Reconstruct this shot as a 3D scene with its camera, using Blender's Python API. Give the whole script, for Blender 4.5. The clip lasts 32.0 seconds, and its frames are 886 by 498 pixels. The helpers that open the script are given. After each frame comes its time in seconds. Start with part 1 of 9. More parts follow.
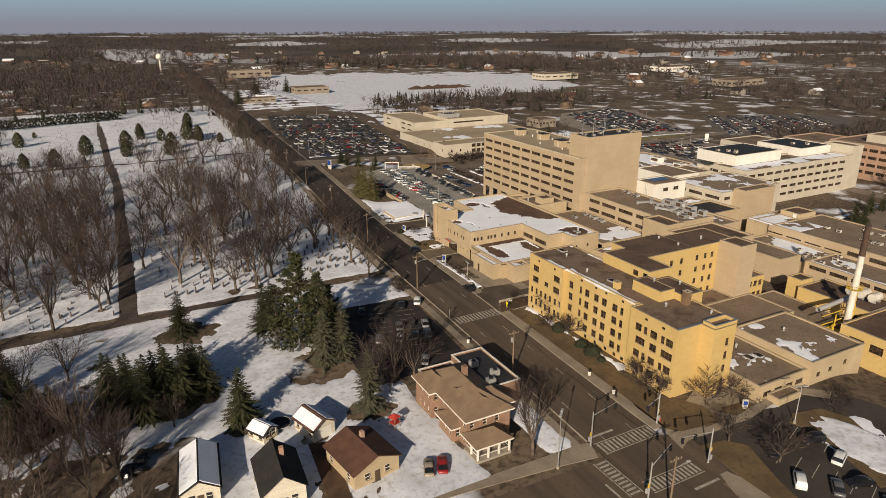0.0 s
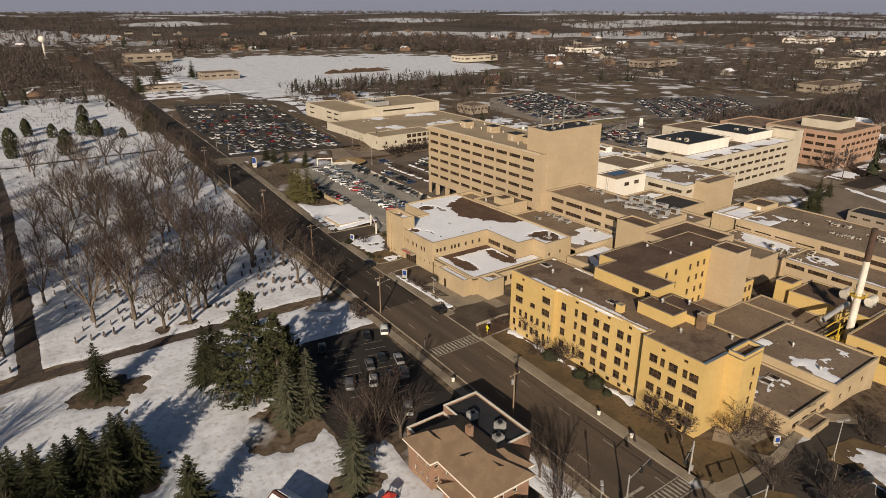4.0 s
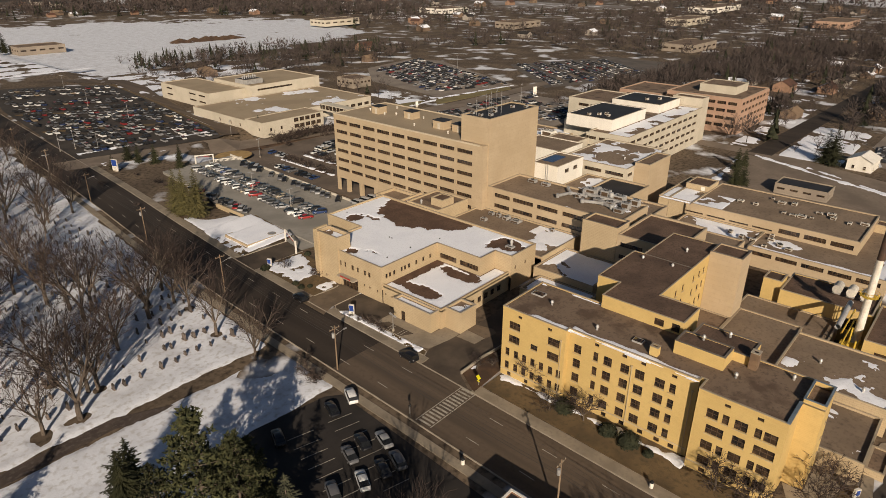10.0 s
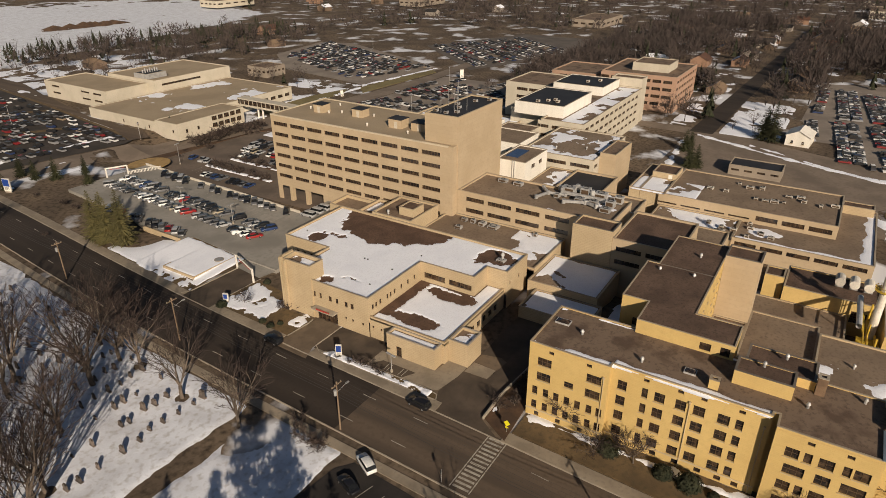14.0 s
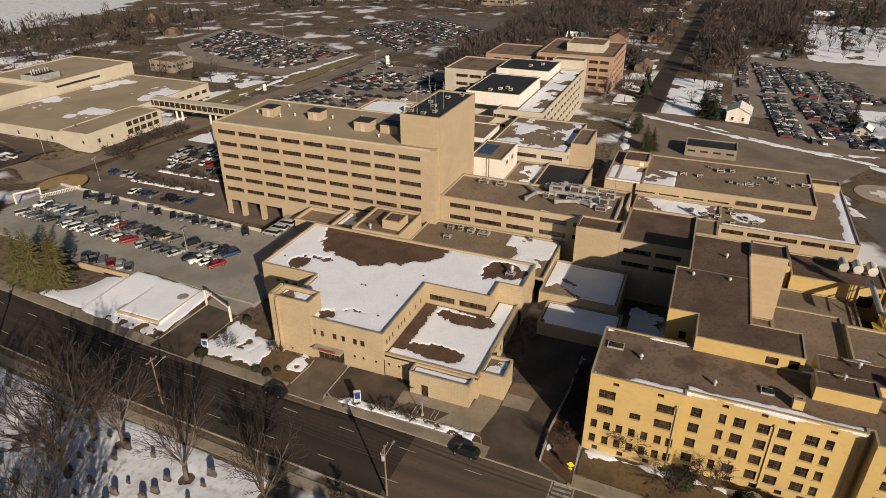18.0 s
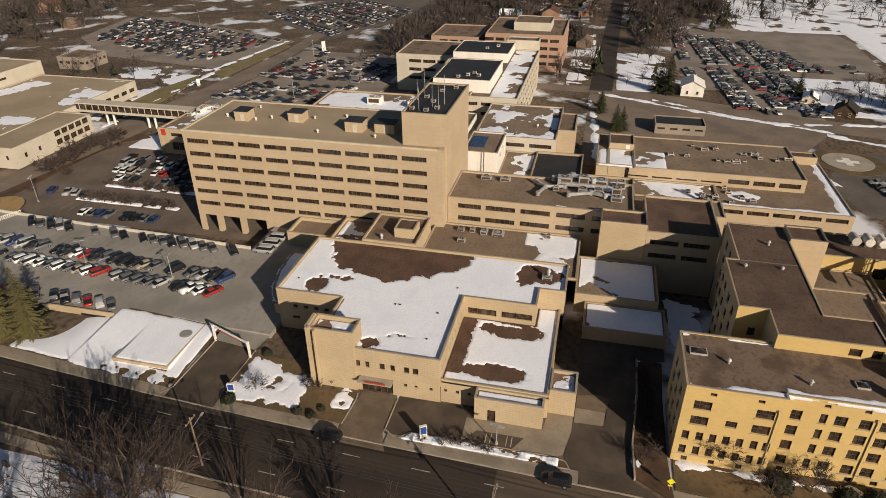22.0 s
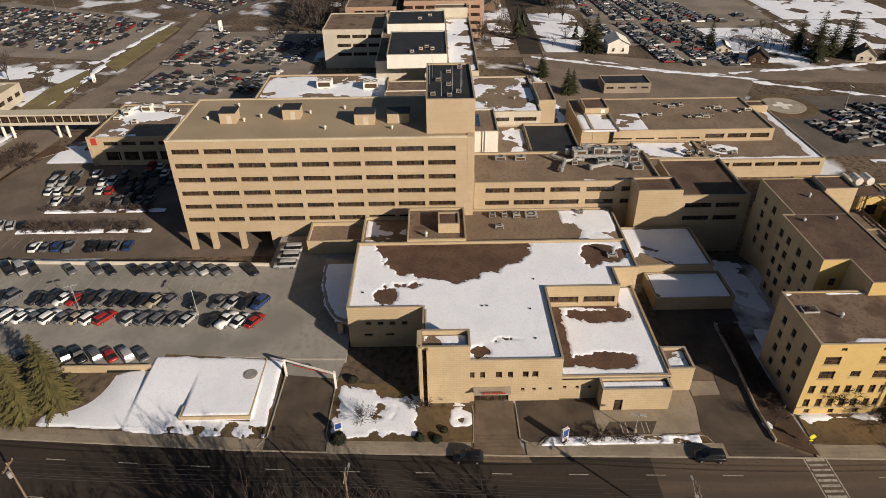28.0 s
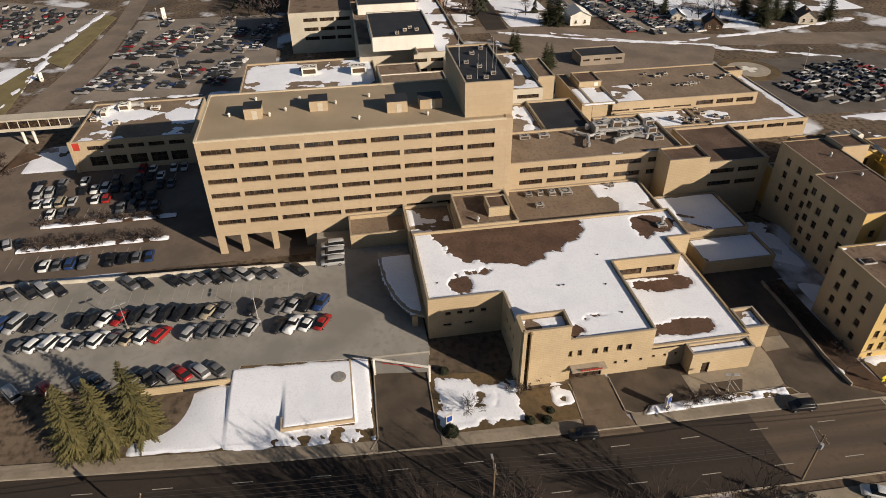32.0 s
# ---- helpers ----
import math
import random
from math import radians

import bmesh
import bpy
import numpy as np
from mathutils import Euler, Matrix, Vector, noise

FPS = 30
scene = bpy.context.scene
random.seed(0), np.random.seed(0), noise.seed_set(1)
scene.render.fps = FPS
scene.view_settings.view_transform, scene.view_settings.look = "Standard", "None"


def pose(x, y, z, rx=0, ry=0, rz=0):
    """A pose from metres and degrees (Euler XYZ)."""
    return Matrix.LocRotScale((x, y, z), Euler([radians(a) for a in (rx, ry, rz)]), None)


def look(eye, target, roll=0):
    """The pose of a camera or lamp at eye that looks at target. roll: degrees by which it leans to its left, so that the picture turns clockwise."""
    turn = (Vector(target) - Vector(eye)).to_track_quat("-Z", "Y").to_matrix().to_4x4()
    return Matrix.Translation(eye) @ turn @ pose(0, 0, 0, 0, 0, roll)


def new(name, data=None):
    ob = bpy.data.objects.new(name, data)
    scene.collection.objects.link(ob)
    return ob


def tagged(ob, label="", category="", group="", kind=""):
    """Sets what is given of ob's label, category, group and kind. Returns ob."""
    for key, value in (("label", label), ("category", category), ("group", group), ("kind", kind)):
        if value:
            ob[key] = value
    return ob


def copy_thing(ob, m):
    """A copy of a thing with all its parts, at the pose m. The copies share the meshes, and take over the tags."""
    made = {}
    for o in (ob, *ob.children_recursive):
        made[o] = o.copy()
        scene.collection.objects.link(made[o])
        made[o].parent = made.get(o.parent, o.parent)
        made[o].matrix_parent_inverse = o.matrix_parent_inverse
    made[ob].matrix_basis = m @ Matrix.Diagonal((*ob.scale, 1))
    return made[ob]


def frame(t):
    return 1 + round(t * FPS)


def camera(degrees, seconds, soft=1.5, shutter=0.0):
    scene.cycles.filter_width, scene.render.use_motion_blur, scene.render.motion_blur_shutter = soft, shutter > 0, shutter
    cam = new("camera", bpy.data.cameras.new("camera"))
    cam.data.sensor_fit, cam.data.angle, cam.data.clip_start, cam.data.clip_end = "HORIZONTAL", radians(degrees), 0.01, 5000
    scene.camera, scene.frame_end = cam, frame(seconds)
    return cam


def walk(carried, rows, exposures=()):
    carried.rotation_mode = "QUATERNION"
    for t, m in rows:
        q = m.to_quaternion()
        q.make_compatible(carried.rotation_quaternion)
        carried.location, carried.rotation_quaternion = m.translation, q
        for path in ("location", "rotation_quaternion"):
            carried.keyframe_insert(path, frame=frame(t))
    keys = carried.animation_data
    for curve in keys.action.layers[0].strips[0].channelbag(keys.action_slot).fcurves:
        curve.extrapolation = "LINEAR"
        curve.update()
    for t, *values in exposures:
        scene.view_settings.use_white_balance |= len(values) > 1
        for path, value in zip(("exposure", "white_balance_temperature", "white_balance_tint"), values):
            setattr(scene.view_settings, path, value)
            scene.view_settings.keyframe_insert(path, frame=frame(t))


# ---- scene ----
LENS = 69.1
cam = camera(LENS, 32.0, soft=0.6)
# seconds, place in metres, turn in degrees
PATH = [
    (0, -5.39, -2.80, 71.52, 70.67, 0.17, -27.86),
    (0.5, -5.46, 0.56, 71.65, 70.48, 0.15, -28.83),
    (1, -5.48, 3.93, 71.79, 70.27, 0.12, -29.68),
    (1.5, -5.44, 7.30, 71.93, 70.05, 0.09, -30.70),
    (2, -5.35, 10.66, 72.08, 69.86, 0.05, -31.97),
    (2.5, -5.22, 14.03, 72.23, 69.72, 0.02, -32.91),
    (3, -5.04, 17.39, 72.39, 69.52, 0.00, -33.85),
    (3.5, -4.82, 20.75, 72.55, 69.28, -0.03, -34.74),
    (5.5, -3.61, 34.18, 73.22, 68.28, -0.15, -39.00),
    (6, -3.24, 37.53, 73.40, 68.02, -0.17, -40.28),
    (6.5, -2.84, 40.88, 73.58, 67.74, -0.20, -41.36),
    (7, -2.43, 44.23, 73.75, 67.48, -0.21, -42.26),
    (7.5, -2.00, 47.57, 73.94, 67.22, -0.20, -43.16),
    (8, -1.55, 50.91, 74.12, 66.94, -0.20, -44.09),
    (8.5, -1.09, 54.25, 74.30, 66.65, -0.21, -45.22),
    (9, -0.62, 57.58, 74.49, 66.36, -0.23, -46.44),
    (9.5, -0.14, 60.91, 74.67, 66.09, -0.20, -47.63),
    (10, 0.34, 64.24, 74.86, 65.80, -0.17, -48.68),
    (10.5, 0.83, 67.57, 75.04, 65.51, -0.15, -49.84),
    (11, 1.32, 70.89, 75.23, 65.21, -0.15, -51.12),
    (11.5, 1.82, 74.21, 75.42, 64.90, -0.11, -52.30),
    (12, 2.31, 77.52, 75.61, 64.63, -0.07, -53.64),
    (12.5, 2.81, 80.83, 75.80, 64.37, -0.06, -54.90),
    (13, 3.30, 84.14, 75.98, 64.17, -0.06, -55.89),
    (13.5, 3.78, 87.45, 76.17, 63.99, -0.04, -56.92),
    (14, 4.27, 90.76, 76.36, 63.86, 0.02, -57.99),
    (14.5, 4.74, 94.06, 76.55, 63.64, 0.01, -59.14),
    (16.5, 6.58, 107.26, 77.29, 62.78, 0.13, -63.89),
    (17, 7.01, 110.56, 77.48, 62.64, 0.18, -65.18),
    (17.5, 7.44, 113.85, 77.66, 62.34, 0.17, -66.63),
    (18, 7.86, 117.15, 77.85, 62.02, 0.18, -67.66),
    (18.5, 8.27, 120.45, 78.03, 61.79, 0.28, -68.85),
    (19, 8.68, 123.75, 78.21, 61.55, 0.30, -69.90),
    (19.5, 9.07, 127.05, 78.40, 61.31, 0.33, -70.94),
    (20, 9.45, 130.36, 78.58, 61.03, 0.37, -72.06),
    (20.5, 9.83, 133.66, 78.76, 60.78, 0.37, -73.39),
    (21, 10.20, 136.97, 78.94, 60.57, 0.39, -74.58),
    (21.5, 10.56, 140.29, 79.12, 60.33, 0.43, -75.54),
    (22, 10.92, 143.61, 79.30, 60.01, 0.43, -76.63),
    (22.5, 11.27, 146.93, 79.48, 59.69, 0.45, -77.96),
    (23, 11.61, 150.26, 79.66, 59.44, 0.45, -79.07),
    (23.5, 11.96, 153.59, 79.84, 59.24, 0.46, -80.24),
    (24, 12.30, 156.94, 80.02, 58.97, 0.49, -81.57),
    (24.5, 12.64, 160.29, 80.20, 58.68, 0.53, -82.78),
    (25, 12.98, 163.65, 80.39, 58.46, 0.57, -83.84),
    (25.5, 13.32, 167.01, 80.57, 58.22, 0.55, -85.02),
    (27.5, 14.74, 180.60, 81.30, 57.17, 0.57, -89.86),
    (28, 15.12, 184.02, 81.49, 56.80, 0.56, -90.84),
    (28.5, 15.51, 187.47, 81.68, 56.53, 0.54, -91.88),
    (29, 15.91, 190.92, 81.87, 56.26, 0.55, -92.93),
    (29.5, 16.34, 194.40, 82.06, 56.02, 0.57, -94.04),
    (30, 16.78, 197.89, 82.25, 55.69, 0.53, -95.23),
    (30.5, 17.25, 201.40, 82.45, 55.39, 0.54, -96.28),
    (31, 17.75, 204.93, 82.65, 55.15, 0.51, -97.34),
    (31.5, 18.27, 208.48, 82.85, 54.89, 0.49, -98.43),
    (32, 18.82, 212.05, 83.06, 54.70, 0.46, -99.47),
]
walk(cam, [(r[0], pose(*r[1:])) for r in PATH], exposures=((0.0, 0.07, 6350, 9), (8.0, 0.05, 6430, 10), (14.0, 0.04, 6430, 10), (17.0, 0.08, 6380, 10), (23.0, 0.14, 6250, 10), (28.0, 0.22, 6150, 10), (32.0, 0.29, 6150, 10)))

# ---- light: a low winter sun from the south-west, clear hazy sky ----
SUN_AZ = math.atan2(-0.70, -0.715)          # towards the sun, seen from above
SUN_EL = radians(22.7)
world = bpy.data.worlds.new("sky")
scene.world = world
world.use_nodes = True
wn = world.node_tree
sky = wn.nodes.new("ShaderNodeTexSky")
sky.sky_type, sky.sun_disc = "NISHITA", False
sky.sun_elevation, sky.sun_rotation = SUN_EL, math.pi / 2 - SUN_AZ
sky.air_density, sky.dust_density, sky.ozone_density = 1.0, 1.2, 2.0
wn.links.new(sky.outputs[0], wn.nodes["Background"].inputs[0])
wn.nodes["Background"].inputs[1].default_value = 0.037
sun = new("sun", bpy.data.lights.new("sun", "SUN"))
sun.data.energy, sun.data.angle, sun.data.color = 5.15, radians(0.55), (1.0, 0.84, 0.66)
sun.matrix_world = look((0, 0, 300), (0.70 * 100 * math.cos(SUN_EL), 0.715 * 100 * math.cos(SUN_EL), 300 - 100 * math.sin(SUN_EL)))


# ---- materials ----
def ramp_between(nt, fac, a, b):
    m = nt.nodes.new("ShaderNodeMix")
    m.data_type = "RGBA"
    nt.links.new(fac, m.inputs["Factor"])
    for s, v in (("A", a), ("B", b)):
        sock = [i for i in m.inputs if i.name == s and i.type == "RGBA"][0]
        if hasattr(v, "links"):
            nt.links.new(v, sock)
        else:
            sock.default_value = (*v, 1)
    return [o for o in m.outputs if o.type == "RGBA"][0]


def noise_fac(nt, coord, scale, lo=0.4, hi=0.6, detail=5.0, stretch=None):
    if stretch:
        mp = nt.nodes.new("ShaderNodeMapping")
        mp.inputs["Scale"].default_value = stretch
        nt.links.new(coord, mp.inputs["Vector"])
        coord = mp.outputs[0]
    n = nt.nodes.new("ShaderNodeTexNoise")
    n.inputs["Scale"].default_value, n.inputs["Detail"].default_value = scale, detail
    nt.links.new(coord, n.inputs["Vector"])
    r = nt.nodes.new("ShaderNodeMapRange")
    r.inputs["From Min"].default_value, r.inputs["From Max"].default_value = lo, hi
    nt.links.new(n.outputs["Fac"], r.inputs["Value"])
    return r.outputs[0]


def material(name, base, second=None, big=0.15, fine=3.0, fine_col=None, rough=0.9, metal=0.0, bump=0.0, bump_scale=8.0,
             vary=0.0, spec=0.3, lo=0.4, hi=0.62, stretch=None):
    """Two scales of variation: broad patches between base and second, and a fine grain towards fine_col."""
    m = bpy.data.materials.new(name)
    m.use_nodes = True
    nt = m.node_tree
    bsdf = nt.nodes["Principled BSDF"]
    co = nt.nodes.new("ShaderNodeNewGeometry").outputs["Position"]
    second = second or tuple(c * 0.8 for c in base)
    fine_col = fine_col or tuple(c * 0.72 for c in base)
    col = ramp_between(nt, noise_fac(nt, co, big, lo, hi, 6.0, stretch), base, second)
    col = ramp_between(nt, noise_fac(nt, co, fine, 0.5, 0.8, 4.0), col, fine_col)
    if vary:
        inf = nt.nodes.new("ShaderNodeObjectInfo")
        hsv = nt.nodes.new("ShaderNodeHueSaturation")
        r = nt.nodes.new("ShaderNodeMapRange")
        r.inputs["To Min"].default_value, r.inputs["To Max"].default_value = 1 - vary, 1 + vary
        nt.links.new(inf.outputs["Random"], r.inputs["Value"])
        nt.links.new(r.outputs[0], hsv.inputs["Value"])
        nt.links.new(col, hsv.inputs["Color"])
        col = hsv.outputs[0]
    nt.links.new(col, bsdf.inputs["Base Color"])
    bsdf.inputs["Roughness"].default_value, bsdf.inputs["Metallic"].default_value = rough, metal
    bsdf.inputs["Specular IOR Level"].default_value = spec
    if bump:
        b = nt.nodes.new("ShaderNodeBump")
        b.inputs["Strength"].default_value, b.inputs["Distance"].default_value = bump, 0.1
        nt.links.new(noise_fac(nt, co, bump_scale, 0.0, 1.0, 4.0), b.inputs["Height"])
        nt.links.new(b.outputs[0], bsdf.inputs["Normal"])
    return m


def coursed(name, base, second, course, joint, joint_col, rough=0.9, brick=None):
    """Masonry or precast walls: horizontal courses with faint joints, over the two-scale variation."""
    m = material(name, base, second, big=0.12, fine=1.1, fine_col=tuple(c * 0.87 for c in base), rough=rough, bump=0.15, bump_scale=5)
    nt = m.node_tree
    bsdf = nt.nodes["Principled BSDF"]
    col = bsdf.inputs["Base Color"].links[0].from_socket
    co = nt.nodes.new("ShaderNodeNewGeometry").outputs["Position"]
    sep = nt.nodes.new("ShaderNodeSeparateXYZ")
    nt.links.new(co, sep.inputs[0])
    add = nt.nodes.new("ShaderNodeMath")
    nt.links.new(sep.outputs[0], add.inputs[0])
    nt.links.new(sep.outputs[1], add.inputs[1])
    comb = nt.nodes.new("ShaderNodeCombineXYZ")
    nt.links.new(add.outputs[0], comb.inputs[0])
    nt.links.new(sep.outputs[2], comb.inputs[1])
    bt = nt.nodes.new("ShaderNodeTexBrick")
    bt.inputs["Scale"].default_value = 1.0
    bt.inputs["Brick Width"].default_value, bt.inputs["Row Height"].default_value = brick or course * 3, course
    bt.inputs["Mortar Size"].default_value, bt.inputs["Mortar Smooth"].default_value = joint, 0.3
    bt.inputs["Color1"].default_value, bt.inputs["Color2"].default_value = (1, 1, 1, 1), (0.965, 0.96, 0.95, 1)
    bt.inputs["Mortar"].default_value = (*joint_col, 1)
    nt.links.new(comb.outputs[0], bt.inputs["Vector"])
    mul = nt.nodes.new("ShaderNodeMix")
    mul.data_type, mul.blend_type = "RGBA", "MULTIPLY"
    mul.inputs["Factor"].default_value = 1.0
    rgba = [i for i in mul.inputs if i.type == "RGBA"]
    nt.links.new(col, rgba[0])
    nt.links.new(bt.outputs["Color"], rgba[1])
    nt.links.new([o for o in mul.outputs if o.type == "RGBA"][0], bsdf.inputs["Base Color"])
    return m


TAN = coursed("tan_precast", (0.455, 0.355, 0.235), (0.42, 0.325, 0.21), 1.0, 0.02, (0.86, 0.85, 0.82), brick=4.0)
BRICK = coursed("tan_brick", (0.49, 0.385, 0.245), (0.425, 0.33, 0.205), 0.42, 0.03, (0.8, 0.78, 0.74), brick=1.1)
YELLOW = coursed("yellow_painted_brick", (0.58, 0.415, 0.165), (0.53, 0.375, 0.145), 0.3, 0.012, (0.9, 0.88, 0.84), brick=0.9)
CREAM = material("cream_panel", (0.53, 0.475, 0.38), (0.47, 0.42, 0.33), big=0.2, rough=0.8)
WHITE = material("white_panel", (0.78, 0.74, 0.66), (0.70, 0.66, 0.58), big=0.3, rough=0.6, stretch=(1, 1, 0.15))
PINK = coursed("pink_brick", (0.43, 0.285, 0.205), (0.39, 0.25, 0.175), 0.4, 0.03, (0.8, 0.78, 0.75), brick=1.0)
GRAVEL = material("gravel_roof", (0.190, 0.135, 0.094), (0.105, 0.070, 0.049), big=0.22, fine=1.7, fine_col=(0.085, 0.06, 0.042), bump=0.6, bump_scale=14, rough=1.0, lo=0.5, hi=0.64)
GRAVELD = material("dark_gravel_roof", (0.140, 0.090, 0.063), (0.088, 0.056, 0.04), big=0.2, fine=2.2, fine_col=(0.05, 0.035, 0.025), bump=0.8, bump_scale=12, rough=1.0)
ROOFTAN = material("tan_gravel_roof", (0.235, 0.175, 0.122), (0.185, 0.136, 0.094), big=0.14, fine=1.4, fine_col=(0.12, 0.088, 0.062), bump=0.5, bump_scale=14, rough=1.0)
ROOFRUST = material("rust_brown_ballast", (0.135, 0.080, 0.052), (0.090, 0.052, 0.034), big=0.25, fine=1.8, fine_col=(0.06, 0.036, 0.025), bump=0.7, bump_scale=12, rough=1.0)
BALLAST = material("pale_roof_membrane", (0.36, 0.285, 0.19), (0.30, 0.235, 0.155), big=0.08, fine=4.0, rough=0.95)
MEMBRANE = material("black_roof_membrane", (0.022, 0.022, 0.025), (0.032, 0.032, 0.036), big=0.2, rough=0.7)
COPING = material("coping_metal", (0.37, 0.305, 0.215), (0.29, 0.235, 0.165), rough=0.5)
DKCOPING = material("dark_coping", (0.17, 0.145, 0.115), (0.12, 0.10, 0.08), rough=0.5)
SNOW = material("snow", (0.86, 0.88, 0.93), (0.79, 0.81, 0.87), big=0.25, fine=3.0, fine_col=(0.72, 0.73, 0.77), rough=0.75, bump=0.25, bump_scale=3, lo=0.45, hi=0.75)
GSNOW = material("old_trodden_snow", (0.74, 0.76, 0.81), (0.58, 0.59, 0.63), big=0.18, fine=0.9, fine_col=(0.42, 0.40, 0.38), rough=0.8, bump=0.5, bump_scale=2.2, lo=0.42, hi=0.68)
# dark asphalt, deepened further for tree shade on the road's northern stretch
ASPHALT = material("asphalt", (0.046, 0.035, 0.027), (0.030, 0.023, 0.018), big=0.18, fine=1.4, rough=0.92, bump=0.1, bump_scale=20, stretch=(1.0, 0.12, 1.0))
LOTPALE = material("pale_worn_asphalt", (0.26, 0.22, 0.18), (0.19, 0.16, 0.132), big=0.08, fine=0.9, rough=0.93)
DARKLOT = material("dark_parking_asphalt", (0.060, 0.050, 0.042), (0.040, 0.034, 0.029), big=0.12, fine=1.0, rough=0.93)
ROADPALE = material("road_asphalt_worn", (0.118, 0.087, 0.061), (0.080, 0.060, 0.044), big=0.22, fine=1.2, rough=0.92, stretch=(1.6, 0.1, 1.0))
LOT = material("parking_asphalt", (0.135, 0.115, 0.097), (0.095, 0.081, 0.069), big=0.1, fine=1.0, rough=0.93)
DECK = material("parking_deck_concrete", (0.30, 0.28, 0.245), (0.22, 0.205, 0.178), big=0.09, fine=0.8, rough=0.9)
CONC = material("concrete", (0.37, 0.32, 0.25), (0.29, 0.25, 0.195), big=0.3, fine=2.0, rough=0.9)
WALK = material("pavement_concrete", (0.30, 0.25, 0.185), (0.23, 0.19, 0.14), big=0.25, fine=1.5, rough=0.92)
VERGE = material("pale_green_verge", (0.20, 0.165, 0.075), (0.15, 0.12, 0.055), big=0.2, fine=1.0, rough=1.0)
ROADFAR = material("pale_road_asphalt", (0.215, 0.170, 0.130), (0.155, 0.123, 0.094), big=0.1, fine=0.8, rough=0.93)
GRASS = material("dormant_grass", (0.155, 0.105, 0.052), (0.098, 0.068, 0.036), big=0.16, fine=1.2, fine_col=(0.07, 0.055, 0.03), rough=1.0, bump=0.5, bump_scale=4)
EARTH = material("brown_earth_and_needles", (0.105, 0.062, 0.036), (0.065, 0.041, 0.027), big=0.3, fine=1.5, rough=1.0, bump=0.5, bump_scale=5)
TRACK = material("dark_gravel_track", (0.082, 0.062, 0.050), (0.055, 0.042, 0.036), big=0.25, fine=1.2, fine_col=(0.12, 0.10, 0.09), rough=1.0, bump=0.4, bump_scale=4)
PAINT = material("road_paint", (0.40, 0.37, 0.31), (0.22, 0.19, 0.15), big=1.2, fine=5.0, rough=0.8, lo=0.45, hi=0.7)
# the brown mottling paints warm interiors and blinds into the glass colour
GLASS = material("dark_window_glass", (0.016, 0.014, 0.014), (0.05, 0.032, 0.02), big=0.6, fine=1.1, fine_col=(0.13, 0.085, 0.05), rough=0.12, spec=0.6)
BLUEGLASS = material("blue_glazed_panel", (0.03, 0.05, 0.11), (0.045, 0.07, 0.14), big=0.8, rough=0.15, spec=0.6)
FRAME = material("bronze_window_frame", (0.10, 0.065, 0.038), (0.07, 0.045, 0.028), rough=0.5)
WFRAME = material("pale_window_frame", (0.50, 0.40, 0.24), (0.42, 0.33, 0.2), rough=0.6)
STEEL = material("galvanised_steel", (0.46, 0.45, 0.43), (0.34, 0.33, 0.32), big=0.8, rough=0.45, metal=0.25, vary=0.2)
WOOD = material("weathered_pole_wood", (0.26, 0.19, 0.125), (0.18, 0.13, 0.085), big=1.5, rough=0.95, stretch=(1, 1, 0.1))
BARK = material("bark", (0.135, 0.106, 0.082), (0.07, 0.056, 0.045), big=0.8, fine=3.0, rough=1.0, vary=0.25)
TWIG = material("twigs", (0.064, 0.045, 0.037), (0.041, 0.030, 0.026), big=0.3, fine=1.0, rough=1.0, vary=0.25)
NEEDLE = material("conifer_needles", (0.040, 0.042, 0.017), (0.021, 0.024, 0.011), big=0.6, fine=2.0, fine_col=(0.062, 0.057, 0.024), rough=0.95, vary=0.25)
BLUENEEDLE = material("blue_spruce_needles", (0.080, 0.080, 0.046), (0.048, 0.05, 0.032), big=0.6, fine=2.0, fine_col=(0.11, 0.105, 0.065), rough=0.95, vary=0.15)
BLACK = material("black_rubber", (0.015, 0.015, 0.016), (0.02, 0.02, 0.02), rough=0.8)
STONE = material("grave_stone", (0.15, 0.12, 0.10), (0.08, 0.068, 0.06), big=0.9, rough=0.85, vary=0.4)
YPAINT = material("yellow_gas_pipe_paint", (0.62, 0.42, 0.05), (0.5, 0.33, 0.04), big=0.8, rough=0.6)
REDPAINT = material("red_paint", (0.45, 0.05, 0.03), (0.38, 0.04, 0.03), rough=0.6)
BLUEPAINT = material("blue_sign_paint", (0.02, 0.06, 0.28), (0.02, 0.05, 0.22), rough=0.5)
SHINGLE = material("brown_shingles", (0.115, 0.058, 0.038), (0.085, 0.043, 0.03), big=0.5, fine=3.0, rough=0.95, bump=0.4, bump_scale=6)
TSHINGLE = material("tan_shingles", (0.235, 0.165, 0.105), (0.19, 0.13, 0.085), big=0.4, fine=3.0, rough=0.95, bump=0.4, bump_scale=6)
BSHINGLE = material("black_shingles", (0.025, 0.023, 0.022), (0.035, 0.032, 0.03), big=0.5, fine=3.0, rough=0.95, bump=0.4, bump_scale=6)
SIDING = material("white_siding", (0.66, 0.60, 0.48), (0.58, 0.52, 0.42), big=0.6, rough=0.7, stretch=(0.2, 0.2, 6))


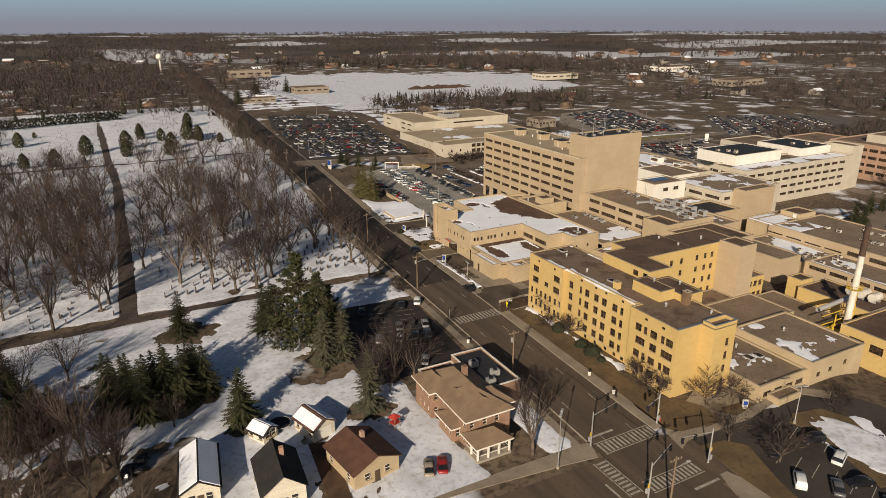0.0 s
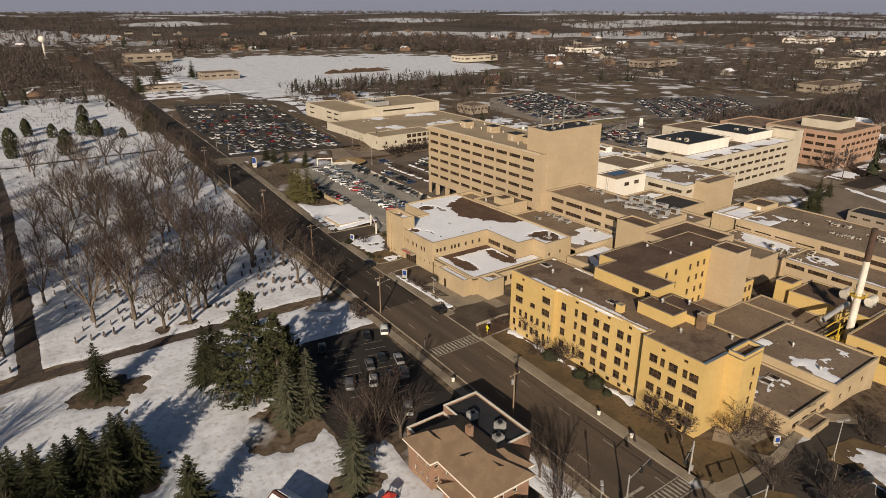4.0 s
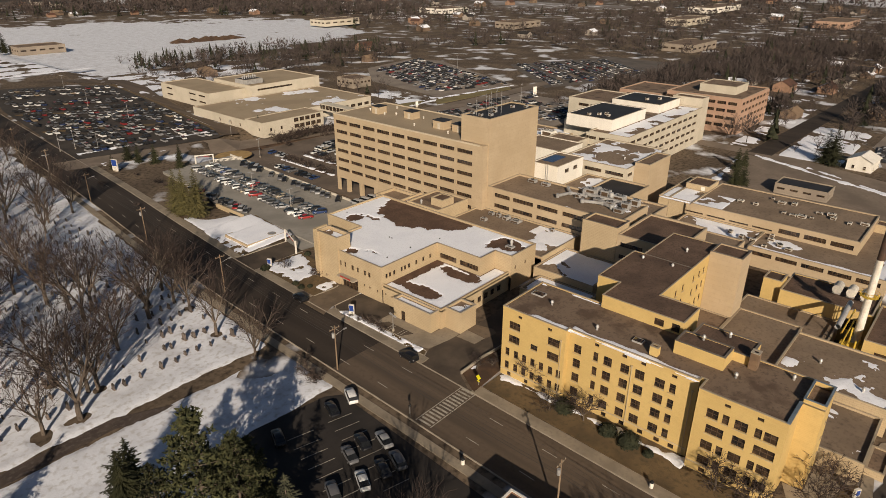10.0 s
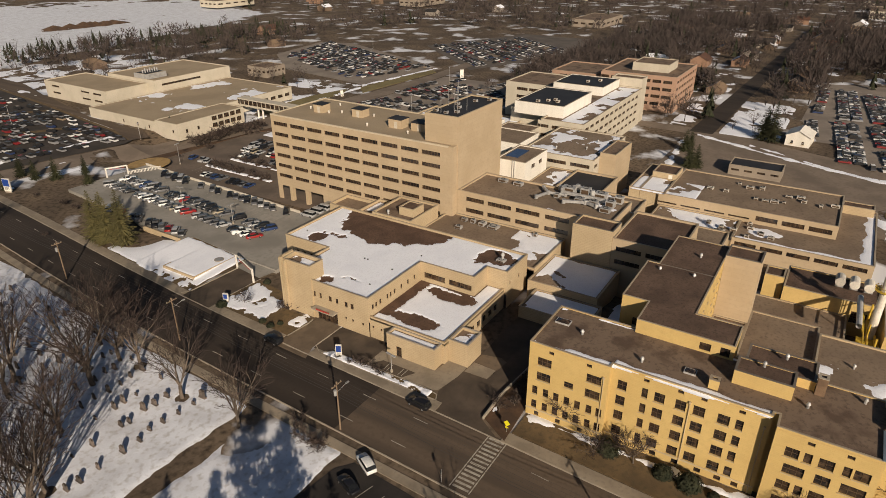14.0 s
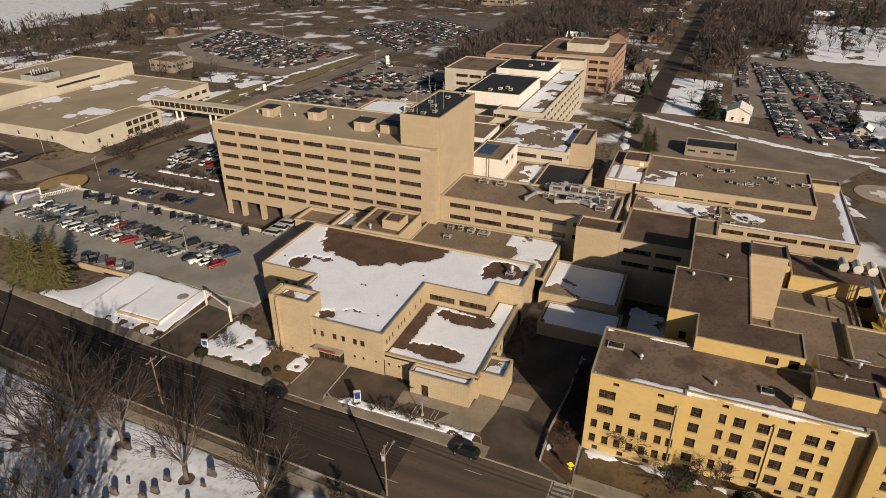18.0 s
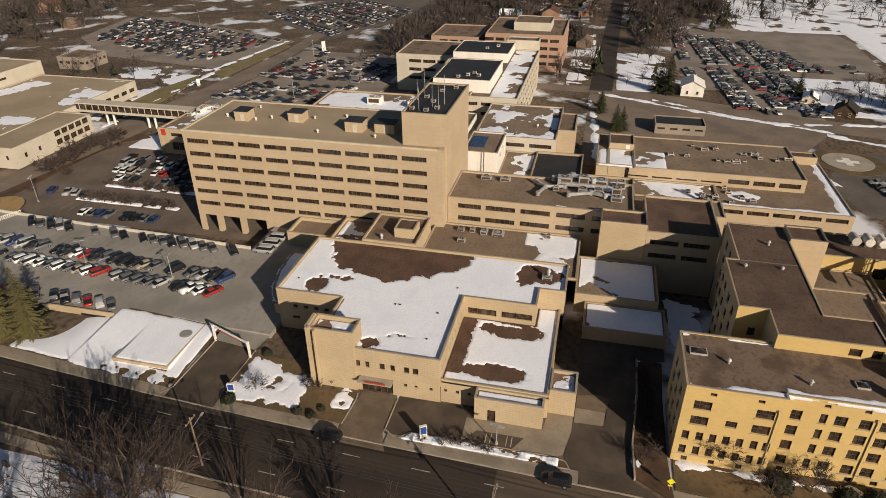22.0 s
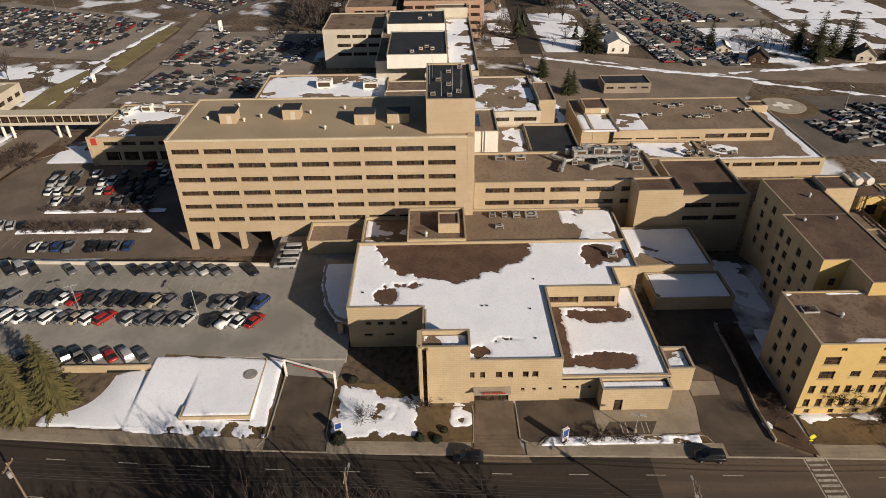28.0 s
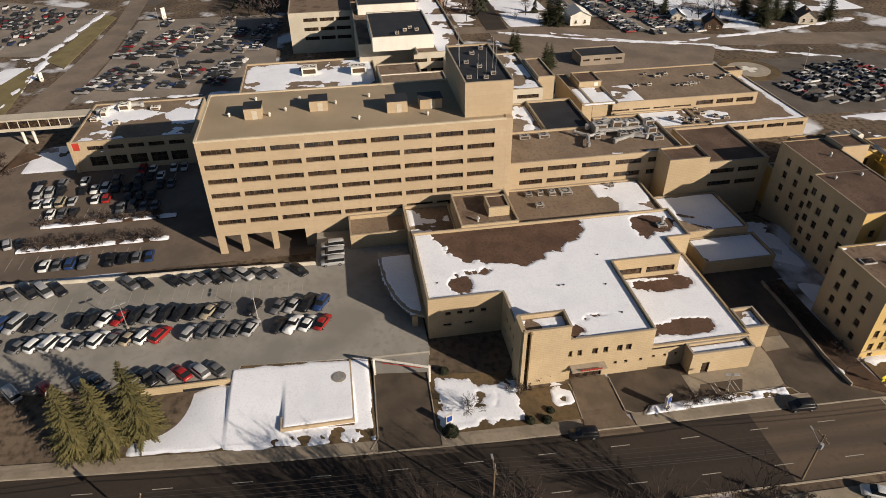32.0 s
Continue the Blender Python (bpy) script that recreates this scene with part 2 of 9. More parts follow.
# ---- mesh building ----
class G:
    """Collects faces for one mesh; each face has a material slot."""

    def __init__(self):
        self.v, self.f, self.m = [], [], []

    def poly(self, pts, slot=0):
        n = len(self.v)
        self.v += [tuple(p) for p in pts]
        self.f.append(tuple(range(n, n + len(pts))))
        self.m.append(slot)
        return self

    def box(self, x0, x1, y0, y1, z0, z1, slot=0, m=None, bottom=True):
        p = [(x0, y0, z0), (x1, y0, z0), (x1, y1, z0), (x0, y1, z0), (x0, y0, z1), (x1, y0, z1), (x1, y1, z1), (x0, y1, z1)]
        if m is not None:
            p = [tuple(m @ Vector(q)) for q in p]
        n = len(self.v)
        self.v += p
        fs = [(4, 5, 6, 7), (0, 1, 5, 4), (1, 2, 6, 5), (2, 3, 7, 6), (3, 0, 4, 7)] + ([(3, 2, 1, 0)] if bottom else [])
        self.f += [tuple(n + i for i in f) for f in fs]
        self.m += [slot] * len(fs)
        return self

    def prism(self, pts, z0, z1, slot=0, top=None):
        """Upright prism over a plan outline given anticlockwise."""
        n, k = len(self.v), len(pts)
        self.v += [(x, y, z0) for x, y in pts] + [(x, y, z1) for x, y in pts]
        for i in range(k):
            j = (i + 1) % k
            self.f.append((n + i, n + j, n + k + j, n + k + i))
            self.m.append(slot)
        self.f.append(tuple(range(n + k, n + 2 * k)))
        self.m.append(slot if top is None else top)
        return self

    def tube(self, a, b, r0, r1=None, sides=6, slot=0, cap=True):
        a, b = Vector(a), Vector(b)
        r1 = r0 if r1 is None else r1
        d = (b - a).normalized()
        s = d.orthogonal().normalized()
        t = d.cross(s)
        n = len(self.v)
        for c, r in ((a, r0), (b, r1)):
            for i in range(sides):
                w = 2 * math.pi * i / sides
                self.v.append(tuple(c + (s * math.cos(w) + t * math.sin(w)) * r))
        for i in range(sides):
            j = (i + 1) % sides
            self.f.append((n + i, n + j, n + sides + j, n + sides + i))
            self.m.append(slot)
        if cap:
            self.f.append(tuple(range(n + sides, n + 2 * sides)))
            self.m.append(slot)
        return self

    def mesh(self, name, mats):
        me = bpy.data.meshes.new(name)
        me.from_pydata(self.v, [], self.f)
        for mt in mats if isinstance(mats, (list, tuple)) else [mats]:
            me.materials.append(mt)
        me.polygons.foreach_set("material_index", self.m)
        me.update()
        return me


def part(name, g, mats, parent=None, label="", m=None):
    """One mesh object, under a thing or a part; g may also be a ready mesh."""
    me = g.mesh(name, mats) if isinstance(g, G) else g
    ob = new(name, me)
    if m is not None:
        ob.matrix_basis = m
    if parent is not None:
        ob.parent = parent
    if label:
        ob["label"] = label
    return ob


def thing(name, label, category, group="", kind="", m=None):
    ob = new(name)
    ob.empty_display_size = 0.5
    if m is not None:
        ob.matrix_basis = m
    return tagged(ob, label, category, group, kind)


def smooth(a, b, v):
    s = np.clip((v - a) / (b - a), 0, 1)
    return s * s * (3 - 2 * s)


def gh(x, y):
    """Height of the land: level by the road, lower to the east and south-east."""
    e = 124 + 6 * smooth(58, 78, y) + 50 * smooth(322, 345, y)
    return -2.7 * smooth(e, e + 11, x) + 0 * y


def fbm(x, y, s, seed=0.0):
    """Smooth noise on arrays, about -1 to 1: turned and warped waves of five sizes."""
    x, y = x / s + seed * 7.3, y / s - seed * 3.1
    out, amp, wx, wy = 0.0, 1.0, 0.0, 0.0
    for k in range(5):
        c, n = math.cos(0.9 + 1.7 * k), math.sin(0.9 + 1.7 * k)
        u, v = c * x - n * y + 0.8 * wy, n * x + c * y + 0.8 * wx
        w = np.sin(1.6 * u + seed) * np.cos(1.45 * v - 0.7 * seed + k)
        out, wx, wy = out + amp * w, wx + w, wy + np.cos(1.3 * u + 1.1 * v)
        x, y, amp = x * 2.03, y * 2.03, amp * 0.56
    return out / 1.45


def snow_sheet(name, label, x0, x1, y0, y1, step, field, base, depth=0.14, mat=SNOW):
    """Lying snow: a height field that dips under its support where the snow has melted, so that its rim is a natural outline."""
    xs, ys = np.arange(x0, x1 + step / 2, step), np.arange(y0, y1 + step / 2, step)
    X, Y = np.meshgrid(xs, ys, indexing="ij")
    F = field(X, Y)
    Z = base(X, Y) + np.clip(F * 0.35, -0.12, depth)
    keep = F > -0.45
    nx, ny = X.shape
    idx = np.arange(nx * ny).reshape(nx, ny)
    cell = keep[:-1, :-1] | keep[1:, :-1] | keep[:-1, 1:] | keep[1:, 1:]
    q = np.stack([idx[:-1, :-1][cell], idx[1:, :-1][cell], idx[1:, 1:][cell], idx[:-1, 1:][cell]], 1)
    used, inv = np.unique(q, return_inverse=True)
    co = np.stack([X.ravel()[used], Y.ravel()[used], Z.ravel()[used]], 1)
    me = bpy.data.meshes.new(name)
    me.from_pydata(co.tolist(), [], inv.reshape(-1, 4).tolist())
    me.materials.append(mat)
    me.polygons.foreach_set("use_smooth", [True] * len(me.polygons))
    me.update()
    return tagged(new(name, me), label, "snow", kind="stuff")


def sheet(name, pts, z, mat, thick=0.0, label="", category="", kind="structure"):
    g = G()
    if thick:
        g.prism(pts, z - thick, z)
    else:
        g.poly([(x, y, z) for x, y in pts])
    return tagged(part(name, g, mat), label, category, kind=kind)


# ---- facades ----
WINDOWS = {}


def grid_frame(w, h, cols, rows, bar, y0, y1):
    """A window frame with its bars as one connected piece."""
    us = sorted({v for i in range(cols + 1) for v in (max(0, i * w / cols - bar / 2), min(w, i * w / cols + bar / 2))})
    vs = sorted({v for i in range(rows + 1) for v in (max(0, i * h / rows - bar / 2), min(h, i * h / rows + bar / 2))})
    g, seen = G(), {}

    def at(i, j, y):
        if (i, j, y) not in seen:
            seen[i, j, y] = len(g.v)
            g.v.append((us[i], y, vs[j]))
        return seen[i, j, y]

    def solid(i, j):
        return 0 <= i < len(us) - 1 and 0 <= j < len(vs) - 1 and (i % 2 == 0 or j % 2 == 0)

    for i in range(len(us) - 1):
        for j in range(len(vs) - 1):
            if not solid(i, j):
                continue
            fs = [(at(i, j, y0), at(i + 1, j, y0), at(i + 1, j + 1, y0), at(i, j + 1, y0))]
            for di, dj, p, q in ((-1, 0, (i, j + 1), (i, j)), (1, 0, (i + 1, j), (i + 1, j + 1)), (0, -1, (i, j), (i + 1, j)), (0, 1, (i + 1, j + 1), (i, j + 1))):
                if not solid(i + di, j + dj):
                    fs.append((at(*q, y0), at(*p, y0), at(*p, y1), at(*q, y1)))
            g.f += fs
            g.m += [0] * len(fs)
    return g


def window_mesh(w, h, cols, rows, frame, glass, bar=0.07):
    key = (round(w, 2), round(h, 2), cols, rows, frame.name, glass.name)
    if key not in WINDOWS:
        WINDOWS[key] = (grid_frame(w, h, cols, rows, bar, -0.06, -0.002).mesh("window", frame), G().poly([(0, 0, 0), (w, 0, 0), (w, 0, h), (0, 0, h)]).mesh("pane", glass))
        if 0.9 < w < 3.2 and h > 1.1 and rows == 2:
            WINDOWS[key] += (G().box(-0.08, w + 0.08, -0.34, -0.07, -0.12, -0.005).mesh("sill", WFRAME),)
    return WINDOWS[key]


def window(parent, meshes, m):
    w = part("window", meshes[0], None, parent, m=m)
    part("pane", meshes[1], None, w)
    if len(meshes) > 2:
        part("sill", meshes[2], None, w)
    return w


def facade(parent, side, at, a0, a1, z0, z1, mat, openings=(), depth=0.3, name="wall", frame=FRAME, glass=GLASS):
    """One outer wall with real openings. side W/E lies in x = at and runs along y; S/N lies in y = at and runs along x.
    openings: (from, to, bottom, top, columns, rows) in the same coordinates, each with a window set back in it."""
    sign = {"W": -1, "E": 1, "S": -1, "N": 1}[side]
    along_y = side in "WE"

    def p(u, z, d=0.0):
        return (at - sign * d, u, z) if along_y else (u, at - sign * d, z)

    flip = side in "WN"
    us = sorted({a0, a1, *[v for o in openings for v in o[:2]]})
    g = G()

    def quad(q):
        g.poly(q[::-1] if flip else q)

    for u0, u1 in zip(us, us[1:]):
        if u1 - u0 < 1e-4:
            continue
        mid = (u0 + u1) / 2
        z = z0
        for o in sorted((o for o in openings if o[0] < mid < o[1]), key=lambda o: o[2]):
            quad([p(u0, z), p(u1, z), p(u1, o[2]), p(u0, o[2])])
            z = o[3]
        quad([p(u0, z), p(u1, z), p(u1, z1), p(u0, z1)])
    for o in openings:
        a, b, c, d = o[:4]
        for r in ([p(a, c), p(b, c), p(b, c, depth), p(a, c, depth)], [p(a, d, depth), p(b, d, depth), p(b, d), p(a, d)],
                  [p(a, c), p(a, c, depth), p(a, d, depth), p(a, d)], [p(b, c, depth), p(b, c), p(b, d), p(b, d, depth)]):
            quad(r)
    ob = part(name, g, mat, parent)
    turn = {"S": 0, "E": 90, "N": 180, "W": -90}[side]
    for o in openings:
        a, b, c, d = o[:4]
        if len(o) < 6 or not o[4]:
            continue
        start = b if side in "WN" else a
        x, y, z = p(start, c, depth)
        window(parent, window_mesh(b - a, d - c, o[4], o[5], o[6] if len(o) > 6 else frame, glass), pose(x, y, z, 0, 0, turn))
    return ob


def inset(pts, d):
    """The outline drawn in by d metres on every side."""
    out, n = [], len(pts)
    for i in range(n):
        p, c, q = Vector(pts[i - 1]), Vector(pts[i]), Vector(pts[(i + 1) % n])
        a, b = (c - p).normalized(), (q - c).normalized()
        out.append(tuple(c + (Vector((-a.y, a.x)) + Vector((-b.y, b.x))) * d))
    return out


def ring(pts, w, o, z0, z1):
    """A closed band along an outline with right angles (anticlockwise): o metres outside it to w inside, mitred at the corners."""
    g, n = G(), len(pts)
    rows = []
    for i in range(n):
        p, c, q = Vector(pts[i - 1]), Vector(pts[i]), Vector(pts[(i + 1) % n])
        a, b = (c - p).normalized(), (q - c).normalized()
        inn = Vector((-a.y, a.x)) + Vector((-b.y, b.x))
        rows.append((c - inn * o, c + inn * w))
    for k in range(2):
        for z in (z0, z1):
            g.v += [(r[k].x, r[k].y, z) for r in rows]
    for i in range(n):
        j = (i + 1) % n
        g.f += [(i, j, n + j, n + i), (n + i, n + j, 3 * n + j, 3 * n + i), (2 * n + j, 2 * n + i, 3 * n + i, 3 * n + j), (j, i, 2 * n + i, 2 * n + j)]
        g.m += [0] * 4
    return g


def parapet_along(parent, pts, z0, z1, mat, coping, w=0.35):
    part("parapet", ring(pts, w, 0.0, z0, z1), mat, parent)
    if coping:
        part("coping", ring(pts, w + 0.06, 0.06, z1, z1 + 0.1), coping, parent)


def rim(parent, x0, x1, y0, y1, z, mat, w=0.26, h=0.5, coping=None):
    """A parapet whose outer faces stand on the walls, with a coping on top."""
    parapet_along(parent, [(x0, y0), (x1, y0), (x1, y1), (x0, y1)], z - h, z, mat, coping, w)


def block(parent, x0, x1, y0, y1, z0, z1, mat, roof=GRAVEL, W=(), E=(), S=(), N=(), para=0.5, coping=COPING, walls="WESN", **kw):
    """A rectangular wing: walls with openings, roof slab below a coped parapet."""
    for side, at, a, b, ops in (("W", x0, y0, y1, W), ("E", x1, y0, y1, E), ("S", y0, x0, x1, S), ("N", y1, x0, x1, N)):
        if side in walls:
            facade(parent, side, at, a, b, z0, z1 - para if para else z1, mat, ops, **kw)
    if para:
        rim(parent, x0, x1, y0, y1, z1, mat, h=para, coping=coping)
    part("roof", G().box(x0 + 0.02, x1 - 0.02, y0 + 0.02, y1 - 0.02, z1 - para - 0.3, z1 - para), roof, parent)


def row(a0, a1, n, w, z0, z1, cols=1, rows=1, *rest):
    """n equal openings of width w spread from a0 to a1."""
    step = (a1 - a0) / n
    return [(a0 + step * (i + 0.5) - w / 2, a0 + step * (i + 0.5) + w / 2, z0, z1, cols, rows, *rest) for i in range(n)]


# ---- the land ----
def far_ground():
    """One sheet out to the horizon: fine near the place, coarse far off, with low swells beyond the town."""
    near = np.arange(-260, 561, 10.0)
    ax = np.concatenate([-np.geomspace(4400, 280, 26), near, np.geomspace(585, 4900, 34)])
    ay = np.concatenate([-np.geomspace(2600, 280, 22), near, np.geomspace(585, 4900, 34)])
    X, Y = np.meshgrid(ax, ay, indexing="ij")
    far = smooth(900, 3500, np.hypot(X, Y))
    Z = gh(X, Y) - 0.03 + far * (14 + 10 * fbm(X, Y, 900, 2.0)) - 6 * smooth(500, 1200, np.hypot(X, Y)) * (1 - far)
    n, k = X.shape
    idx = np.arange(n * k).reshape(n, k)
    q = np.stack([idx[:-1, :-1], idx[1:, :-1], idx[1:, 1:], idx[:-1, 1:]], -1).reshape(-1, 4)
    me = bpy.data.meshes.new("ground")
    me.from_pydata(np.stack([X, Y, Z], -1).reshape(-1, 3).tolist(), [], q.tolist())
    me.polygons.foreach_set("use_smooth", [True] * len(me.polygons))
    return me


def ground_material():
    """Dormant grass, bare woodland floor and melting snow; beyond the town, farm fields as large flat cells."""
    m = bpy.data.materials.new("winter_land")
    m.use_nodes = True
    nt = m.node_tree
    bsdf = nt.nodes["Principled BSDF"]
    co = nt.nodes.new("ShaderNodeNewGeometry").outputs["Position"]
    brown = ramp_between(nt, noise_fac(nt, co, 0.05, 0.4, 0.6), (0.175, 0.132, 0.092), (0.112, 0.086, 0.063))
    brown = ramp_between(nt, noise_fac(nt, co, 0.7, 0.45, 0.7), brown, (0.055, 0.042, 0.03))
    patch = noise_fac(nt, co, 0.045, 0.565, 0.645, 14.0)
    town = ramp_between(nt, patch, brown, (0.66, 0.67, 0.70))
    vor = nt.nodes.new("ShaderNodeTexVoronoi")
    vor.inputs["Scale"].default_value, vor.inputs["Randomness"].default_value = 0.0032, 0.8
    vor.distance = "CHEBYCHEV"
    nt.links.new(co, vor.inputs["Vector"])
    sep = nt.nodes.new("ShaderNodeSeparateColor")
    nt.links.new(vor.outputs["Color"], sep.inputs[0])
    step = nt.nodes.new("ShaderNodeMapRange")
    step.inputs["From Min"].default_value, step.inputs["From Max"].default_value = 0.72, 0.74
    nt.links.new(sep.outputs[0], step.inputs["Value"])
    woods = ramp_between(nt, noise_fac(nt, co, 0.004, 0.45, 0.55), (0.10, 0.078, 0.06), (0.06, 0.05, 0.042))
    fields = ramp_between(nt, step.outputs[0], woods, (0.50, 0.50, 0.52))
    dist = nt.nodes.new("ShaderNodeVectorMath")
    dist.operation = "LENGTH"
    nt.links.new(co, dist.inputs[0])
    out = nt.nodes.new("ShaderNodeMapRange")
    out.inputs["From Min"].default_value, out.inputs["From Max"].default_value = 1300, 1700
    nt.links.new(dist.outputs["Value"], out.inputs["Value"])
    nt.links.new(ramp_between(nt, out.outputs[0], town, fields), bsdf.inputs["Base Color"])
    bsdf.inputs["Roughness"].default_value = 0.95
    bsdf.inputs["Specular IOR Level"].default_value = 0.1
    return m


land = far_ground()
land.materials.append(ground_material())
tagged(new("ground", land), "dormant brown grass and melting snow over flat town land", "ground", kind="structure")


# ---- roads and pavements ----
def rc(y):
    """Middle of the main road, which runs a little askew of the buildings."""
    return np.interp(y, (-150, 70, 126, 144, 171, 201, 214, 247, 285, 320, 424, 565, 1500), (57.0, 70.0, 72.6, 73.2, 74.0, 75.2, 76.0, 78.6, 82.1, 84.7, 91.4, 100.6, 158.2))


RH = 6.7                                   # half the road's width


def strip(name, x_off0, x_off1, y0, y1, z, mat, label, category, step=20.0, thick=0.0):
    """A band along the main road between two offsets from its middle line."""
    g = G()
    ys = np.linspace(y0, y1, max(2, int((y1 - y0) / step) + 1))
    for a, b in zip(ys, ys[1:]):
        q = [(rc(a) + x_off0, a), (rc(a) + x_off1, a), (rc(b) + x_off1, b), (rc(b) + x_off0, b)]
        if thick:
            g.prism(q, z - thick, z)
        else:
            g.poly([(x, y, z) for x, y in q])
    return tagged(part(name, g, mat), label, category, kind="structure")


strip("road", -RH, RH, -150, 1500, 0.02, ASPHALT, "worn four-lane asphalt main road with faded lane lines", "road")
strip("road_surface_south", -RH + 0.1, RH - 0.1, -120, 152, 0.026, ROADPALE, "paler worn asphalt on the southern stretch of the road", "road")
for s, n in ((-1, "west"), (1, "east")):
    strip("curb_" + n, s * RH - 0.12, s * RH + 0.12, 72, 900, 0.14, CONC, "low concrete kerb along the main road", "kerb", thick=0.2)
for n, (y0, y1) in enumerate(((69, 126.4), (139.8, 170.8), (179.4, 202.2), (212.2, 330))):
    strip("pavement_east_%d" % n, RH + 0.14, RH + 2.6, y0, y1, 0.13, WALK, "concrete pavement slabs beside the road", "pavement", step=1.6, thick=0.16)
strip("pavement_west", -RH - 3.4, -RH - 1.6, 72, 330, 0.11, WALK, "concrete pavement slabs on the cemetery side", "pavement", step=1.6, thick=0.14)

g = G()
for y in np.arange(70, 420, 11.5):
    if 61 < y < 70 or 124 < y < 131:
        continue
    for off in (-3.35, 3.35):
        g.poly([(rc(y) + off - 0.07, y, 0.034), (rc(y) + off + 0.07, y, 0.034), (rc(y + 3) + off + 0.07, y + 3, 0.034), (rc(y + 3) + off - 0.07, y + 3, 0.034)])
tagged(part("lane_marking", g, PAINT),
       "dashed white worn lane lines on the road", "road marking", kind="structure")


def bay_lines(name, starts, dx, dy, n, step, label="faded white parking bay lines"):
    """Rows of short painted lines: n lines from each start, step apart along (dx, dy), each 4.8 m long across it."""
    g = G()
    L_ = math.hypot(dx, dy)
    u, v = (dx / L_, dy / L_), (-dy / L_, dx / L_)
    for x, y, z in starts:
        for k in range(n):
            a = (x + u[0] * step * k, y + u[1] * step * k)
            b = (a[0] + v[0] * 4.8, a[1] + v[1] * 4.8)
            g.poly([(a[0] - u[0] * 0.06, a[1] - u[1] * 0.06, z), (a[0] + u[0] * 0.06, a[1] + u[1] * 0.06, z), (b[0] + u[0] * 0.06, b[1] + u[1] * 0.06, z), (b[0] - u[0] * 0.06, b[1] - u[1] * 0.06, z)])
    return tagged(part(name, g, PAINT), label, "road marking", kind="structure")


bay_lines("bay_line_clinic", [(95.5, 58.0, 0.036), (88.0, 52.0, 0.036)], 0.35, -1.0, 7, 2.8)
bay_lines("bay_line_pines", [(48.0, 121.0, 0.036), (55.5, 119.5, 0.036)], 0.25, 1.0, 8, 2.8)
bay_lines("bay_line_deck", [(128.0, 224.0, 1.012)], 0.035, 1.0, 22, 2.85)
bay_lines("bay_line_lower_lot", [(151.8, 262.0, -2.672), (171.8, 262, -2.672), (188.4, 260, -2.672)], 0.0, 1.0, 11, 2.8)


def crosswalk(x0, x1, y0, y1, n, along="x"):
    g = G()
    if along == "x":
        g.box(x0, x1, y0 - 0.1, y0 + 0.1, 0.03, 0.036).box(x0, x1, y1 - 0.1, y1 + 0.1, 0.03, 0.036)
        for i in range(n):
            x = x0 + (x1 - x0) * (i + 0.5) / n
            g.box(x - 0.22, x + 0.22, y0 + 0.3, y1 - 0.3, 0.03, 0.036)
    else:
        g.box(x0 - 0.1, x0 + 0.1, y0, y1, 0.03, 0.036).box(x1 - 0.1, x1 + 0.1, y0, y1, 0.03, 0.036)
        for i in range(n):
            y = y0 + (y1 - y0) * (i + 0.5) / n
            g.box(x0 + 0.3, x1 - 0.3, y - 0.22, y + 0.22, 0.03, 0.036)
    return tagged(part("crosswalk", g, PAINT), "white ladder crosswalk painted on worn asphalt", "crosswalk", kind="structure")


crosswalk(66.6, 79.4, 125.2, 128.6, 14)
crosswalk(64.0, 76.6, 67.6, 70.8, 14)
crosswalk(60.2, 62.8, 57.4, 66.6, 10, "y")
crosswalk(64.2, 75.6, 56.3, 59.2, 13)
tagged(part("stop_line", G().box(70.6, 76.2, 53.6, 54.1, 0.03, 0.036).box(64.6, 70.0, 72.4, 72.9, 0.03, 0.036).box(58.4, 58.8, 57.6, 61.6, 0.03, 0.036), PAINT), "worn white stop lines before the crossings", "road marking", kind="structure")
sheet("side_street", [(-60, 56), (61, 54), (84, 52), (96, 52), (96, 63), (84, 65.2), (61.5, 67), (-60, 70)], 0.023, ROADPALE, label="asphalt side street meeting the main road", category="road")
sheet("clinic_drive", [(80.5, 64.6), (92, 64.3), (98, 64.5), (104, 63.0), (112, 64.5), (119, 61), (122, 54), (122, 20), (80, 20), (80.5, 52)], 0.028, DARKLOT, label="dark asphalt drive to the old wing", category="drive")

sheet("corner_pavement", [(75.1, 15), (79.9, 15), (79.9, 51.5), (78.8, 54.5), (77.2, 54.5), (75.4, 50)], 0.1, WALK, thick=0.14, label="concrete pavement at the street corner", category="pavement")
sheet("corner_pavement_west", [(56.0, 68.6), (62.2, 67.6), (63.6, 71.5), (61.4, 72.0), (40, 72.4), (30, 73.2), (30, 71.4), (40, 70.4)], 0.09, WALK, thick=0.12, label="concrete pavement round the office corner", category="pavement")

# ---- parking deck ----
DZ = 1.0
deck = thing("parking_deck", "pale concrete parking deck with low white parapets, over an open garage", "parking deck", kind="structure")
deck_outline = [(102.3, 201.2), (128.3, 201.2), (136.8, 201.2), (136.9, 213.6), (144.6, 213.8), (144.6, 221), (132.4, 221.4), (133.8, 247), (134.2, 262), (136.2, 300), (121, 300), (107, 300), (104, 262), (101.2, 252), (101.0, 236), (104.4, 234.6), (102.6, 212)]
part("deck_slab", G().prism(deck_outline, -2.8, DZ), DECK, deck)
g = G()
for (xa, ya), (xb, yb) in zip(deck_outline[6:9], deck_outline[7:10]):
    g.prism([(xa - 0.18, ya), (xa + 0.18, ya), (xb + 0.18, yb), (xb - 0.18, yb)], DZ - 0.3, DZ + 0.75)
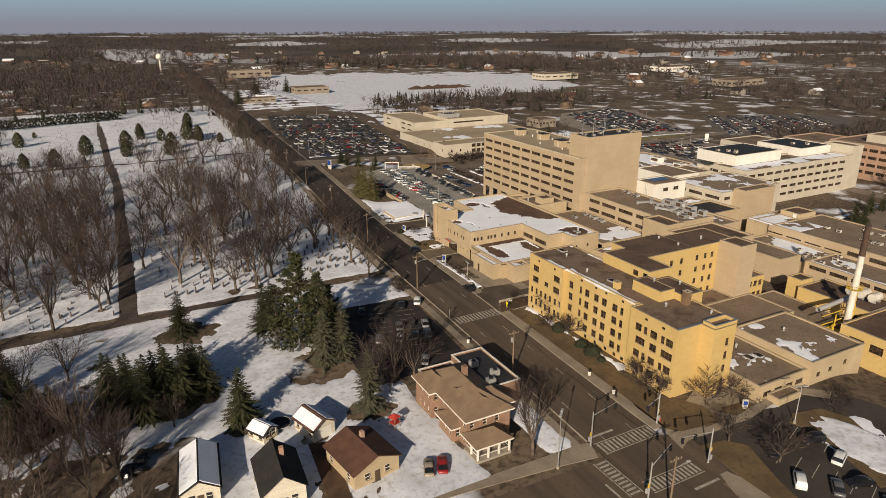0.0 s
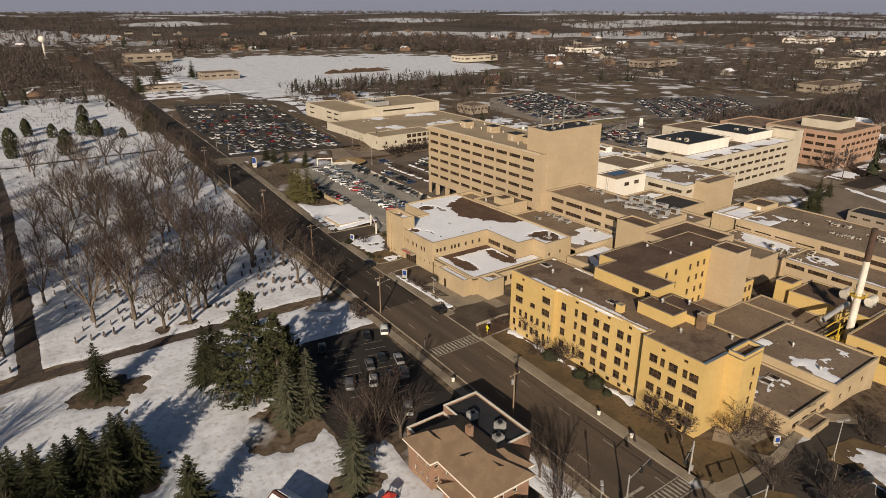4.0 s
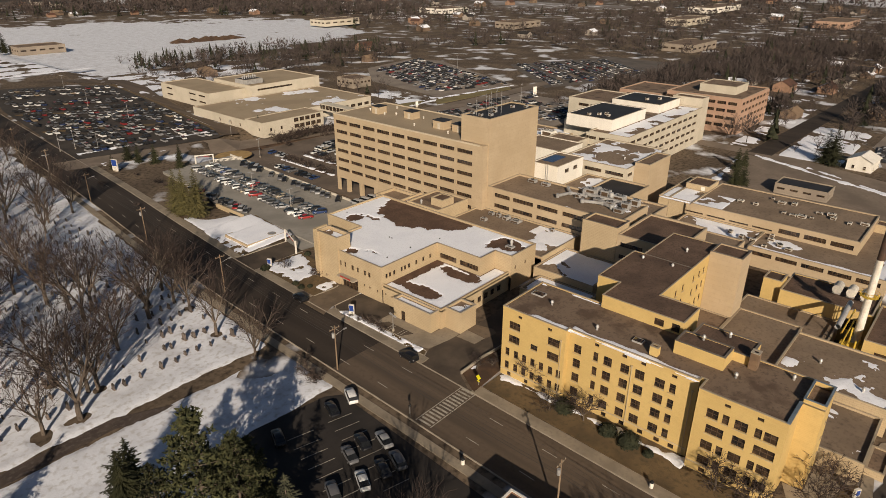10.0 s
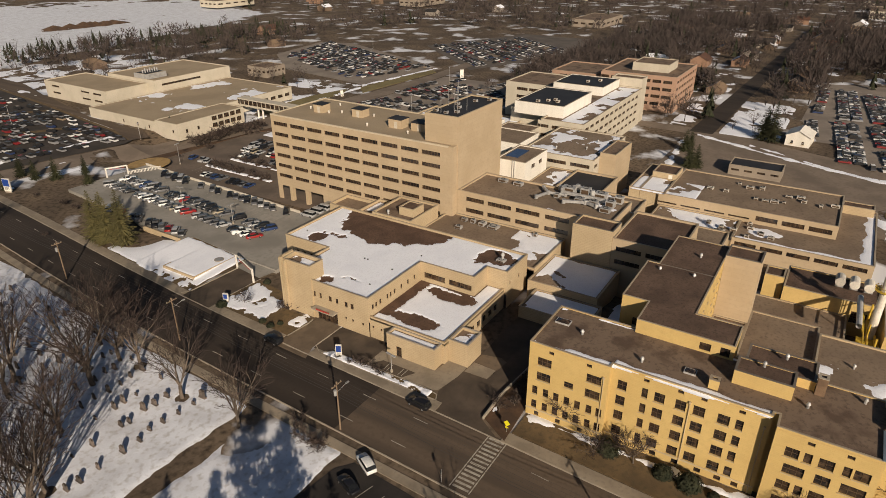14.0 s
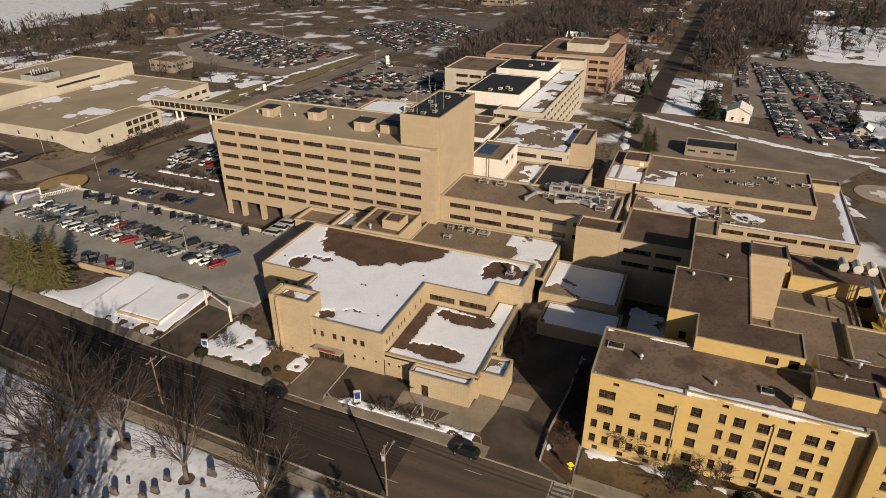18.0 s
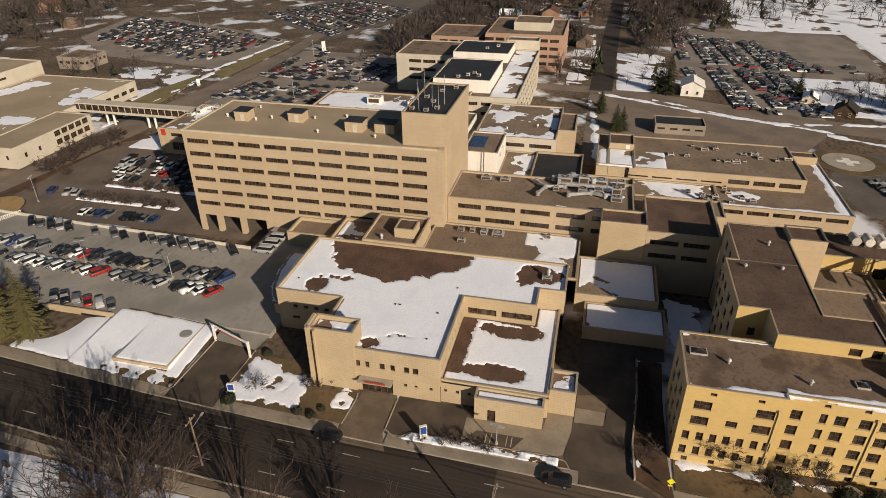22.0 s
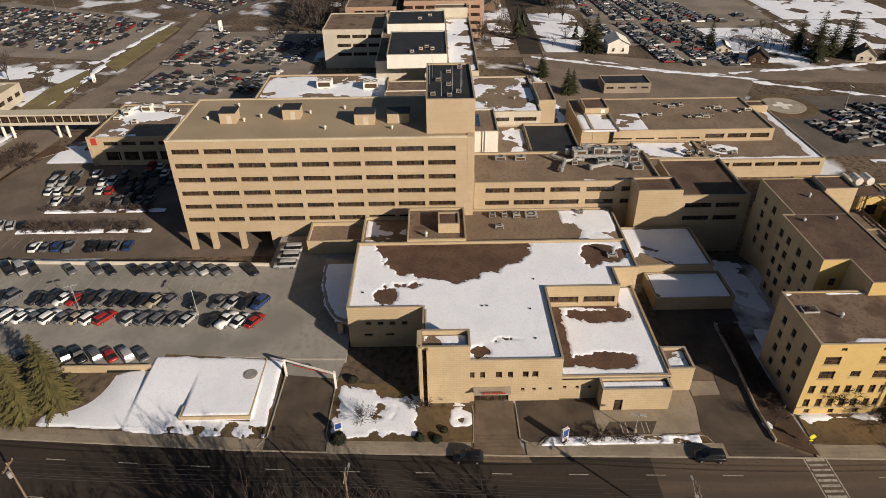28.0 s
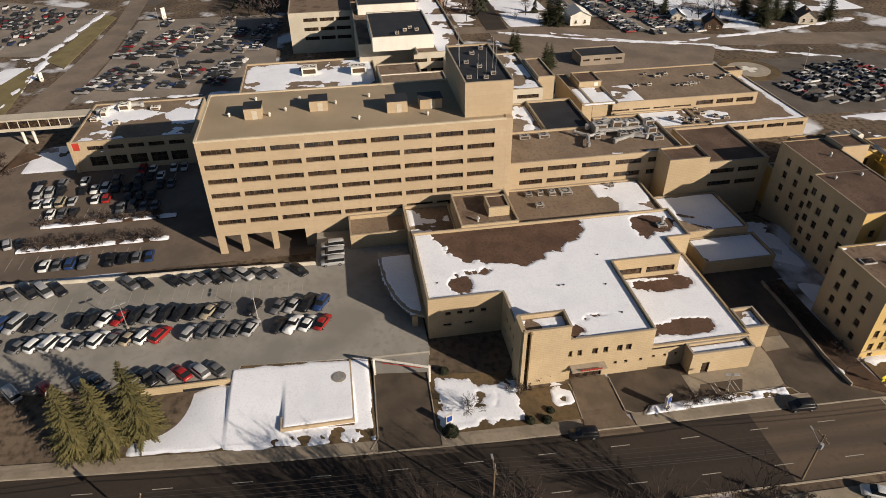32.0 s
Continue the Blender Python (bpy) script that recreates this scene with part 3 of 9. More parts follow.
part("parapet", g, material("white_parapet_paint", (0.62, 0.57, 0.48), (0.5, 0.46, 0.38), big=0.4), deck, "white-painted concrete parapet")
part("west_wall", G().box(100.85, 101.15, 236, 252, -1.6, DZ + 0.55), BRICK, deck, "tan brick parapet wall with garage openings below")
# flat black panel painting the dark of the garage opening
part("garage_opening", G().box(100.78, 100.84, 238, 244, -0.9, 0.5), BLACK, deck)


# ---- hospital tower ----
tower = thing("hospital_tower", "tan precast seven-storey hospital slab with ribbon windows and an open arcade", "hospital building")
ops = []
for r in range(6):
    top = 23.3 - 3.43 * r
    for c in range(9):
        y1 = 242.25 - 7.03 * c
        ops.append((y1 - 6.1, y1, top - 1.25, top, 6, 1))
TW0, TW1, TS, TN, TZ = 145.3, 170.8, 177.3, 243.1, 25.4
for y0, y1 in ((238.4, 240.9), (231.6, 236.4), (224.0, 229.6)):
    ops.append((y0 - 0.4, y1 + 0.6, -2.7, 2.1, 0, 0))
facade(tower, "W", TW0, TS, TN, -2.7, TZ, TAN, ops, depth=0.45)
facade(tower, "N", TN, TW0, TW1, -2.7, TZ, TAN, [(147, 169.5, -2.7, 2.1, 0, 0)])
facade(tower, "E", TW1, TS, TN, -2.7, TZ, TAN)
facade(tower, "S", TS, TW0, TW1, -2.7, TZ, TAN)
part("roof", G().box(TW0 + 0.05, TW1 - 0.05, TS + 0.05, TN - 0.05, TZ - 0.5, TZ - 0.18), BALLAST, tower)
g = G()
for b in ((TW0 - 0.05, TW0 + 0.45, TS, TN + 0.05), (TW1 - 0.45, TW1 + 0.05, TS, TN + 0.05), (TW0 + 0.45, TW1 - 0.45, TN - 0.45, TN + 0.05)):
    g.box(*b, TZ - 0.3, TZ + 0.12)
part("coping", g, material("pale_coping", (0.55, 0.47, 0.34), (0.46, 0.39, 0.28), rough=0.6), tower)
part("arcade_back_wall", G().box(165.0, 165.4, 222, 242.6, -2.7, 2.1), TAN, tower)
part("arcade_side_wall", G().box(145.7, 165.0, 221.6, 222, -2.7, 2.1), TAN, tower)
part("arcade_soffit", G().box(145.7, 170.5, 222, 242.6, 2.1, 2.4), CONC, tower)
for y in (237.3, 230.5, 222.6):
    part("pillar", G().box(145.4, 146.6, y - 0.55, y + 0.55, -2.7, 2.1), TAN, tower)
    part("pillar", G().box(154.4, 155.6, y - 0.55, y + 0.55, -2.7, 2.1), TAN, tower)
core = thing("elevator_tower", "tall windowless tan elevator tower with a black roof", "tower")
block(core, 147.6, 172.8, 175.6, 186.2, -2.7, 33.0, TAN, MEMBRANE, para=0.35)
part("pier", G().box(145.3, 147.6, 175.9, 177.28, -2.7, 25.4), TAN, core)
for i, (x0, x1, y0, y1, h) in enumerate(((153.8, 157.6, 190.2, 195.2, 2.3), (153.0, 157.0, 198.1, 202.6, 2.6), (157.0, 160.6, 215.6, 219.6, 2.4), (155.0, 158.8, 229.9, 233.6, 2.5))):
    ph = thing("roof_hut", "small tan stair hut with a dark flat roof", "roof hut", group="tower roof huts")
    part("wall", G().box(x0, x1, y0, y1, TZ - 0.18, TZ - 0.18 + h), TAN, ph)
    part("roof", G().box(x0 - 0.15, x1 + 0.15, y0 - 0.15, y1 + 0.15, TZ - 0.18 + h, TZ + h), MEMBRANE, ph)
    part("door", G().box(x0 - 0.06, x0 - 0.01, (y0 + y1) / 2 - 0.9, (y0 + y1) / 2 + 0.2, TZ - 0.15, TZ + 1.8), CREAM, ph, "pale metal door")

# ---- emergency wing with the snowy roof ----
MOB = thing("emergency_wing", "tan brick emergency wing with stepped flat roofs under snow", "hospital building")
small = [(y - w / 2, y + w / 2, 5.35, 6.7, 1, 1) for y, w in ((178.9, 0.95), (177.1, 0.8), (174.4, 1.0), (172.5, 0.85), (170.0, 0.95), (168.4, 1.0))]
low = [(y - 0.3, y + 0.3, 2.3, 2.95, 1, 1) for y in (170.3, 168.4, 165.7)]
ROOFZ = 8.75
facade(MOB, "W", 92.3, 164, 187, -0.3, ROOFZ, BRICK, small + low + [(172.6, 178.4, -0.3, 3.0, 5, 1)])
ops_s = [(93.6 + 2.55 * i + d, 94.45 + 2.55 * i + d, 6.0, 7.2, 1, 1) for i in range(7) for d in ((0, 1.15) if i in (0, 2) else (0,))]
facade(MOB, "S", 164, 92.3, 112, 3.5, ROOFZ, BRICK, ops_s)
facade(MOB, "W", 111.9, 150, 164, 3.5, ROOFZ, BRICK, [(150.7, 156.6, 5.5, 6.9, 6, 1), (157.6, 163.2, 5.5, 6.9, 6, 1)])
facade(MOB, "S", 150, 111.9, 117.8, 3.5, ROOFZ, BRICK)
facade(MOB, "W", 117.8, 145, 150, 3.5, ROOFZ, BRICK)
facade(MOB, "S", 145, 117.8, 128.2, -0.3, ROOFZ, BRICK, [(119.2, 120.0, 5.3, 6.3, 1, 1), (123.5, 124.3, 5.3, 6.3, 1, 1)])
facade(MOB, "E", 128.2, 145, 200.8, -0.3, ROOFZ, BRICK)
facade(MOB, "N", 200.8, 106.5, 128.2, -0.3, ROOFZ, BRICK)
facade(MOB, "W", 106.5, 187, 200.8, -0.3, ROOFZ, BRICK, [(190 + 2.2 * i, 191 + 2.2 * i, 5.2, 6.0, 1, 1) for i in range(4)] + [(192.5, 194, 2.6, 3.2, 2, 1), (196.5, 198, 2.6, 3.2, 2, 1)])
facade(MOB, "N", 187, 92.3, 106.5, -0.3, ROOFZ, BRICK, [(97.5 + 2.4 * i, 98.5 + 2.4 * i, 5.6, 6.4, 1, 1) for i in range(3)] + [(98 + 2.4 * i, 98.8 + 2.4 * i, 2.4, 3.0, 1, 1) for i in range(3)])
mob_plan = [(92.3, 164), (111.9, 164), (111.9, 150), (117.8, 150), (117.8, 145), (128.2, 145), (128.2, 200.8), (106.5, 200.8), (106.5, 187), (92.3, 187)]
part("upper_roof", G().prism(inset(mob_plan, 0.03), ROOFZ - 0.5, ROOFZ - 0.02), ROOFRUST, MOB)


parapet_along(MOB, mob_plan, ROOFZ - 0.001, 9.3, BRICK, COPING, w=0.24)
block(MOB, 92.0, 96.2, 179.2, 187.2, ROOFZ - 9.0, 12.6, BRICK, GRAVEL, para=0.9)
part("stair_fin", G().box(91.2, 92.0, 186.9, 187.5, -0.3, 13.1).box(91.2, 91.9, 185.9, 186.2, -0.3, 12.6).box(91.7, 95.6, 187.2, 187.75, -0.3, 13.1), BRICK, MOB)
part("stair_slot_glass", G().box(91.85, 91.98, 186.2, 186.9, 0.3, 12.0), GLASS, MOB)
LZ = 4.6
facade(MOB, "W", 92.6, 145.6, 164, -0.3, LZ, BRICK, [(y - 0.3, y + 0.3, 2.3, 2.9, 1, 1) for y in (163.2, 161.1, 159.0)])
facade(MOB, "S", 145.6, 92.6, 117.8, -0.3, LZ, BRICK, [(103 + 2.5 * i, 104.6 + 2.5 * i, 1.2, 2.8, 1, 1) for i in range(5)])
part("lower_roof", G().prism([(92.7, 145.7), (117.7, 145.7), (117.7, 149.9), (111.8, 149.9), (111.8, 163.9), (92.7, 163.9)], LZ - 0.4, LZ), ROOFRUST, MOB)
g = G()
g.box(92.6, 93.0, 145.6, 163.9, LZ - 0.3, 5.05).box(93.0, 117.7, 145.6, 146.0, LZ - 0.3, 5.05)
part("lower_parapet", g, BRICK, MOB)
block(MOB, 89.8, 92.58, 146.2, 157.6, -0.3, 4.7, BRICK, GRAVEL, para=0.5, W=[(154.0, 155.4, -0.3, 2.4, 1, 1)], coping=CONC)
block(MOB, 94.0, 99.4, 141.2, 145.58, -0.3, 5.1, BRICK, GRAVEL, para=0.6, W=(), coping=CONC)
part("drop_off_canopy", G().prism([(108.6, 201.2), (128, 201.2)] + [(128.5 - 19.5 * math.cos(a), 201.5 + 6.6 * math.sin(a)) for a in np.linspace(math.pi / 2 + 0.1, 0.05, 10)], 3.4, 4.1), CONC, MOB, "curved concrete canopy edge over the ambulance bay")
part("canopy_support", G().box(109.2, 110.2, 202.4, 203.4, 0.8, 3.4), BRICK, MOB)
part("entry_canopy", G().box(90.6, 92.28, 172.4, 178.6, 3.1, 3.35), CONC, MOB, "thin canopy over the emergency doors")
for i in range(9):
    part("sign_bar", G().box(90.5, 90.58, 173.4 + 0.42 * i, 173.7 + 0.42 * i, 3.4, 3.75), REDPAINT, MOB, "red letters on the canopy edge")

# ---- roofs behind the emergency wing ----
link = thing("link_wing", "low tan wing with gravel roofs linking the hospital blocks", "hospital building")
block(link, 128.25, 147.3, 143.2, 178.2, -1.5, 6.0, BRICK, ROOFTAN, para=0.35, walls="SEN")
block(link, 128.25, 141.5, 178.2, 190.5, -1.5, 9.9, BRICK, GRAVEL, para=0.5)
block(link, 131.5, 136.5, 179.5, 184.0, 9.4, 11.6, BRICK, GRAVELD, para=0.2, walls="WESN")
block(link, 128.25, 145.2, 190.55, 201.0, -1.5, 5.6, BRICK, ROOFTAN, para=0.7)
block(link, 137.0, 145.2, 201.0, 213.5, -1.5, 4.4, BRICK, ROOFTAN, para=0.9)
block(link, 125.0, 140.4, 126.5, 143.18, -1.5, 4.6, BRICK, ROOFTAN, para=0.3, W=[(128, 139, 1.2, 2.2, 6, 1)])
block(link, 116.0, 124.98, 125.2, 141.0, -1.0, 2.9, BRICK, ROOFTAN, para=0.25)

midblock = thing("operating_block", "four-storey tan block with two bands of ribbon windows and roof plant", "hospital building")
bands = []
for a, b in ((167.3, 172.9), (159.1, 166.2), (150.9, 157.8), (142.8, 149.4), (134.6, 141.2)):
    bands += [(a, b, 10.2, 11.45, 6, 1), (a, b, 6.95, 8.2, 6, 1)]
facade(midblock, "W", 147.5, 132.0, 175.5, -2.7, 12.4, TAN, bands)
facade(midblock, "S", 132.0, 147.5, 164, -2.7, 12.4, TAN)
facade(midblock, "E", 164, 132.0, 175.5, -2.7, 12.4, TAN)
rim(midblock, 147.5, 164, 132.0, 175.5, 12.9, TAN, h=0.5, coping=COPING)
part("roof", G().box(147.6, 163.9, 132.1, 175.4, 12.1, 12.4), ROOFTAN, midblock)
cube = thing("stair_block", "plain tan brick stair block between the wings", "hospital building")
block(cube, 140.8, 147.3, 129.4, 139.3, -2.7, 13.9, BRICK, GRAVELD, para=0.5, coping=DKCOPING)
block(cube, 140.95, 160, 114.0, 129.35, -2.7, 12.3, TAN, GRAVELD, para=0.5, W=[(116, 121.4, 9.2, 10.4, 5, 1), (122.4, 128.4, 9.2, 10.4, 5, 1), (116, 121.4, 5.9, 7.1, 5, 1), (122.4, 128.4, 5.9, 7.1, 5, 1)])

east = thing("surgery_pavilion", "broad low tan pavilion with gravel and snow on its roofs", "hospital building")
strip_w = [(y, y + 3.0, 0.9, 2.0, 5, 1) for y in np.arange(109.5, 128, 4.1)]
block(east, 176.0, 191.95, 108.0, 131.0, -2.7, 2.9, BRICK, ROOFTAN, W=strip_w, para=0.35)
block(east, 178.6, 218.6, 75.0, 107.95, -2.7, 2.95, TAN, ROOFTAN, W=[(y, y + 5.4, 0.7, 1.9, 5, 1) for y in np.arange(76.2, 106, 6.4)], S=[(x, x + 4, 0.7, 1.9, 4, 1) for x in np.arange(180, 214, 6)], para=0.35)
block(east, 192.0, 218.55, 84.2, 130.2, 2.0, 6.4, TAN, ROOFTAN, W=[(y, y + 5.6, 3.6, 5.0, 5, 1) for y in np.arange(85.4, 104, 6.7)] + [(y, y + 5.6, 3.5, 4.0, 5, 1) for y in np.arange(106, 128, 6.7)], para=0.3)
facade(east, "E", 218.5, 108, 130.2, -2.7, 2.0, TAN)
facade(east, "N", 130.2, 192, 218.5, -2.7, 2.0, TAN)
block(east, 214.2, 218.5, 76.0, 84.15, 2.5, 5.0, BRICK, GRAVELD, para=0.2)
block(east, 206.0, 215.0, 130.25, 137.6, -2.7, 8.0, BRICK, GRAVELD, para=0.3)
block(east, 193.0, 218.5, 137.7, 141.0, -2.7, 6.3, BRICK, ROOFTAN, para=0.3)
block(east, 193.0, 205.9, 130.25, 137.6, -2.7, 6.3, BRICK, ROOFTAN, para=0.3)
part("roof_door", G().box(205.9, 205.99, 131.4, 132.6, 6.1, 8.0 - 0.3), WHITE, east, "white metal roof door")

# ---- yellow old wing ----
OLDBRICK = material("sooty_chimney_brick", (0.20, 0.13, 0.08), (0.13, 0.085, 0.055), big=0.5, fine=3.0, rough=0.95)
BLACKTOP = MEMBRANE
old = thing("old_wing", "yellow painted brick five-storey old hospital wing with a flat gravel roof", "hospital building")


def yellow_rows(cols, tops=(12.55, 9.55, 6.55, 3.5), h=1.8):
    return [(y - w / 2, y + w / 2, t - h, t, n, 2) for y, w, n in cols for t in tops]


YZ = 15.0
vents = lambda ys: [(y - 0.45, y + 0.45, 13.75, 14.35, 1, 1) for y in ys]
opsN = [(y - 1.25, y + 1.25, t - 1.65, t, 3, 2) for y in (123.2, 114.6) for t in (12.55, 9.55)] + [(117.9, 119.5, 8.3, 9.5, 2, 2)] + vents((122.1, 115.6))
opsN += [(y - 0.5, y + 0.5, t - 1.7, t, 1, 2) for y in (124.6, 122.6, 120.7, 118.8, 116.9, 114.9, 113.2) for t in (6.4, 3.4)] + [(y - 0.45, y + 0.45, 0.2, 1.1, 1, 1) for y in (124, 120, 116)]
facade(old, "W", 88.2, 112.2, 126.0, -0.6, YZ, YELLOW, opsN, depth=0.22)
colsM = [(110.3, 1.5, 2), (106.7, 0.95, 1), (104.4, 1.6, 2), (101.2, 1.6, 2), (98.5, 1.7, 2), (95.0, 1.7, 2), (92.8, 1.05, 1)]
facade(old, "W", 89.3, 88.9, 112.2, -0.6, YZ, YELLOW, yellow_rows(colsM) + vents((106.7, 101.5, 98.1, 92.8)) + [(y - 0.5, y + 0.5, 0.2, 1.1, 1, 1) for y in (110, 104, 100.5, 97, 94, 91.5)], depth=0.22)
facade(old, "N", 112.2, 88.2, 89.3, -0.6, YZ, YELLOW)
opsS = [(a, b, t - 1.7, t, n, 2) for t in (12.4, 6.4, 0.2 + 3.2) for a, b, n in ((84.7, 86.5, 2), (83.1, 84.1, 1), (80.4, 82.3, 2), (78.4, 79.4, 1), (76.2, 78.1, 2))]
opsS += [(a, b, t - 1.7, t, n, 2) for t in (9.5,) for a, b, n in ((83.5, 86.2, 3), (80.3, 82.2, 2), (76.1, 79.1, 3))]
opsS += [(y - 0.5, y + 0.5, 0.1, 1.0, 1, 1) for y in (85.5, 82, 78.5)]
facade(old, "W", 87.3, 75.3, 88.2, -0.6, YZ, YELLOW, opsS + vents((83.7, 79.0)), depth=0.22)
facade(old, "N", 88.2, 87.3, 90.2, -0.6, YZ, YELLOW)
facade(old, "W", 90.2, 88.2, 88.9, -0.6, YZ, YELLOW)
facade(old, "S", 88.9, 89.3, 90.2, -0.6, YZ, YELLOW)
facade(old, "S", 75.3, 87.3, 94.0, -0.6, YZ, YELLOW)
facade(old, "W", 94.0, 72.3, 75.3, -0.6, YZ, YELLOW)
sideops = [(97.6, 98.6, t - 1.7, t, 2, 2) for t in (12.4, 9.4, 6.4, 3.3)] + [(97.2, 99.0, -0.6, 1.6, 2, 1)]
facade(old, "S", 72.3, 94.0, 100.2, -0.6, YZ, YELLOW, sideops, depth=0.22)
facade(old, "E", 100.2, 72.3, 75.3, -0.6, YZ, YELLOW)
facade(old, "E", 101.5, 75.3, 126, -0.6, YZ, YELLOW, yellow_rows([(y, 1.2, 1) for y in (79, 82)]), depth=0.22)
facade(old, "N", 126, 88.2, 101.5, -0.6, YZ, BRICK, [(x - 0.6, x + 0.6, t - 1.5, t, 1, 2) for x in (91.5, 95, 98.3) for t in (12.4, 9.4, 6.4, 3.3)], depth=0.22)
old_plan = [(87.3, 75.3), (94.0, 75.3), (94.0, 72.3), (100.2, 72.3), (100.2, 75.3), (101.5, 75.3), (101.5, 126), (88.2, 126), (88.2, 112.2), (89.3, 112.2), (89.3, 88.9), (90.2, 88.9), (90.2, 88.2), (87.3, 88.2)]
part("roof", G().prism(inset(old_plan, 0.03), YZ - 0.4, YZ - 0.01), GRAVEL, old)
parapet_along(old, old_plan, YZ - 0.001, 15.16, YELLOW, COPING, w=0.2)
wops = [(x - 0.55, x + 0.55, t - 1.5, t, 1, 2) for x in (112, 115.5, 119, 124.5, 127.5, 130) for t in (15.4, 12.2, 9.0, 5.8)]
nops = [(x - 0.7, x + 0.7, t - 1.6, t, 2, 2) for x in (110.5, 114.5, 118.5, 121.5) for t in (15.2, 12.0, 8.8, 5.6, 2.4)]
RZ = 17.55
rear_plan = [(100.3, 96.3), (107.4, 96.3), (107.4, 103.8), (138.2, 103.8), (138.2, 114.4), (123.0, 114.4), (123.0, 116.7), (107.2, 116.7), (107.2, 112.0), (100.3, 112.0)]
facade(old, "W", 100.3, 96.3, 112.0, YZ, RZ, YELLOW, [(96.9, 98.4, 15.3, 16.9, 1, 1), (99.8, 101.6, 15.4, 16.8, 1, 1)], depth=0.22)
facade(old, "S", 96.3, 100.3, 107.4, YZ - 3, RZ, YELLOW, [(103.8, 105.2, 12.9, 14.6, 1, 1)], depth=0.22)
facade(old, "E", 107.4, 96.3, 103.8, -1.0, RZ, YELLOW)
facade(old, "S", 103.8, 107.4, 138.2, -2.7, RZ, YELLOW, wops, depth=0.22)
facade(old, "E", 138.2, 103.8, 114.4, -2.7, RZ, BRICK)
facade(old, "N", 114.4, 123.0, 138.2, -2.7, RZ, BRICK, [(x - 0.7, x + 0.7, t - 1.6, t, 2, 2) for x in (126, 130, 134) for t in (15.4, 12.2, 9.0, 5.8)], depth=0.22)
facade(old, "E", 123.0, 114.4, 116.7, -2.7, RZ, BRICK)
facade(old, "N", 116.7, 107.2, 123.0, -1.5, RZ, BRICK, nops, depth=0.22)
facade(old, "W", 107.2, 112.0, 116.7, -1.5, RZ, YELLOW, [(113.2, 114.4, 12.0, 13.6, 1, 2), (113.2, 114.4, 8.6, 10.2, 1, 2)], depth=0.22)
facade(old, "N", 112.0, 100.3, 107.2, YZ - 15, RZ, BRICK)
part("rear_roof", G().prism(inset(rear_plan, 0.03), RZ - 0.3, RZ), GRAVELD, old)
parapet_along(old, rear_plan, RZ - 0.001, RZ + 0.08, YELLOW, COPING, w=0.14)
BLUECOP = material("blue_grey_flashing", (0.16, 0.20, 0.235), (0.11, 0.14, 0.17), big=0.6, rough=0.45)
part("tower_parapet", ring([(94.0, 72.3), (100.2, 72.3), (100.2, 75.3), (94.0, 75.3)], 0.2, 0.0, 15.0, 15.9), YELLOW, old)
part("blue_flashing", ring([(94.0, 72.3), (100.2, 72.3), (100.2, 75.3), (94.0, 75.3)], 0.27, 0.07, 15.9, 16.0), BLUECOP, old, "blue-grey metal flashing")
part("blue_flashing", G().box(87.25, 93.9, 75.2, 75.75, 15.27, 15.34), BLUECOP, old, "blue-grey metal flashing")
for x, y0, y1 in ((88.2, 112.3, 126.0), (89.3, 89.0, 112.1), (87.3, 75.3, 88.1)):
    part("base_course", G().box(x - 0.09, x - 0.004, y0, y1, 1.35, 1.6), WFRAME, old, "pale stone base course")
    part("cornice", G().box(x - 0.07, x - 0.004, y0, y1, 14.62, 14.8), YELLOW, old)
for x, y in ((89.3, 99.9), (88.2, 113.0), (89.3, 89.6)):
    part("rain_pipe", G().tube((x - 0.12, y, 0.0), (x - 0.12, y, 12.6), 0.08, sides=6).box(x - 0.3, x - 0.02, y - 0.16, y + 0.16, 12.6, 13.0), WFRAME, old, "painted rain pipe with a hopper")
part("roof_seam", G().box(122.9, 123.1, 104.2, 114.0, RZ, RZ + 0.09), DKCOPING, old)
block(old, 132.0, 137.9, 97.1, 103.75, -2.7, 18.4, TAN, GRAVELD, para=0.3, coping=DKCOPING)
block(old, 94.4, 98.6, 87.2, 95.4, YZ - 0.2, 17.4, YELLOW, GRAVELD, para=0.1, coping=DKCOPING)
block(old, 98.7, 104.4, 84.6, 94.5, YZ - 2, 16.6, YELLOW, GRAVELD, para=0.1, coping=DKCOPING)
block(old, 138.25, 146.5, 99.5, 110.0, -2.7, 7.4, YELLOW, GRAVEL, para=0.2, S=[(138.8 + 1.9 * i, 140.3 + 1.9 * i, z_, z_ + 1.6, 2, 2) for i in range(4) for z_ in (4.6, 1.4)])
block(old, 97.9, 99.3, 83.2, 84.5, YZ - 0.2, 18.0, OLDBRICK, BLACKTOP, para=0.1, coping=CONC)
block(old, 91.2, 92.4, 96.8, 98.2, YZ - 0.1, 16.6, YELLOW, GRAVELD, para=0.1)

# ---- low clinic wing south of the old wing ----
clinic = thing("clinic_wing", "low tan clinic wing with a flat roof beside the old wing", "hospital building")
block(clinic, 101.6, 116.3, 66.0, 84.0, -2.7, 3.6, BRICK, ROOFTAN, para=0.4, S=[(x, x + 2.6, 0.6, 1.9, 3, 1) for x in (103, 106.4, 109.8, 113)])
block(clinic, 116.35, 134.2, 65.2, 84.2, -2.7, 5.4, BRICK, ROOFTAN, para=0.35, S=[(118.5, 120, 1.4, 2.6, 1, 1), (122.5, 124, 1.6, 2.8, 1, 1), (127.5, 129, 2.0, 3.2, 1, 1)], E=[(70, 71.2, -2.7, -0.5, 1, 1)])
block(clinic, 104.2, 111.0, 63.2, 65.95, -2.7, 1.4, BRICK, GRAVEL, para=0.2)
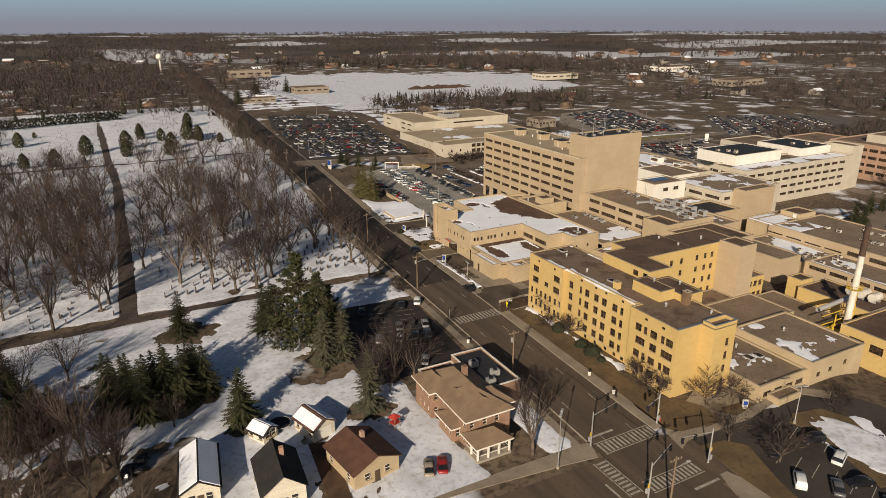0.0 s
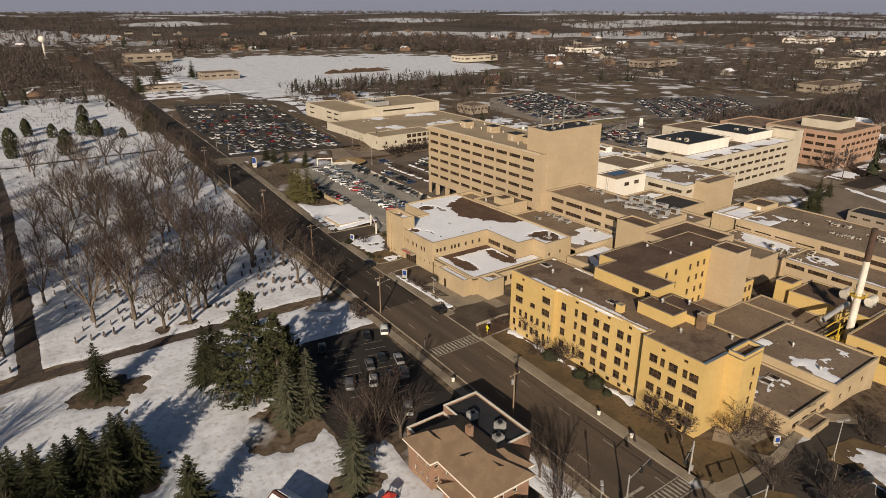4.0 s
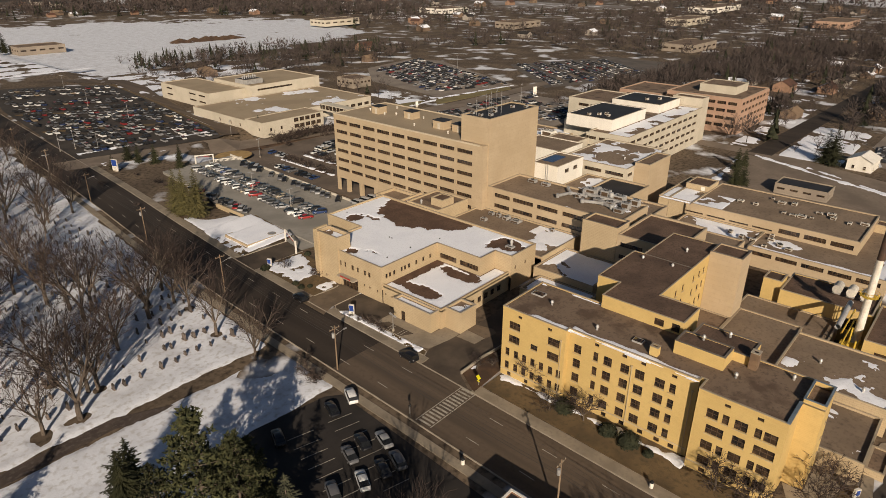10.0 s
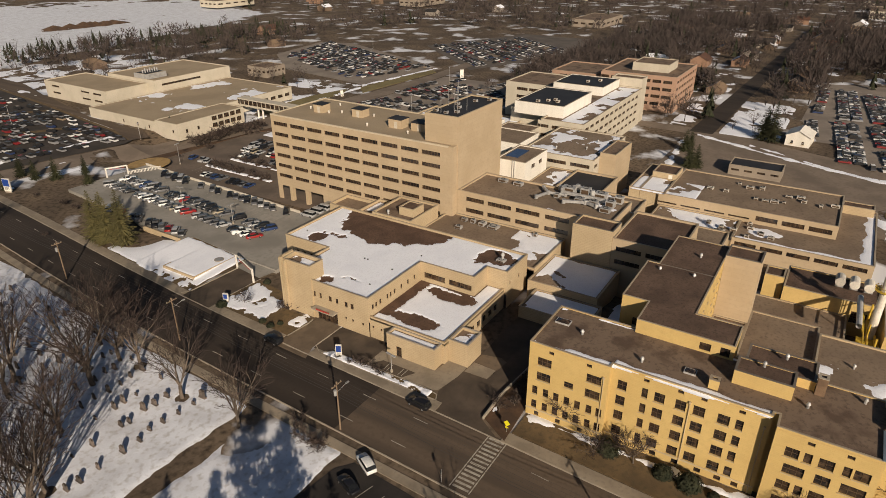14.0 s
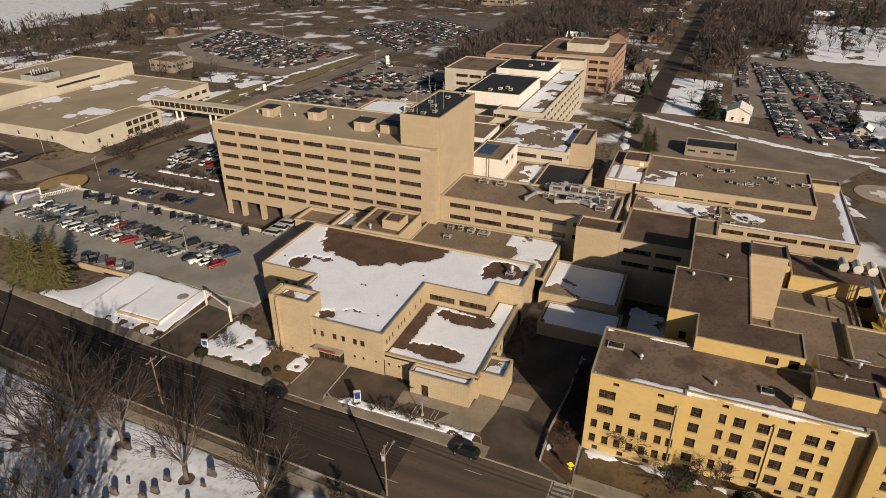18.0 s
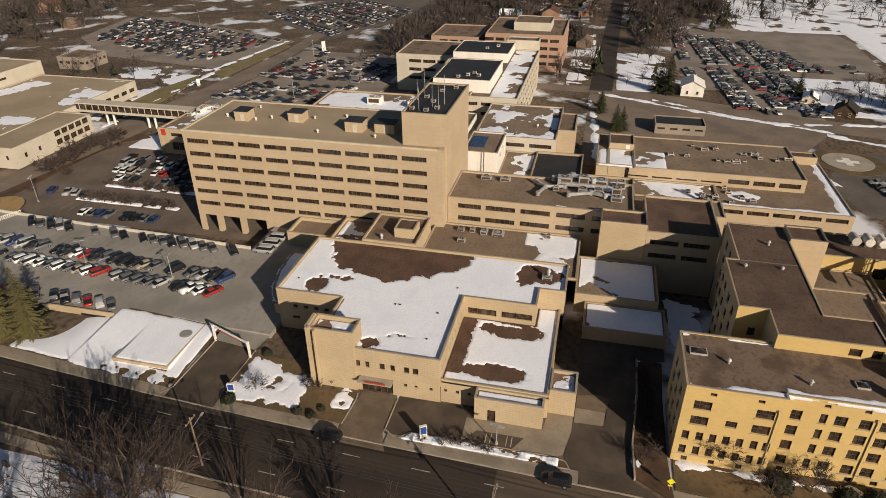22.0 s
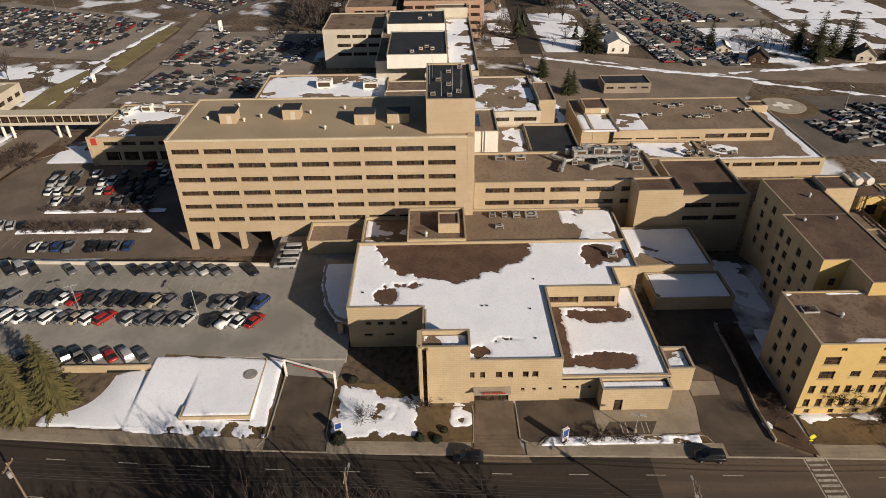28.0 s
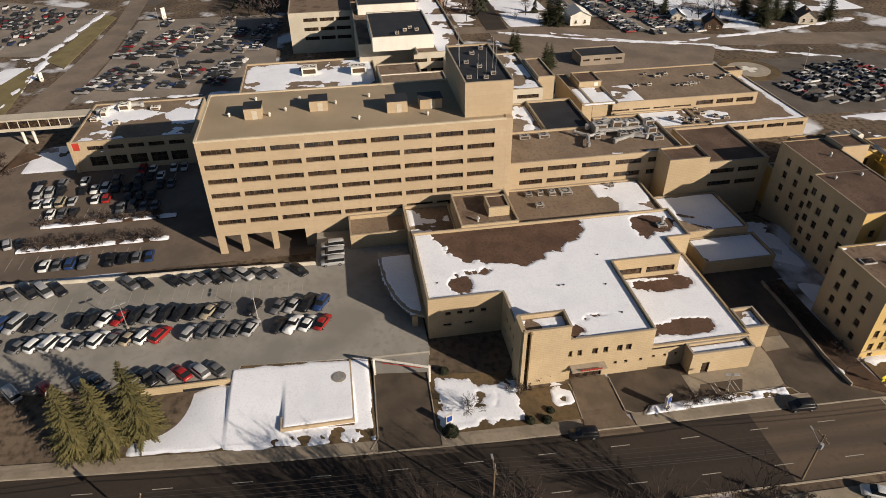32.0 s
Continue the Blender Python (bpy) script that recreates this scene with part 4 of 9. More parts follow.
block(clinic, 107.45, 138.0, 84.3, 97.05, -2.7, 4.6, BRICK, ROOFTAN, para=0.2)
block(clinic, 107.45, 131.95, 97.1, 103.75, -2.7, 4.55, BRICK, GRAVEL, para=0.12, walls="W")
block(clinic, 138.05, 151.45, 79.5, 99.4, -2.7, 1.8, BRICK, ROOFTAN, para=0.2)
boiler = thing("boiler_house", "yellow brick boiler house with pipework and steel plant", "boiler house")
block(boiler, 139.0, 158.0, 62.0, 73.4, -2.7, 5.6, YELLOW, GRAVELD, para=0.3, W=[(63.5, 66.5, 1.6, 3.6, 4, 3), (67.8, 71.2, 1.6, 3.6, 4, 3)])
block(boiler, 151.5, 163.0, 74.0, 92.7, -2.7, 5.4, YELLOW, GRAVELD, para=0.2, W=[(76, 79, 0.4, 3.2, 5, 5)])
block(boiler, 153.0, 158.0, 93.0, 97.0, -2.7, 6.6, YELLOW, GRAVELD, para=0.2)
stack = thing("chimney_stack", "tall white chimney stack with rusty top and yellow platform", "chimney")
part("shaft", G().tube((144.6, 75.2, -2.7), (144.6, 75.2, 20.8), 0.85, 0.66, 16), material("white_stack_paint", (0.72, 0.68, 0.60), (0.60, 0.55, 0.46), big=0.5, rough=0.6), stack)
part("top", G().tube((144.6, 75.2, 20.8), (144.6, 75.2, 28.2), 0.68, 0.62, 16), material("rusty_steel", (0.085, 0.05, 0.035), (0.05, 0.035, 0.028), big=0.6, rough=0.8), stack, "rusty dark steel top")
g = G()
for i in range(14):
    a, b = 2 * math.pi * i / 14, 2 * math.pi * (i + 1) / 14
    pa, pb = (144.6 + 1.7 * math.cos(a), 75.2 + 1.7 * math.sin(a)), (144.6 + 1.7 * math.cos(b), 75.2 + 1.7 * math.sin(b))
    g.poly([(144.6 + 0.8 * math.cos(a), 75.2 + 0.8 * math.sin(a), 12.6), (*pa, 12.6), (*pb, 12.6), (144.6 + 0.8 * math.cos(b), 75.2 + 0.8 * math.sin(b), 12.6)])
    for z in (13.1, 13.6):
        g.tube((*pa, z), (*pb, z), 0.04, sides=4)
    g.tube((*pa, 12.5), (*pa, 13.6), 0.035, sides=4)
part("platform", g, YPAINT, stack, "yellow railed platform")

# ---- buildings further off ----
annex = thing("north_annex", "low tan annex with snowy roof plant behind the hospital slab", "hospital building")
wn_ = [(y, y + 4.2, 3.6, 4.8, 4, 1) for y in np.arange(257, 282, 5.4)] + [(y, y + 4.4, -1.2, 1.6, 3, 2) for y in np.arange(257, 282, 5.4)]
block(annex, 193.0, 220.0, 254.5, 286.8, -2.7, 6.3, TAN, ROOFTAN, W=wn_, para=0.35)
block(annex, 214.0, 243.0, 200.5, 243.5, -2.7, 8.0, TAN, ROOFTAN, para=0.5)
mid = thing("east_ward", "tan ward block with ribbon windows behind the operating block", "hospital building")
block(mid, 194.0, 226.0, 153.4, 178.0, -2.7, 12.0, CREAM, ROOFTAN, W=[(y, y + 6.6, t - 1.2, t, 6, 1) for y in (154.6, 162.6, 170.6) for t in (10.2, 6.4)], S=[(195.2, 198.6, t - 1.2, t, 4, 1) for t in (10.2, 6.4)], para=0.4)
block(mid, 199.6, 216.2, 148.2, 153.35, -2.7, 13.2, TAN, GRAVEL, para=0.3)
block(mid, 173.5, 193.95, 158.6, 167.6, -2.7, 7.6, BRICK, ROOFTAN, para=0.3)
block(mid, 166.0, 193.9, 145.0, 158.5, -2.7, 8.2, TAN, MEMBRANE, para=0.6, W=())
block(mid, 166.2, 175.8, 108.5, 131.0, -2.7, 5.2, TAN, ROOFTAN, para=0.3)
block(mid, 164.2, 176.0, 131.2, 144.9, -2.7, 9.6, TAN, ROOFTAN, para=0.5)
white_hut = thing("white_plant_house", "white panelled plant house with a gravel roof", "plant house")
block(white_hut, 174.0, 190.2, 167.7, 177.5, -2.7, 14.4, WHITE, ROOFTAN, S=[(178.6, 181.4, 11.2, 12.6, 2, 1), (184.0, 186.8, 11.2, 12.6, 2, 1)], para=0.3)
part("solar_panel", G().box(178.0, 186.4, 172.2, 176.4, 14.2, 14.32, m=Matrix()), BLUEGLASS, white_hut, "dark blue glazed roof panels")
part("ladder", G().box(173.7, 173.95, 171.2, 171.3, 7.6, 14.6).box(173.7, 173.95, 171.9, 172.0, 7.6, 14.6), STEEL, white_hut)
plant2 = thing("white_plant_house", "white plant house behind the elevator tower with roof coolers", "plant house")
block(plant2, 196.0, 212.0, 180.5, 200.0, -2.7, 12.6, WHITE, ROOFTAN, W=[(184, 185.2, 8.6, 9.6, 1, 1)], para=0.3)
block(plant2, 212.05, 226.9, 186.5, 200.0, -2.7, 10.6, CREAM, GRAVEL, para=0.3)
longb = thing("outpatient_building", "long cream building with rows of ribbon windows and white plant boxes", "hospital building")
lo = [(x, x + 4.4, t - 1.2, t, 4, 1) for x in np.arange(229, 296, 5.6) for t in (11.6, 8.2, 4.8, 1.4)]
lw = [(y, y + 4.4, t - 1.2, t, 4, 1) for y in np.arange(172, 184, 5.6) for t in (11.6, 8.2)]
block(longb, 227.0, 300.0, 169.5, 186.4, -2.7, 13.6, CREAM, GRAVEL, S=lo, W=lw, para=0.5)
block(longb, 300.05, 308.0, 170.0, 184.0, -2.7, 17.5, CREAM, GRAVEL, para=0.5)
block(longb, 239.0, 284.0, 186.45, 205.0, -2.7, 13.6, CREAM, GRAVEL, para=0.5)
block(longb, 233.0, 263.0, 180.0, 200.5, 12.9, 17.6, WHITE, MEMBRANE, para=0.25)
block(longb, 277.0, 299.0, 180.0, 203.0, 12.9, 16.8, WHITE, MEMBRANE, para=0.25)
block(longb, 284.05, 312.0, 205.05, 230.0, -2.7, 13.2, CREAM, GRAVEL, W=[(y, y + 5.6, t - 1.4, t, 5, 1) for y in np.arange(206, 224, 6.4) for t in (11.0, 7.4, 3.8)], para=0.4)
pink = thing("brick_office_building", "pink brick office building with banded windows", "office building")
po = [(x, x + 4.2, t - 1.5, t, 4, 1) for x in np.arange(329, 366, 5.2) for t in (12.6, 9.0, 5.4, 1.8)]
pw = [(y, y + 4.2, t - 1.5, t, 4, 1) for y in np.arange(163, 196, 5.2) for t in (12.6, 9.0, 5.4, 1.8)]
block(pink, 327.0, 368.0, 161.0, 198.0, -2.7, 14.6, PINK, GRAVEL, S=po, W=pw, para=0.5)
block(pink, 338.0, 356.0, 168.0, 186.0, 14.0, 18.0, CREAM, GRAVEL, para=0.3)
block(pink, 330.0, 360.0, 202.0, 226.0, -2.7, 11.6, PINK, GRAVEL, W=[(y, y + 4.2, t - 1.5, t, 4, 1) for y in np.arange(202, 222, 5.2) for t in (10, 6.4)], para=0.5)
cream = thing("medical_office", "cream panelled medical offices with long slot windows and a bridge", "office building")
CB = -2.0
block(cream, 181.0, 204.0, 392.0, 445.0, CB, 8.4, CREAM, BALLAST, W=[(y, y + 7, t - 0.9, t, 5, 1) for y in (396, 406, 432) for t in (6.6, 3.2)], para=0.4)
block(cream, 204.05, 252.0, 386.0, 425.0, CB, 10.2, CREAM, BALLAST, S=[(208, 232, 7.0, 8.0, 12, 1), (208, 230, 3.2, 4.2, 12, 1)], W=[(412, 422, 7, 8, 5, 1)], para=0.4)
block(cream, 168.0, 250.0, 338.0, 385.9, CB, 4.4, CREAM, BALLAST, W=[(342, 343.2, 0.8, 2.4, 1, 1), (350, 351.2, 0.8, 2.4, 1, 1), (360, 361.2, 0.8, 2.4, 1, 1)], S=[(x, x + 3.4, 0.2, 1.8, 3, 1) for x in np.arange(205, 247, 5)], para=0.3)
block(cream, 168.0, 204.0, 323.5, 337.9, CB, 5.2, CREAM, BALLAST, S=[(186 + 3.4 * i, 188.8 + 3.4 * i, t - 1.9, t, 3, 2) for i in range(5) for t in (4.6, 1.6)] + [(172, 173.2, 0.6, 2.2, 1, 1), (178, 179.2, 0.6, 2.2, 1, 1)], W=[(326, 327.2, 1, 2.4, 1, 1)], para=0.3)
block(cream, 204.1, 216.0, 392, 402, 10.0, 12.6, STEEL, MEMBRANE, para=0.1)
sheet("office_drive", [(154, 336), (161, 333), (166, 345), (167.4, 386), (176, 425), (180, 446), (190, 484), (192, 520), (160, 556), (153, 553), (181, 510), (177.5, 486), (174, 456), (170.5, 425), (164, 383), (160.6, 358)], 0.05, ROADPALE, label="pale asphalt drive between the car park and the offices", category="drive")
sheet("lot_edge_verge", [(153.8, 337), (156, 336.5), (160.4, 358), (163.8, 383), (170.3, 425), (173.8, 456), (177.3, 486), (180, 508), (176, 508), (175.4, 486), (171.9, 456), (168.6, 425), (161.9, 383), (158.9, 358)], 0.045, GRASS, label="dormant grass verge along the car park", category="verge")
part("corner_sign", G().box(192.78, 192.95, 284.6, 286.6, 3.9, 6.0), REDPAINT, annex, "red square sign panel")
part("corner_pier", G().box(192.4, 192.98, 286.3, 287.2, -2.7, 6.6), TAN, annex)
bridge = thing("skywalk", "enclosed pedestrian bridge with dark windows on white piers", "footbridge")
part("deck_beam", G().box(213.2, 217.6, 287.2, 337.5, 2.2, 3.1), CREAM, bridge)
part("roof", G().box(213.0, 217.8, 287.2, 337.5, 5.4, 5.9), CREAM, bridge)
part("glazing", G().box(213.4, 217.4, 287.2, 337.5, 3.1, 5.4), GLASS, bridge)
for i in range(18):
    part("mullion", G().box(213.22, 213.38, 287.3 + 2.85 * i, 287.5 + 2.85 * i, 3.1, 5.4), CREAM, bridge)
for x, y in ((215, 305), (215, 308), (215, 323), (215, 326)):
    part("pier", G().tube((x, y, -2.7), (x, y, 2.2), 0.45, sides=10), WHITE, bridge)


# ---- car parks, drives, lawns ----
EZ = -2.7 + 0.02
YARD = material("brown_stained_asphalt", (0.105, 0.080, 0.058), (0.062, 0.048, 0.036), big=0.15, fine=0.8, rough=0.93)
sheet("lot_north", [(93, 344), (150, 333.5), (156, 336), (159, 358), (162, 383), (168.7, 425), (172, 456), (175.5, 486), (176, 507), (148, 530), (118, 544), (104, 470)], 0.03, DARKLOT, label="large asphalt car park beside the main road", category="car park")
sheet("lot_tower", [(140, 222), (140, 300), (150, 311), (196, 309), (205, 300), (192.8, 287), (192.8, 222)], EZ, material("brown_lot_asphalt", (0.165, 0.128, 0.098), (0.115, 0.09, 0.07), big=0.12, fine=1.0, rough=0.93), label="lower asphalt car park behind the parking deck", category="car park")
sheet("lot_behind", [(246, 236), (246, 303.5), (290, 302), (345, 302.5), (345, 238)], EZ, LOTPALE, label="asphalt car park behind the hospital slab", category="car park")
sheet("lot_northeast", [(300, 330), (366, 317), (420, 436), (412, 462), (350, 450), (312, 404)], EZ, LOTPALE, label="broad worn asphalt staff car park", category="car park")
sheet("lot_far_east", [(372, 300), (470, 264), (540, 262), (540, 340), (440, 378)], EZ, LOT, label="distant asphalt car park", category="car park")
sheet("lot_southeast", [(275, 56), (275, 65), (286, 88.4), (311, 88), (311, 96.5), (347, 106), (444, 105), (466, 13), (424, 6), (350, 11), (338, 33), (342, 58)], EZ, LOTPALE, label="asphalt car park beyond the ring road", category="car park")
sheet("lot_helipad", [(190, 0), (192, 66), (212, 72), (243, 60), (243, 0)], EZ, LOT, label="asphalt car park beside the helipad", category="car park")
# asphalt coloured nearly black to carry the tree shade over this car park
sheet("lot_west", [(36, 108), (60.2, 108), (62.6, 144), (60, 146), (45, 148), (36, 140)], 0.03, material("shade_darkened_asphalt", (0.034, 0.029, 0.026), (0.024, 0.021, 0.019), big=0.2, fine=1.2, rough=0.9), label="dark asphalt car park beside the pines", category="car park")
def along_land(name, xs, low, high, lift, mat, label, category):
    """A road that follows the land, between two edges given as (x, y) lists."""
    g = G()
    lo_, hi_ = zip(*low), zip(*high)
    ya, yb = np.interp(xs, *lo_), np.interp(xs, *hi_)
    za, zb = gh(xs, ya) + lift, gh(xs, yb) + lift
    for i in range(len(xs) - 1):
        g.poly([(xs[i], ya[i], za[i]), (xs[i + 1], ya[i + 1], za[i + 1]), (xs[i + 1], yb[i + 1], zb[i + 1]), (xs[i], yb[i], zb[i])])
    return tagged(part(name, g, mat), label, category, kind="structure")


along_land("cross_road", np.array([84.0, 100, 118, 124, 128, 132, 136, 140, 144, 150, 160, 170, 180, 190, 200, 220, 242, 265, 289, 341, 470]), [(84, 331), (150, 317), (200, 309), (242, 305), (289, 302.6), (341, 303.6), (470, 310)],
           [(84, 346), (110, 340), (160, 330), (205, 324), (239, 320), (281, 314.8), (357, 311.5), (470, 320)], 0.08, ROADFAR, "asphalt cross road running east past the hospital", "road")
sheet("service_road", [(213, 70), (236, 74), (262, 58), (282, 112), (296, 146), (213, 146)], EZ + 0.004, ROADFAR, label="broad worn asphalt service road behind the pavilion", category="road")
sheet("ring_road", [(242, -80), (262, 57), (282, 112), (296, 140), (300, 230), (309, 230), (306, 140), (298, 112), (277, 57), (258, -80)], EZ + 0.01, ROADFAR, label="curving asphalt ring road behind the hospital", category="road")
sheet("residential_street", [(300, 136.5), (530, 130.5), (700, 126), (700, 134), (530, 139), (300, 146.5)], EZ + 0.012, ASPHALT, label="straight residential street under bare trees", category="road")
BROWNCONC = material("brown_stained_concrete", (0.175, 0.130, 0.088), (0.125, 0.094, 0.064), big=0.2, fine=1.0, rough=0.93)
sheet("entry_drive", [(79.4, 170.2), (83.0, 171.6), (91.4, 171.8), (92.2, 171.8), (92.2, 178.2), (89.5, 178.4), (82.6, 179.0), (79.8, 180.4)], 0.045, BROWNCONC, label="brown stained concrete drive to the emergency doors", category="drive")
sheet("forecourt", [(82.8, 169.4), (84.2, 167.2), (84.5, 158.9), (89.7, 158.9), (92.2, 158.4), (92.2, 171.4), (83.2, 171.4)], 0.035, YARD, label="dark asphalt forecourt of the emergency wing", category="forecourt")
sheet("yard_drive", [(79.2, 126.6), (82.4, 131.6), (89.5, 131.9), (101.0, 131.0), (111.4, 130.8), (112.0, 125.4), (116, 125.4), (116, 141.0), (99.4, 141.0), (100.4, 137.0), (99.5, 135.4), (92.7, 136.2), (92.5, 141.2), (84.9, 142.2), (82.3, 141.2), (81.4, 139.6), (79.2, 139.6)], 0.03, YARD, label="brown stained asphalt drive between the wings", category="drive")
sheet("forecourt_apron", [(84.3, 144.2), (85.0, 142.4), (90.3, 141.4), (92.5, 141.3), (93.9, 141.3), (93.9, 145.5), (89.75, 146.1), (89.75, 158.8), (84.5, 158.8)], 0.06, WALK, label="pale concrete apron at the walk-in entrance", category="pavement")
sheet("yard_slabs", [(92.6, 141.1), (92.8, 136.3), (96.0, 136.0), (96.2, 141.0)], 0.06, WALK, label="pale concrete slabs beside the walk-in entrance", category="pavement")
sheet("yard_slabs_east", [(96.3, 141.0), (96.1, 136.0), (99.5, 135.5), (100.3, 137.0), (99.3, 140.9)], 0.055, BROWNCONC, label="brown concrete slabs beside the walk-in entrance", category="pavement")
sheet("short_stay_bay", [(84.6, 158.4), (84.5, 150.4), (87.2, 148.8), (87.2, 156.6)], 0.068, YARD, label="small asphalt parking bay let into the apron", category="forecourt")
tagged(part("bay_line", G().box(84.8, 87.0, 154.8, 154.95, 0.07, 0.075).box(84.8, 87.0, 154.0, 154.15, 0.07, 0.075).box(84.8, 87.0, 151.4, 151.55, 0.07, 0.075).box(84.8, 87.0, 150.6, 150.75, 0.07, 0.075), PAINT), "white lines of the short stay bays", "road marking", kind="structure")
kerbs = [(91.4, 171.5), (84.0, 171.5), (82.7, 169.6)], [(91.0, 178.8), (89.5, 178.6), (83.6, 179.0)], [(98.0, 202.3), (85.6, 202.6), (83.2, 201.6)], [(99.4, 211.6), (85.4, 212.0), (83.4, 213.2)], [(84.2, 167.2), (84.3, 144.4), (83.8, 141.9), (82.4, 141.2), (82.3, 144.5), (82.7, 168.8), (84.2, 167.2)]
for n, line in enumerate(kerbs):
    g = G()
    for (xa, ya), (xb, yb) in zip(line, line[1:]):
        L_ = math.hypot(xb - xa, yb - ya)
        g.box(-0.09, L_ + 0.09, -0.09, 0.09, -0.05, 0.2, m=pose(xa, ya, 0, 0, 0, math.degrees(math.atan2(yb - ya, xb - xa))))
    tagged(part("drive_curb_%d" % n, g, CONC), "pale concrete kerb beside a drive", "kerb", kind="structure")
sheet("ambulance_drive", [(80.6, 199.6), (83.2, 201.8), (85.6, 202.7), (98.2, 202.4), (99.5, 211.4), (85.4, 211.9), (83.4, 213.0), (81.6, 214.6)], 0.04, YARD, label="brown asphalt ramp up to the parking deck", category="drive")
sheet("ramp_rise", [(97.6, 202.2), (104, 201), (104, 212), (98.8, 211.6)], 0.6, DECK, label="concrete deck threshold", category="drive")
sheet("cemetery_drive", [(-9.0, 167), (-4.6, 167), (-2.8, 230), (-1.2, 330), (-3.2, 400), (-5.0, 540), (-8.4, 540), (-6.8, 400), (-4.8, 330), (-7.0, 230)], 0.10, TRACK, label="brown gravel cemetery drive among bare trees", category="drive")
sheet("cemetery_cross_drive", [(-160, 158), (-35, 162), (0, 165), (30, 166), (64, 150), (65, 152.6), (31, 169.2), (0, 168.2), (-35, 165), (-160, 161)], 0.105, TRACK, label="dark cemetery cross drive", category="drive")
sheet("cemetery_north_drive", [(-160, 392), (-16, 381), (40, 372), (78, 370), (78, 373.5), (40, 376), (-16, 385.5), (-160, 396)], 0.105, TRACK, label="narrow brown cemetery drive", category="drive")

# raised lawn in front of the deck, banked up from the pavement
g = G()
lawn = [(84.8, 212.2), (102.4, 212.2), (104.3, 234.4), (100.9, 236), (100.8, 252), (88.0, 262)]
g.poly([(84.8, 212.2, 0.15), (102.4, 212.2, 0.95), (104.3, 234.4, 0.98), (100.9, 236, 0.9), (87.0, 236, 0.15)])
g.poly([(87.0, 236, 0.15), (100.9, 236, 0.4), (100.7, 252, -1.4), (88.6, 262, 0.1)])
tagged(part("deck_lawn", g, GRASS), "banked lawn in front of the parking deck", "lawn", kind="structure")


tagged(part("retaining_wall", G().box(88.9, 89.2, 215.4, 227.2, -0.2, 1.05).box(89.2, 91.4, 226.9, 227.2, -0.2, 1.05).box(89.2, 102.6, 215.4, 215.65, -0.2, 1.12), BRICK), "low brick retaining walls standing out of the snowy lawn", "wall", kind="structure")
mh = thing("manhole", "round grey concrete manhole ring in the snow", "manhole", m=pose(98.6, 217.6, 0.9))
part("ring", G().tube((0, 0, -0.3), (0, 0, 0.28), 1.25, 1.25, 20), CONC, mh)
part("cover", G().tube((0, 0, 0.28), (0, 0, 0.33), 1.0, 1.0, 18), STEEL, mh)


def island(name, pts, label, z=0.14, mat=GRASS):
    return sheet(name, pts, z, mat, thick=0.2, label=label, category="planting bed")


island("planting_island", [(82.75, 168.6), (84.1, 167.0), (84.2, 144.5), (83.7, 142.0), (82.5, 141.4), (82.4, 150)][::-1], "narrow planting island with shrubs and snow by the road")
island("planting_island_corner", [(83.5, 179.1), (89.5, 178.7), (91.1, 179.0), (91.1, 188), (96, 190), (97.5, 202.2), (85.6, 202.5), (84.3, 202.0)], "lawn with bushes beside the emergency wing")
island("old_wing_lawn", [(79.3, 71.5), (86.9, 72.2), (86.9, 88), (88.9, 89), (88.9, 112), (87.9, 112.5), (87.9, 125.6), (82.0, 125.6), (81.4, 110), (80.2, 90)], "strip of dormant grass before the old wing")
sheet("corner_base", [(76.9, 62.4), (79.6, 63.6), (86, 63.6), (86, 72), (80.0, 86), (79.0, 72)], 0.05, WALK, label="concrete corner pavement at the crossing", category="pavement")
island("corner_lawn", [(90.7, 70.5), (90.5, 65.0), (84.6, 65.6), (80.6, 66.2), (78.8, 68.3), (79.1, 76.2), (82.4, 85.9)], "corner lawn of dormant grass by the crossing", z=0.13)
island("sign_lawn", [(93.7, 68.1), (93.4, 65.0), (100.8, 65.8), (99.3, 67.5)], "small lawn round the clinic sign", z=0.13)
sheet("clinic_walk", [(77.8, 64.9), (80.3, 65.5), (85.9, 65.0), (93.7, 64.8), (101.1, 65.6), (107.3, 66.1), (114.5, 65.1), (118.6, 61.6), (115.7, 60.1), (111.8, 64.1), (105.8, 64.5), (100.6, 63.8), (95.5, 63.0), (83.5, 63.4), (78.9, 64.2)], 0.09, WALK, thick=0.12, label="concrete walk curving round to the clinic door", category="pavement")
sheet("clinic_path", [(90.7, 70.5), (91.3, 69.1), (93.7, 64.8), (90.5, 65.0)], 0.1, WALK, thick=0.12, label="concrete path to the old wing's side door", category="pavement")
sheet("side_door_court", [(87.4, 72.1), (93.8, 75.1), (93.9, 72.1), (100.4, 72.1), (101.4, 66.0), (97.0, 66.0), (90.0, 68.6)][::-1], 0.02, WALK, label="concrete court beside the old wing", category="pavement")
island("side_yard_bed", [(79.6, 125.8), (88.1, 126.4), (101.4, 126.4), (111.4, 126.0), (110.9, 130.3), (101.0, 130.6), (89.5, 131.5), (82.8, 131.2)], "planting bed of bare shrubs and snow beside the old wing", mat=EARTH)
g = G()
for (xa, ya), (xb, yb) in (((111.2, 130.6), (101.0, 130.75)), ((101.0, 130.75), (89.5, 131.7)), ((89.5, 131.7), (82.6, 131.45))):
    g.box(0, math.hypot(xb - xa, yb - ya) + 0.05, -0.13, 0.13, -0.2, 0.65, m=pose(xa, ya, 0, 0, 0, math.degrees(math.atan2(yb - ya, xb - xa))))
tagged(part("yard_wall", g, CONC), "low concrete retaining wall along the side yard", "wall", kind="structure")

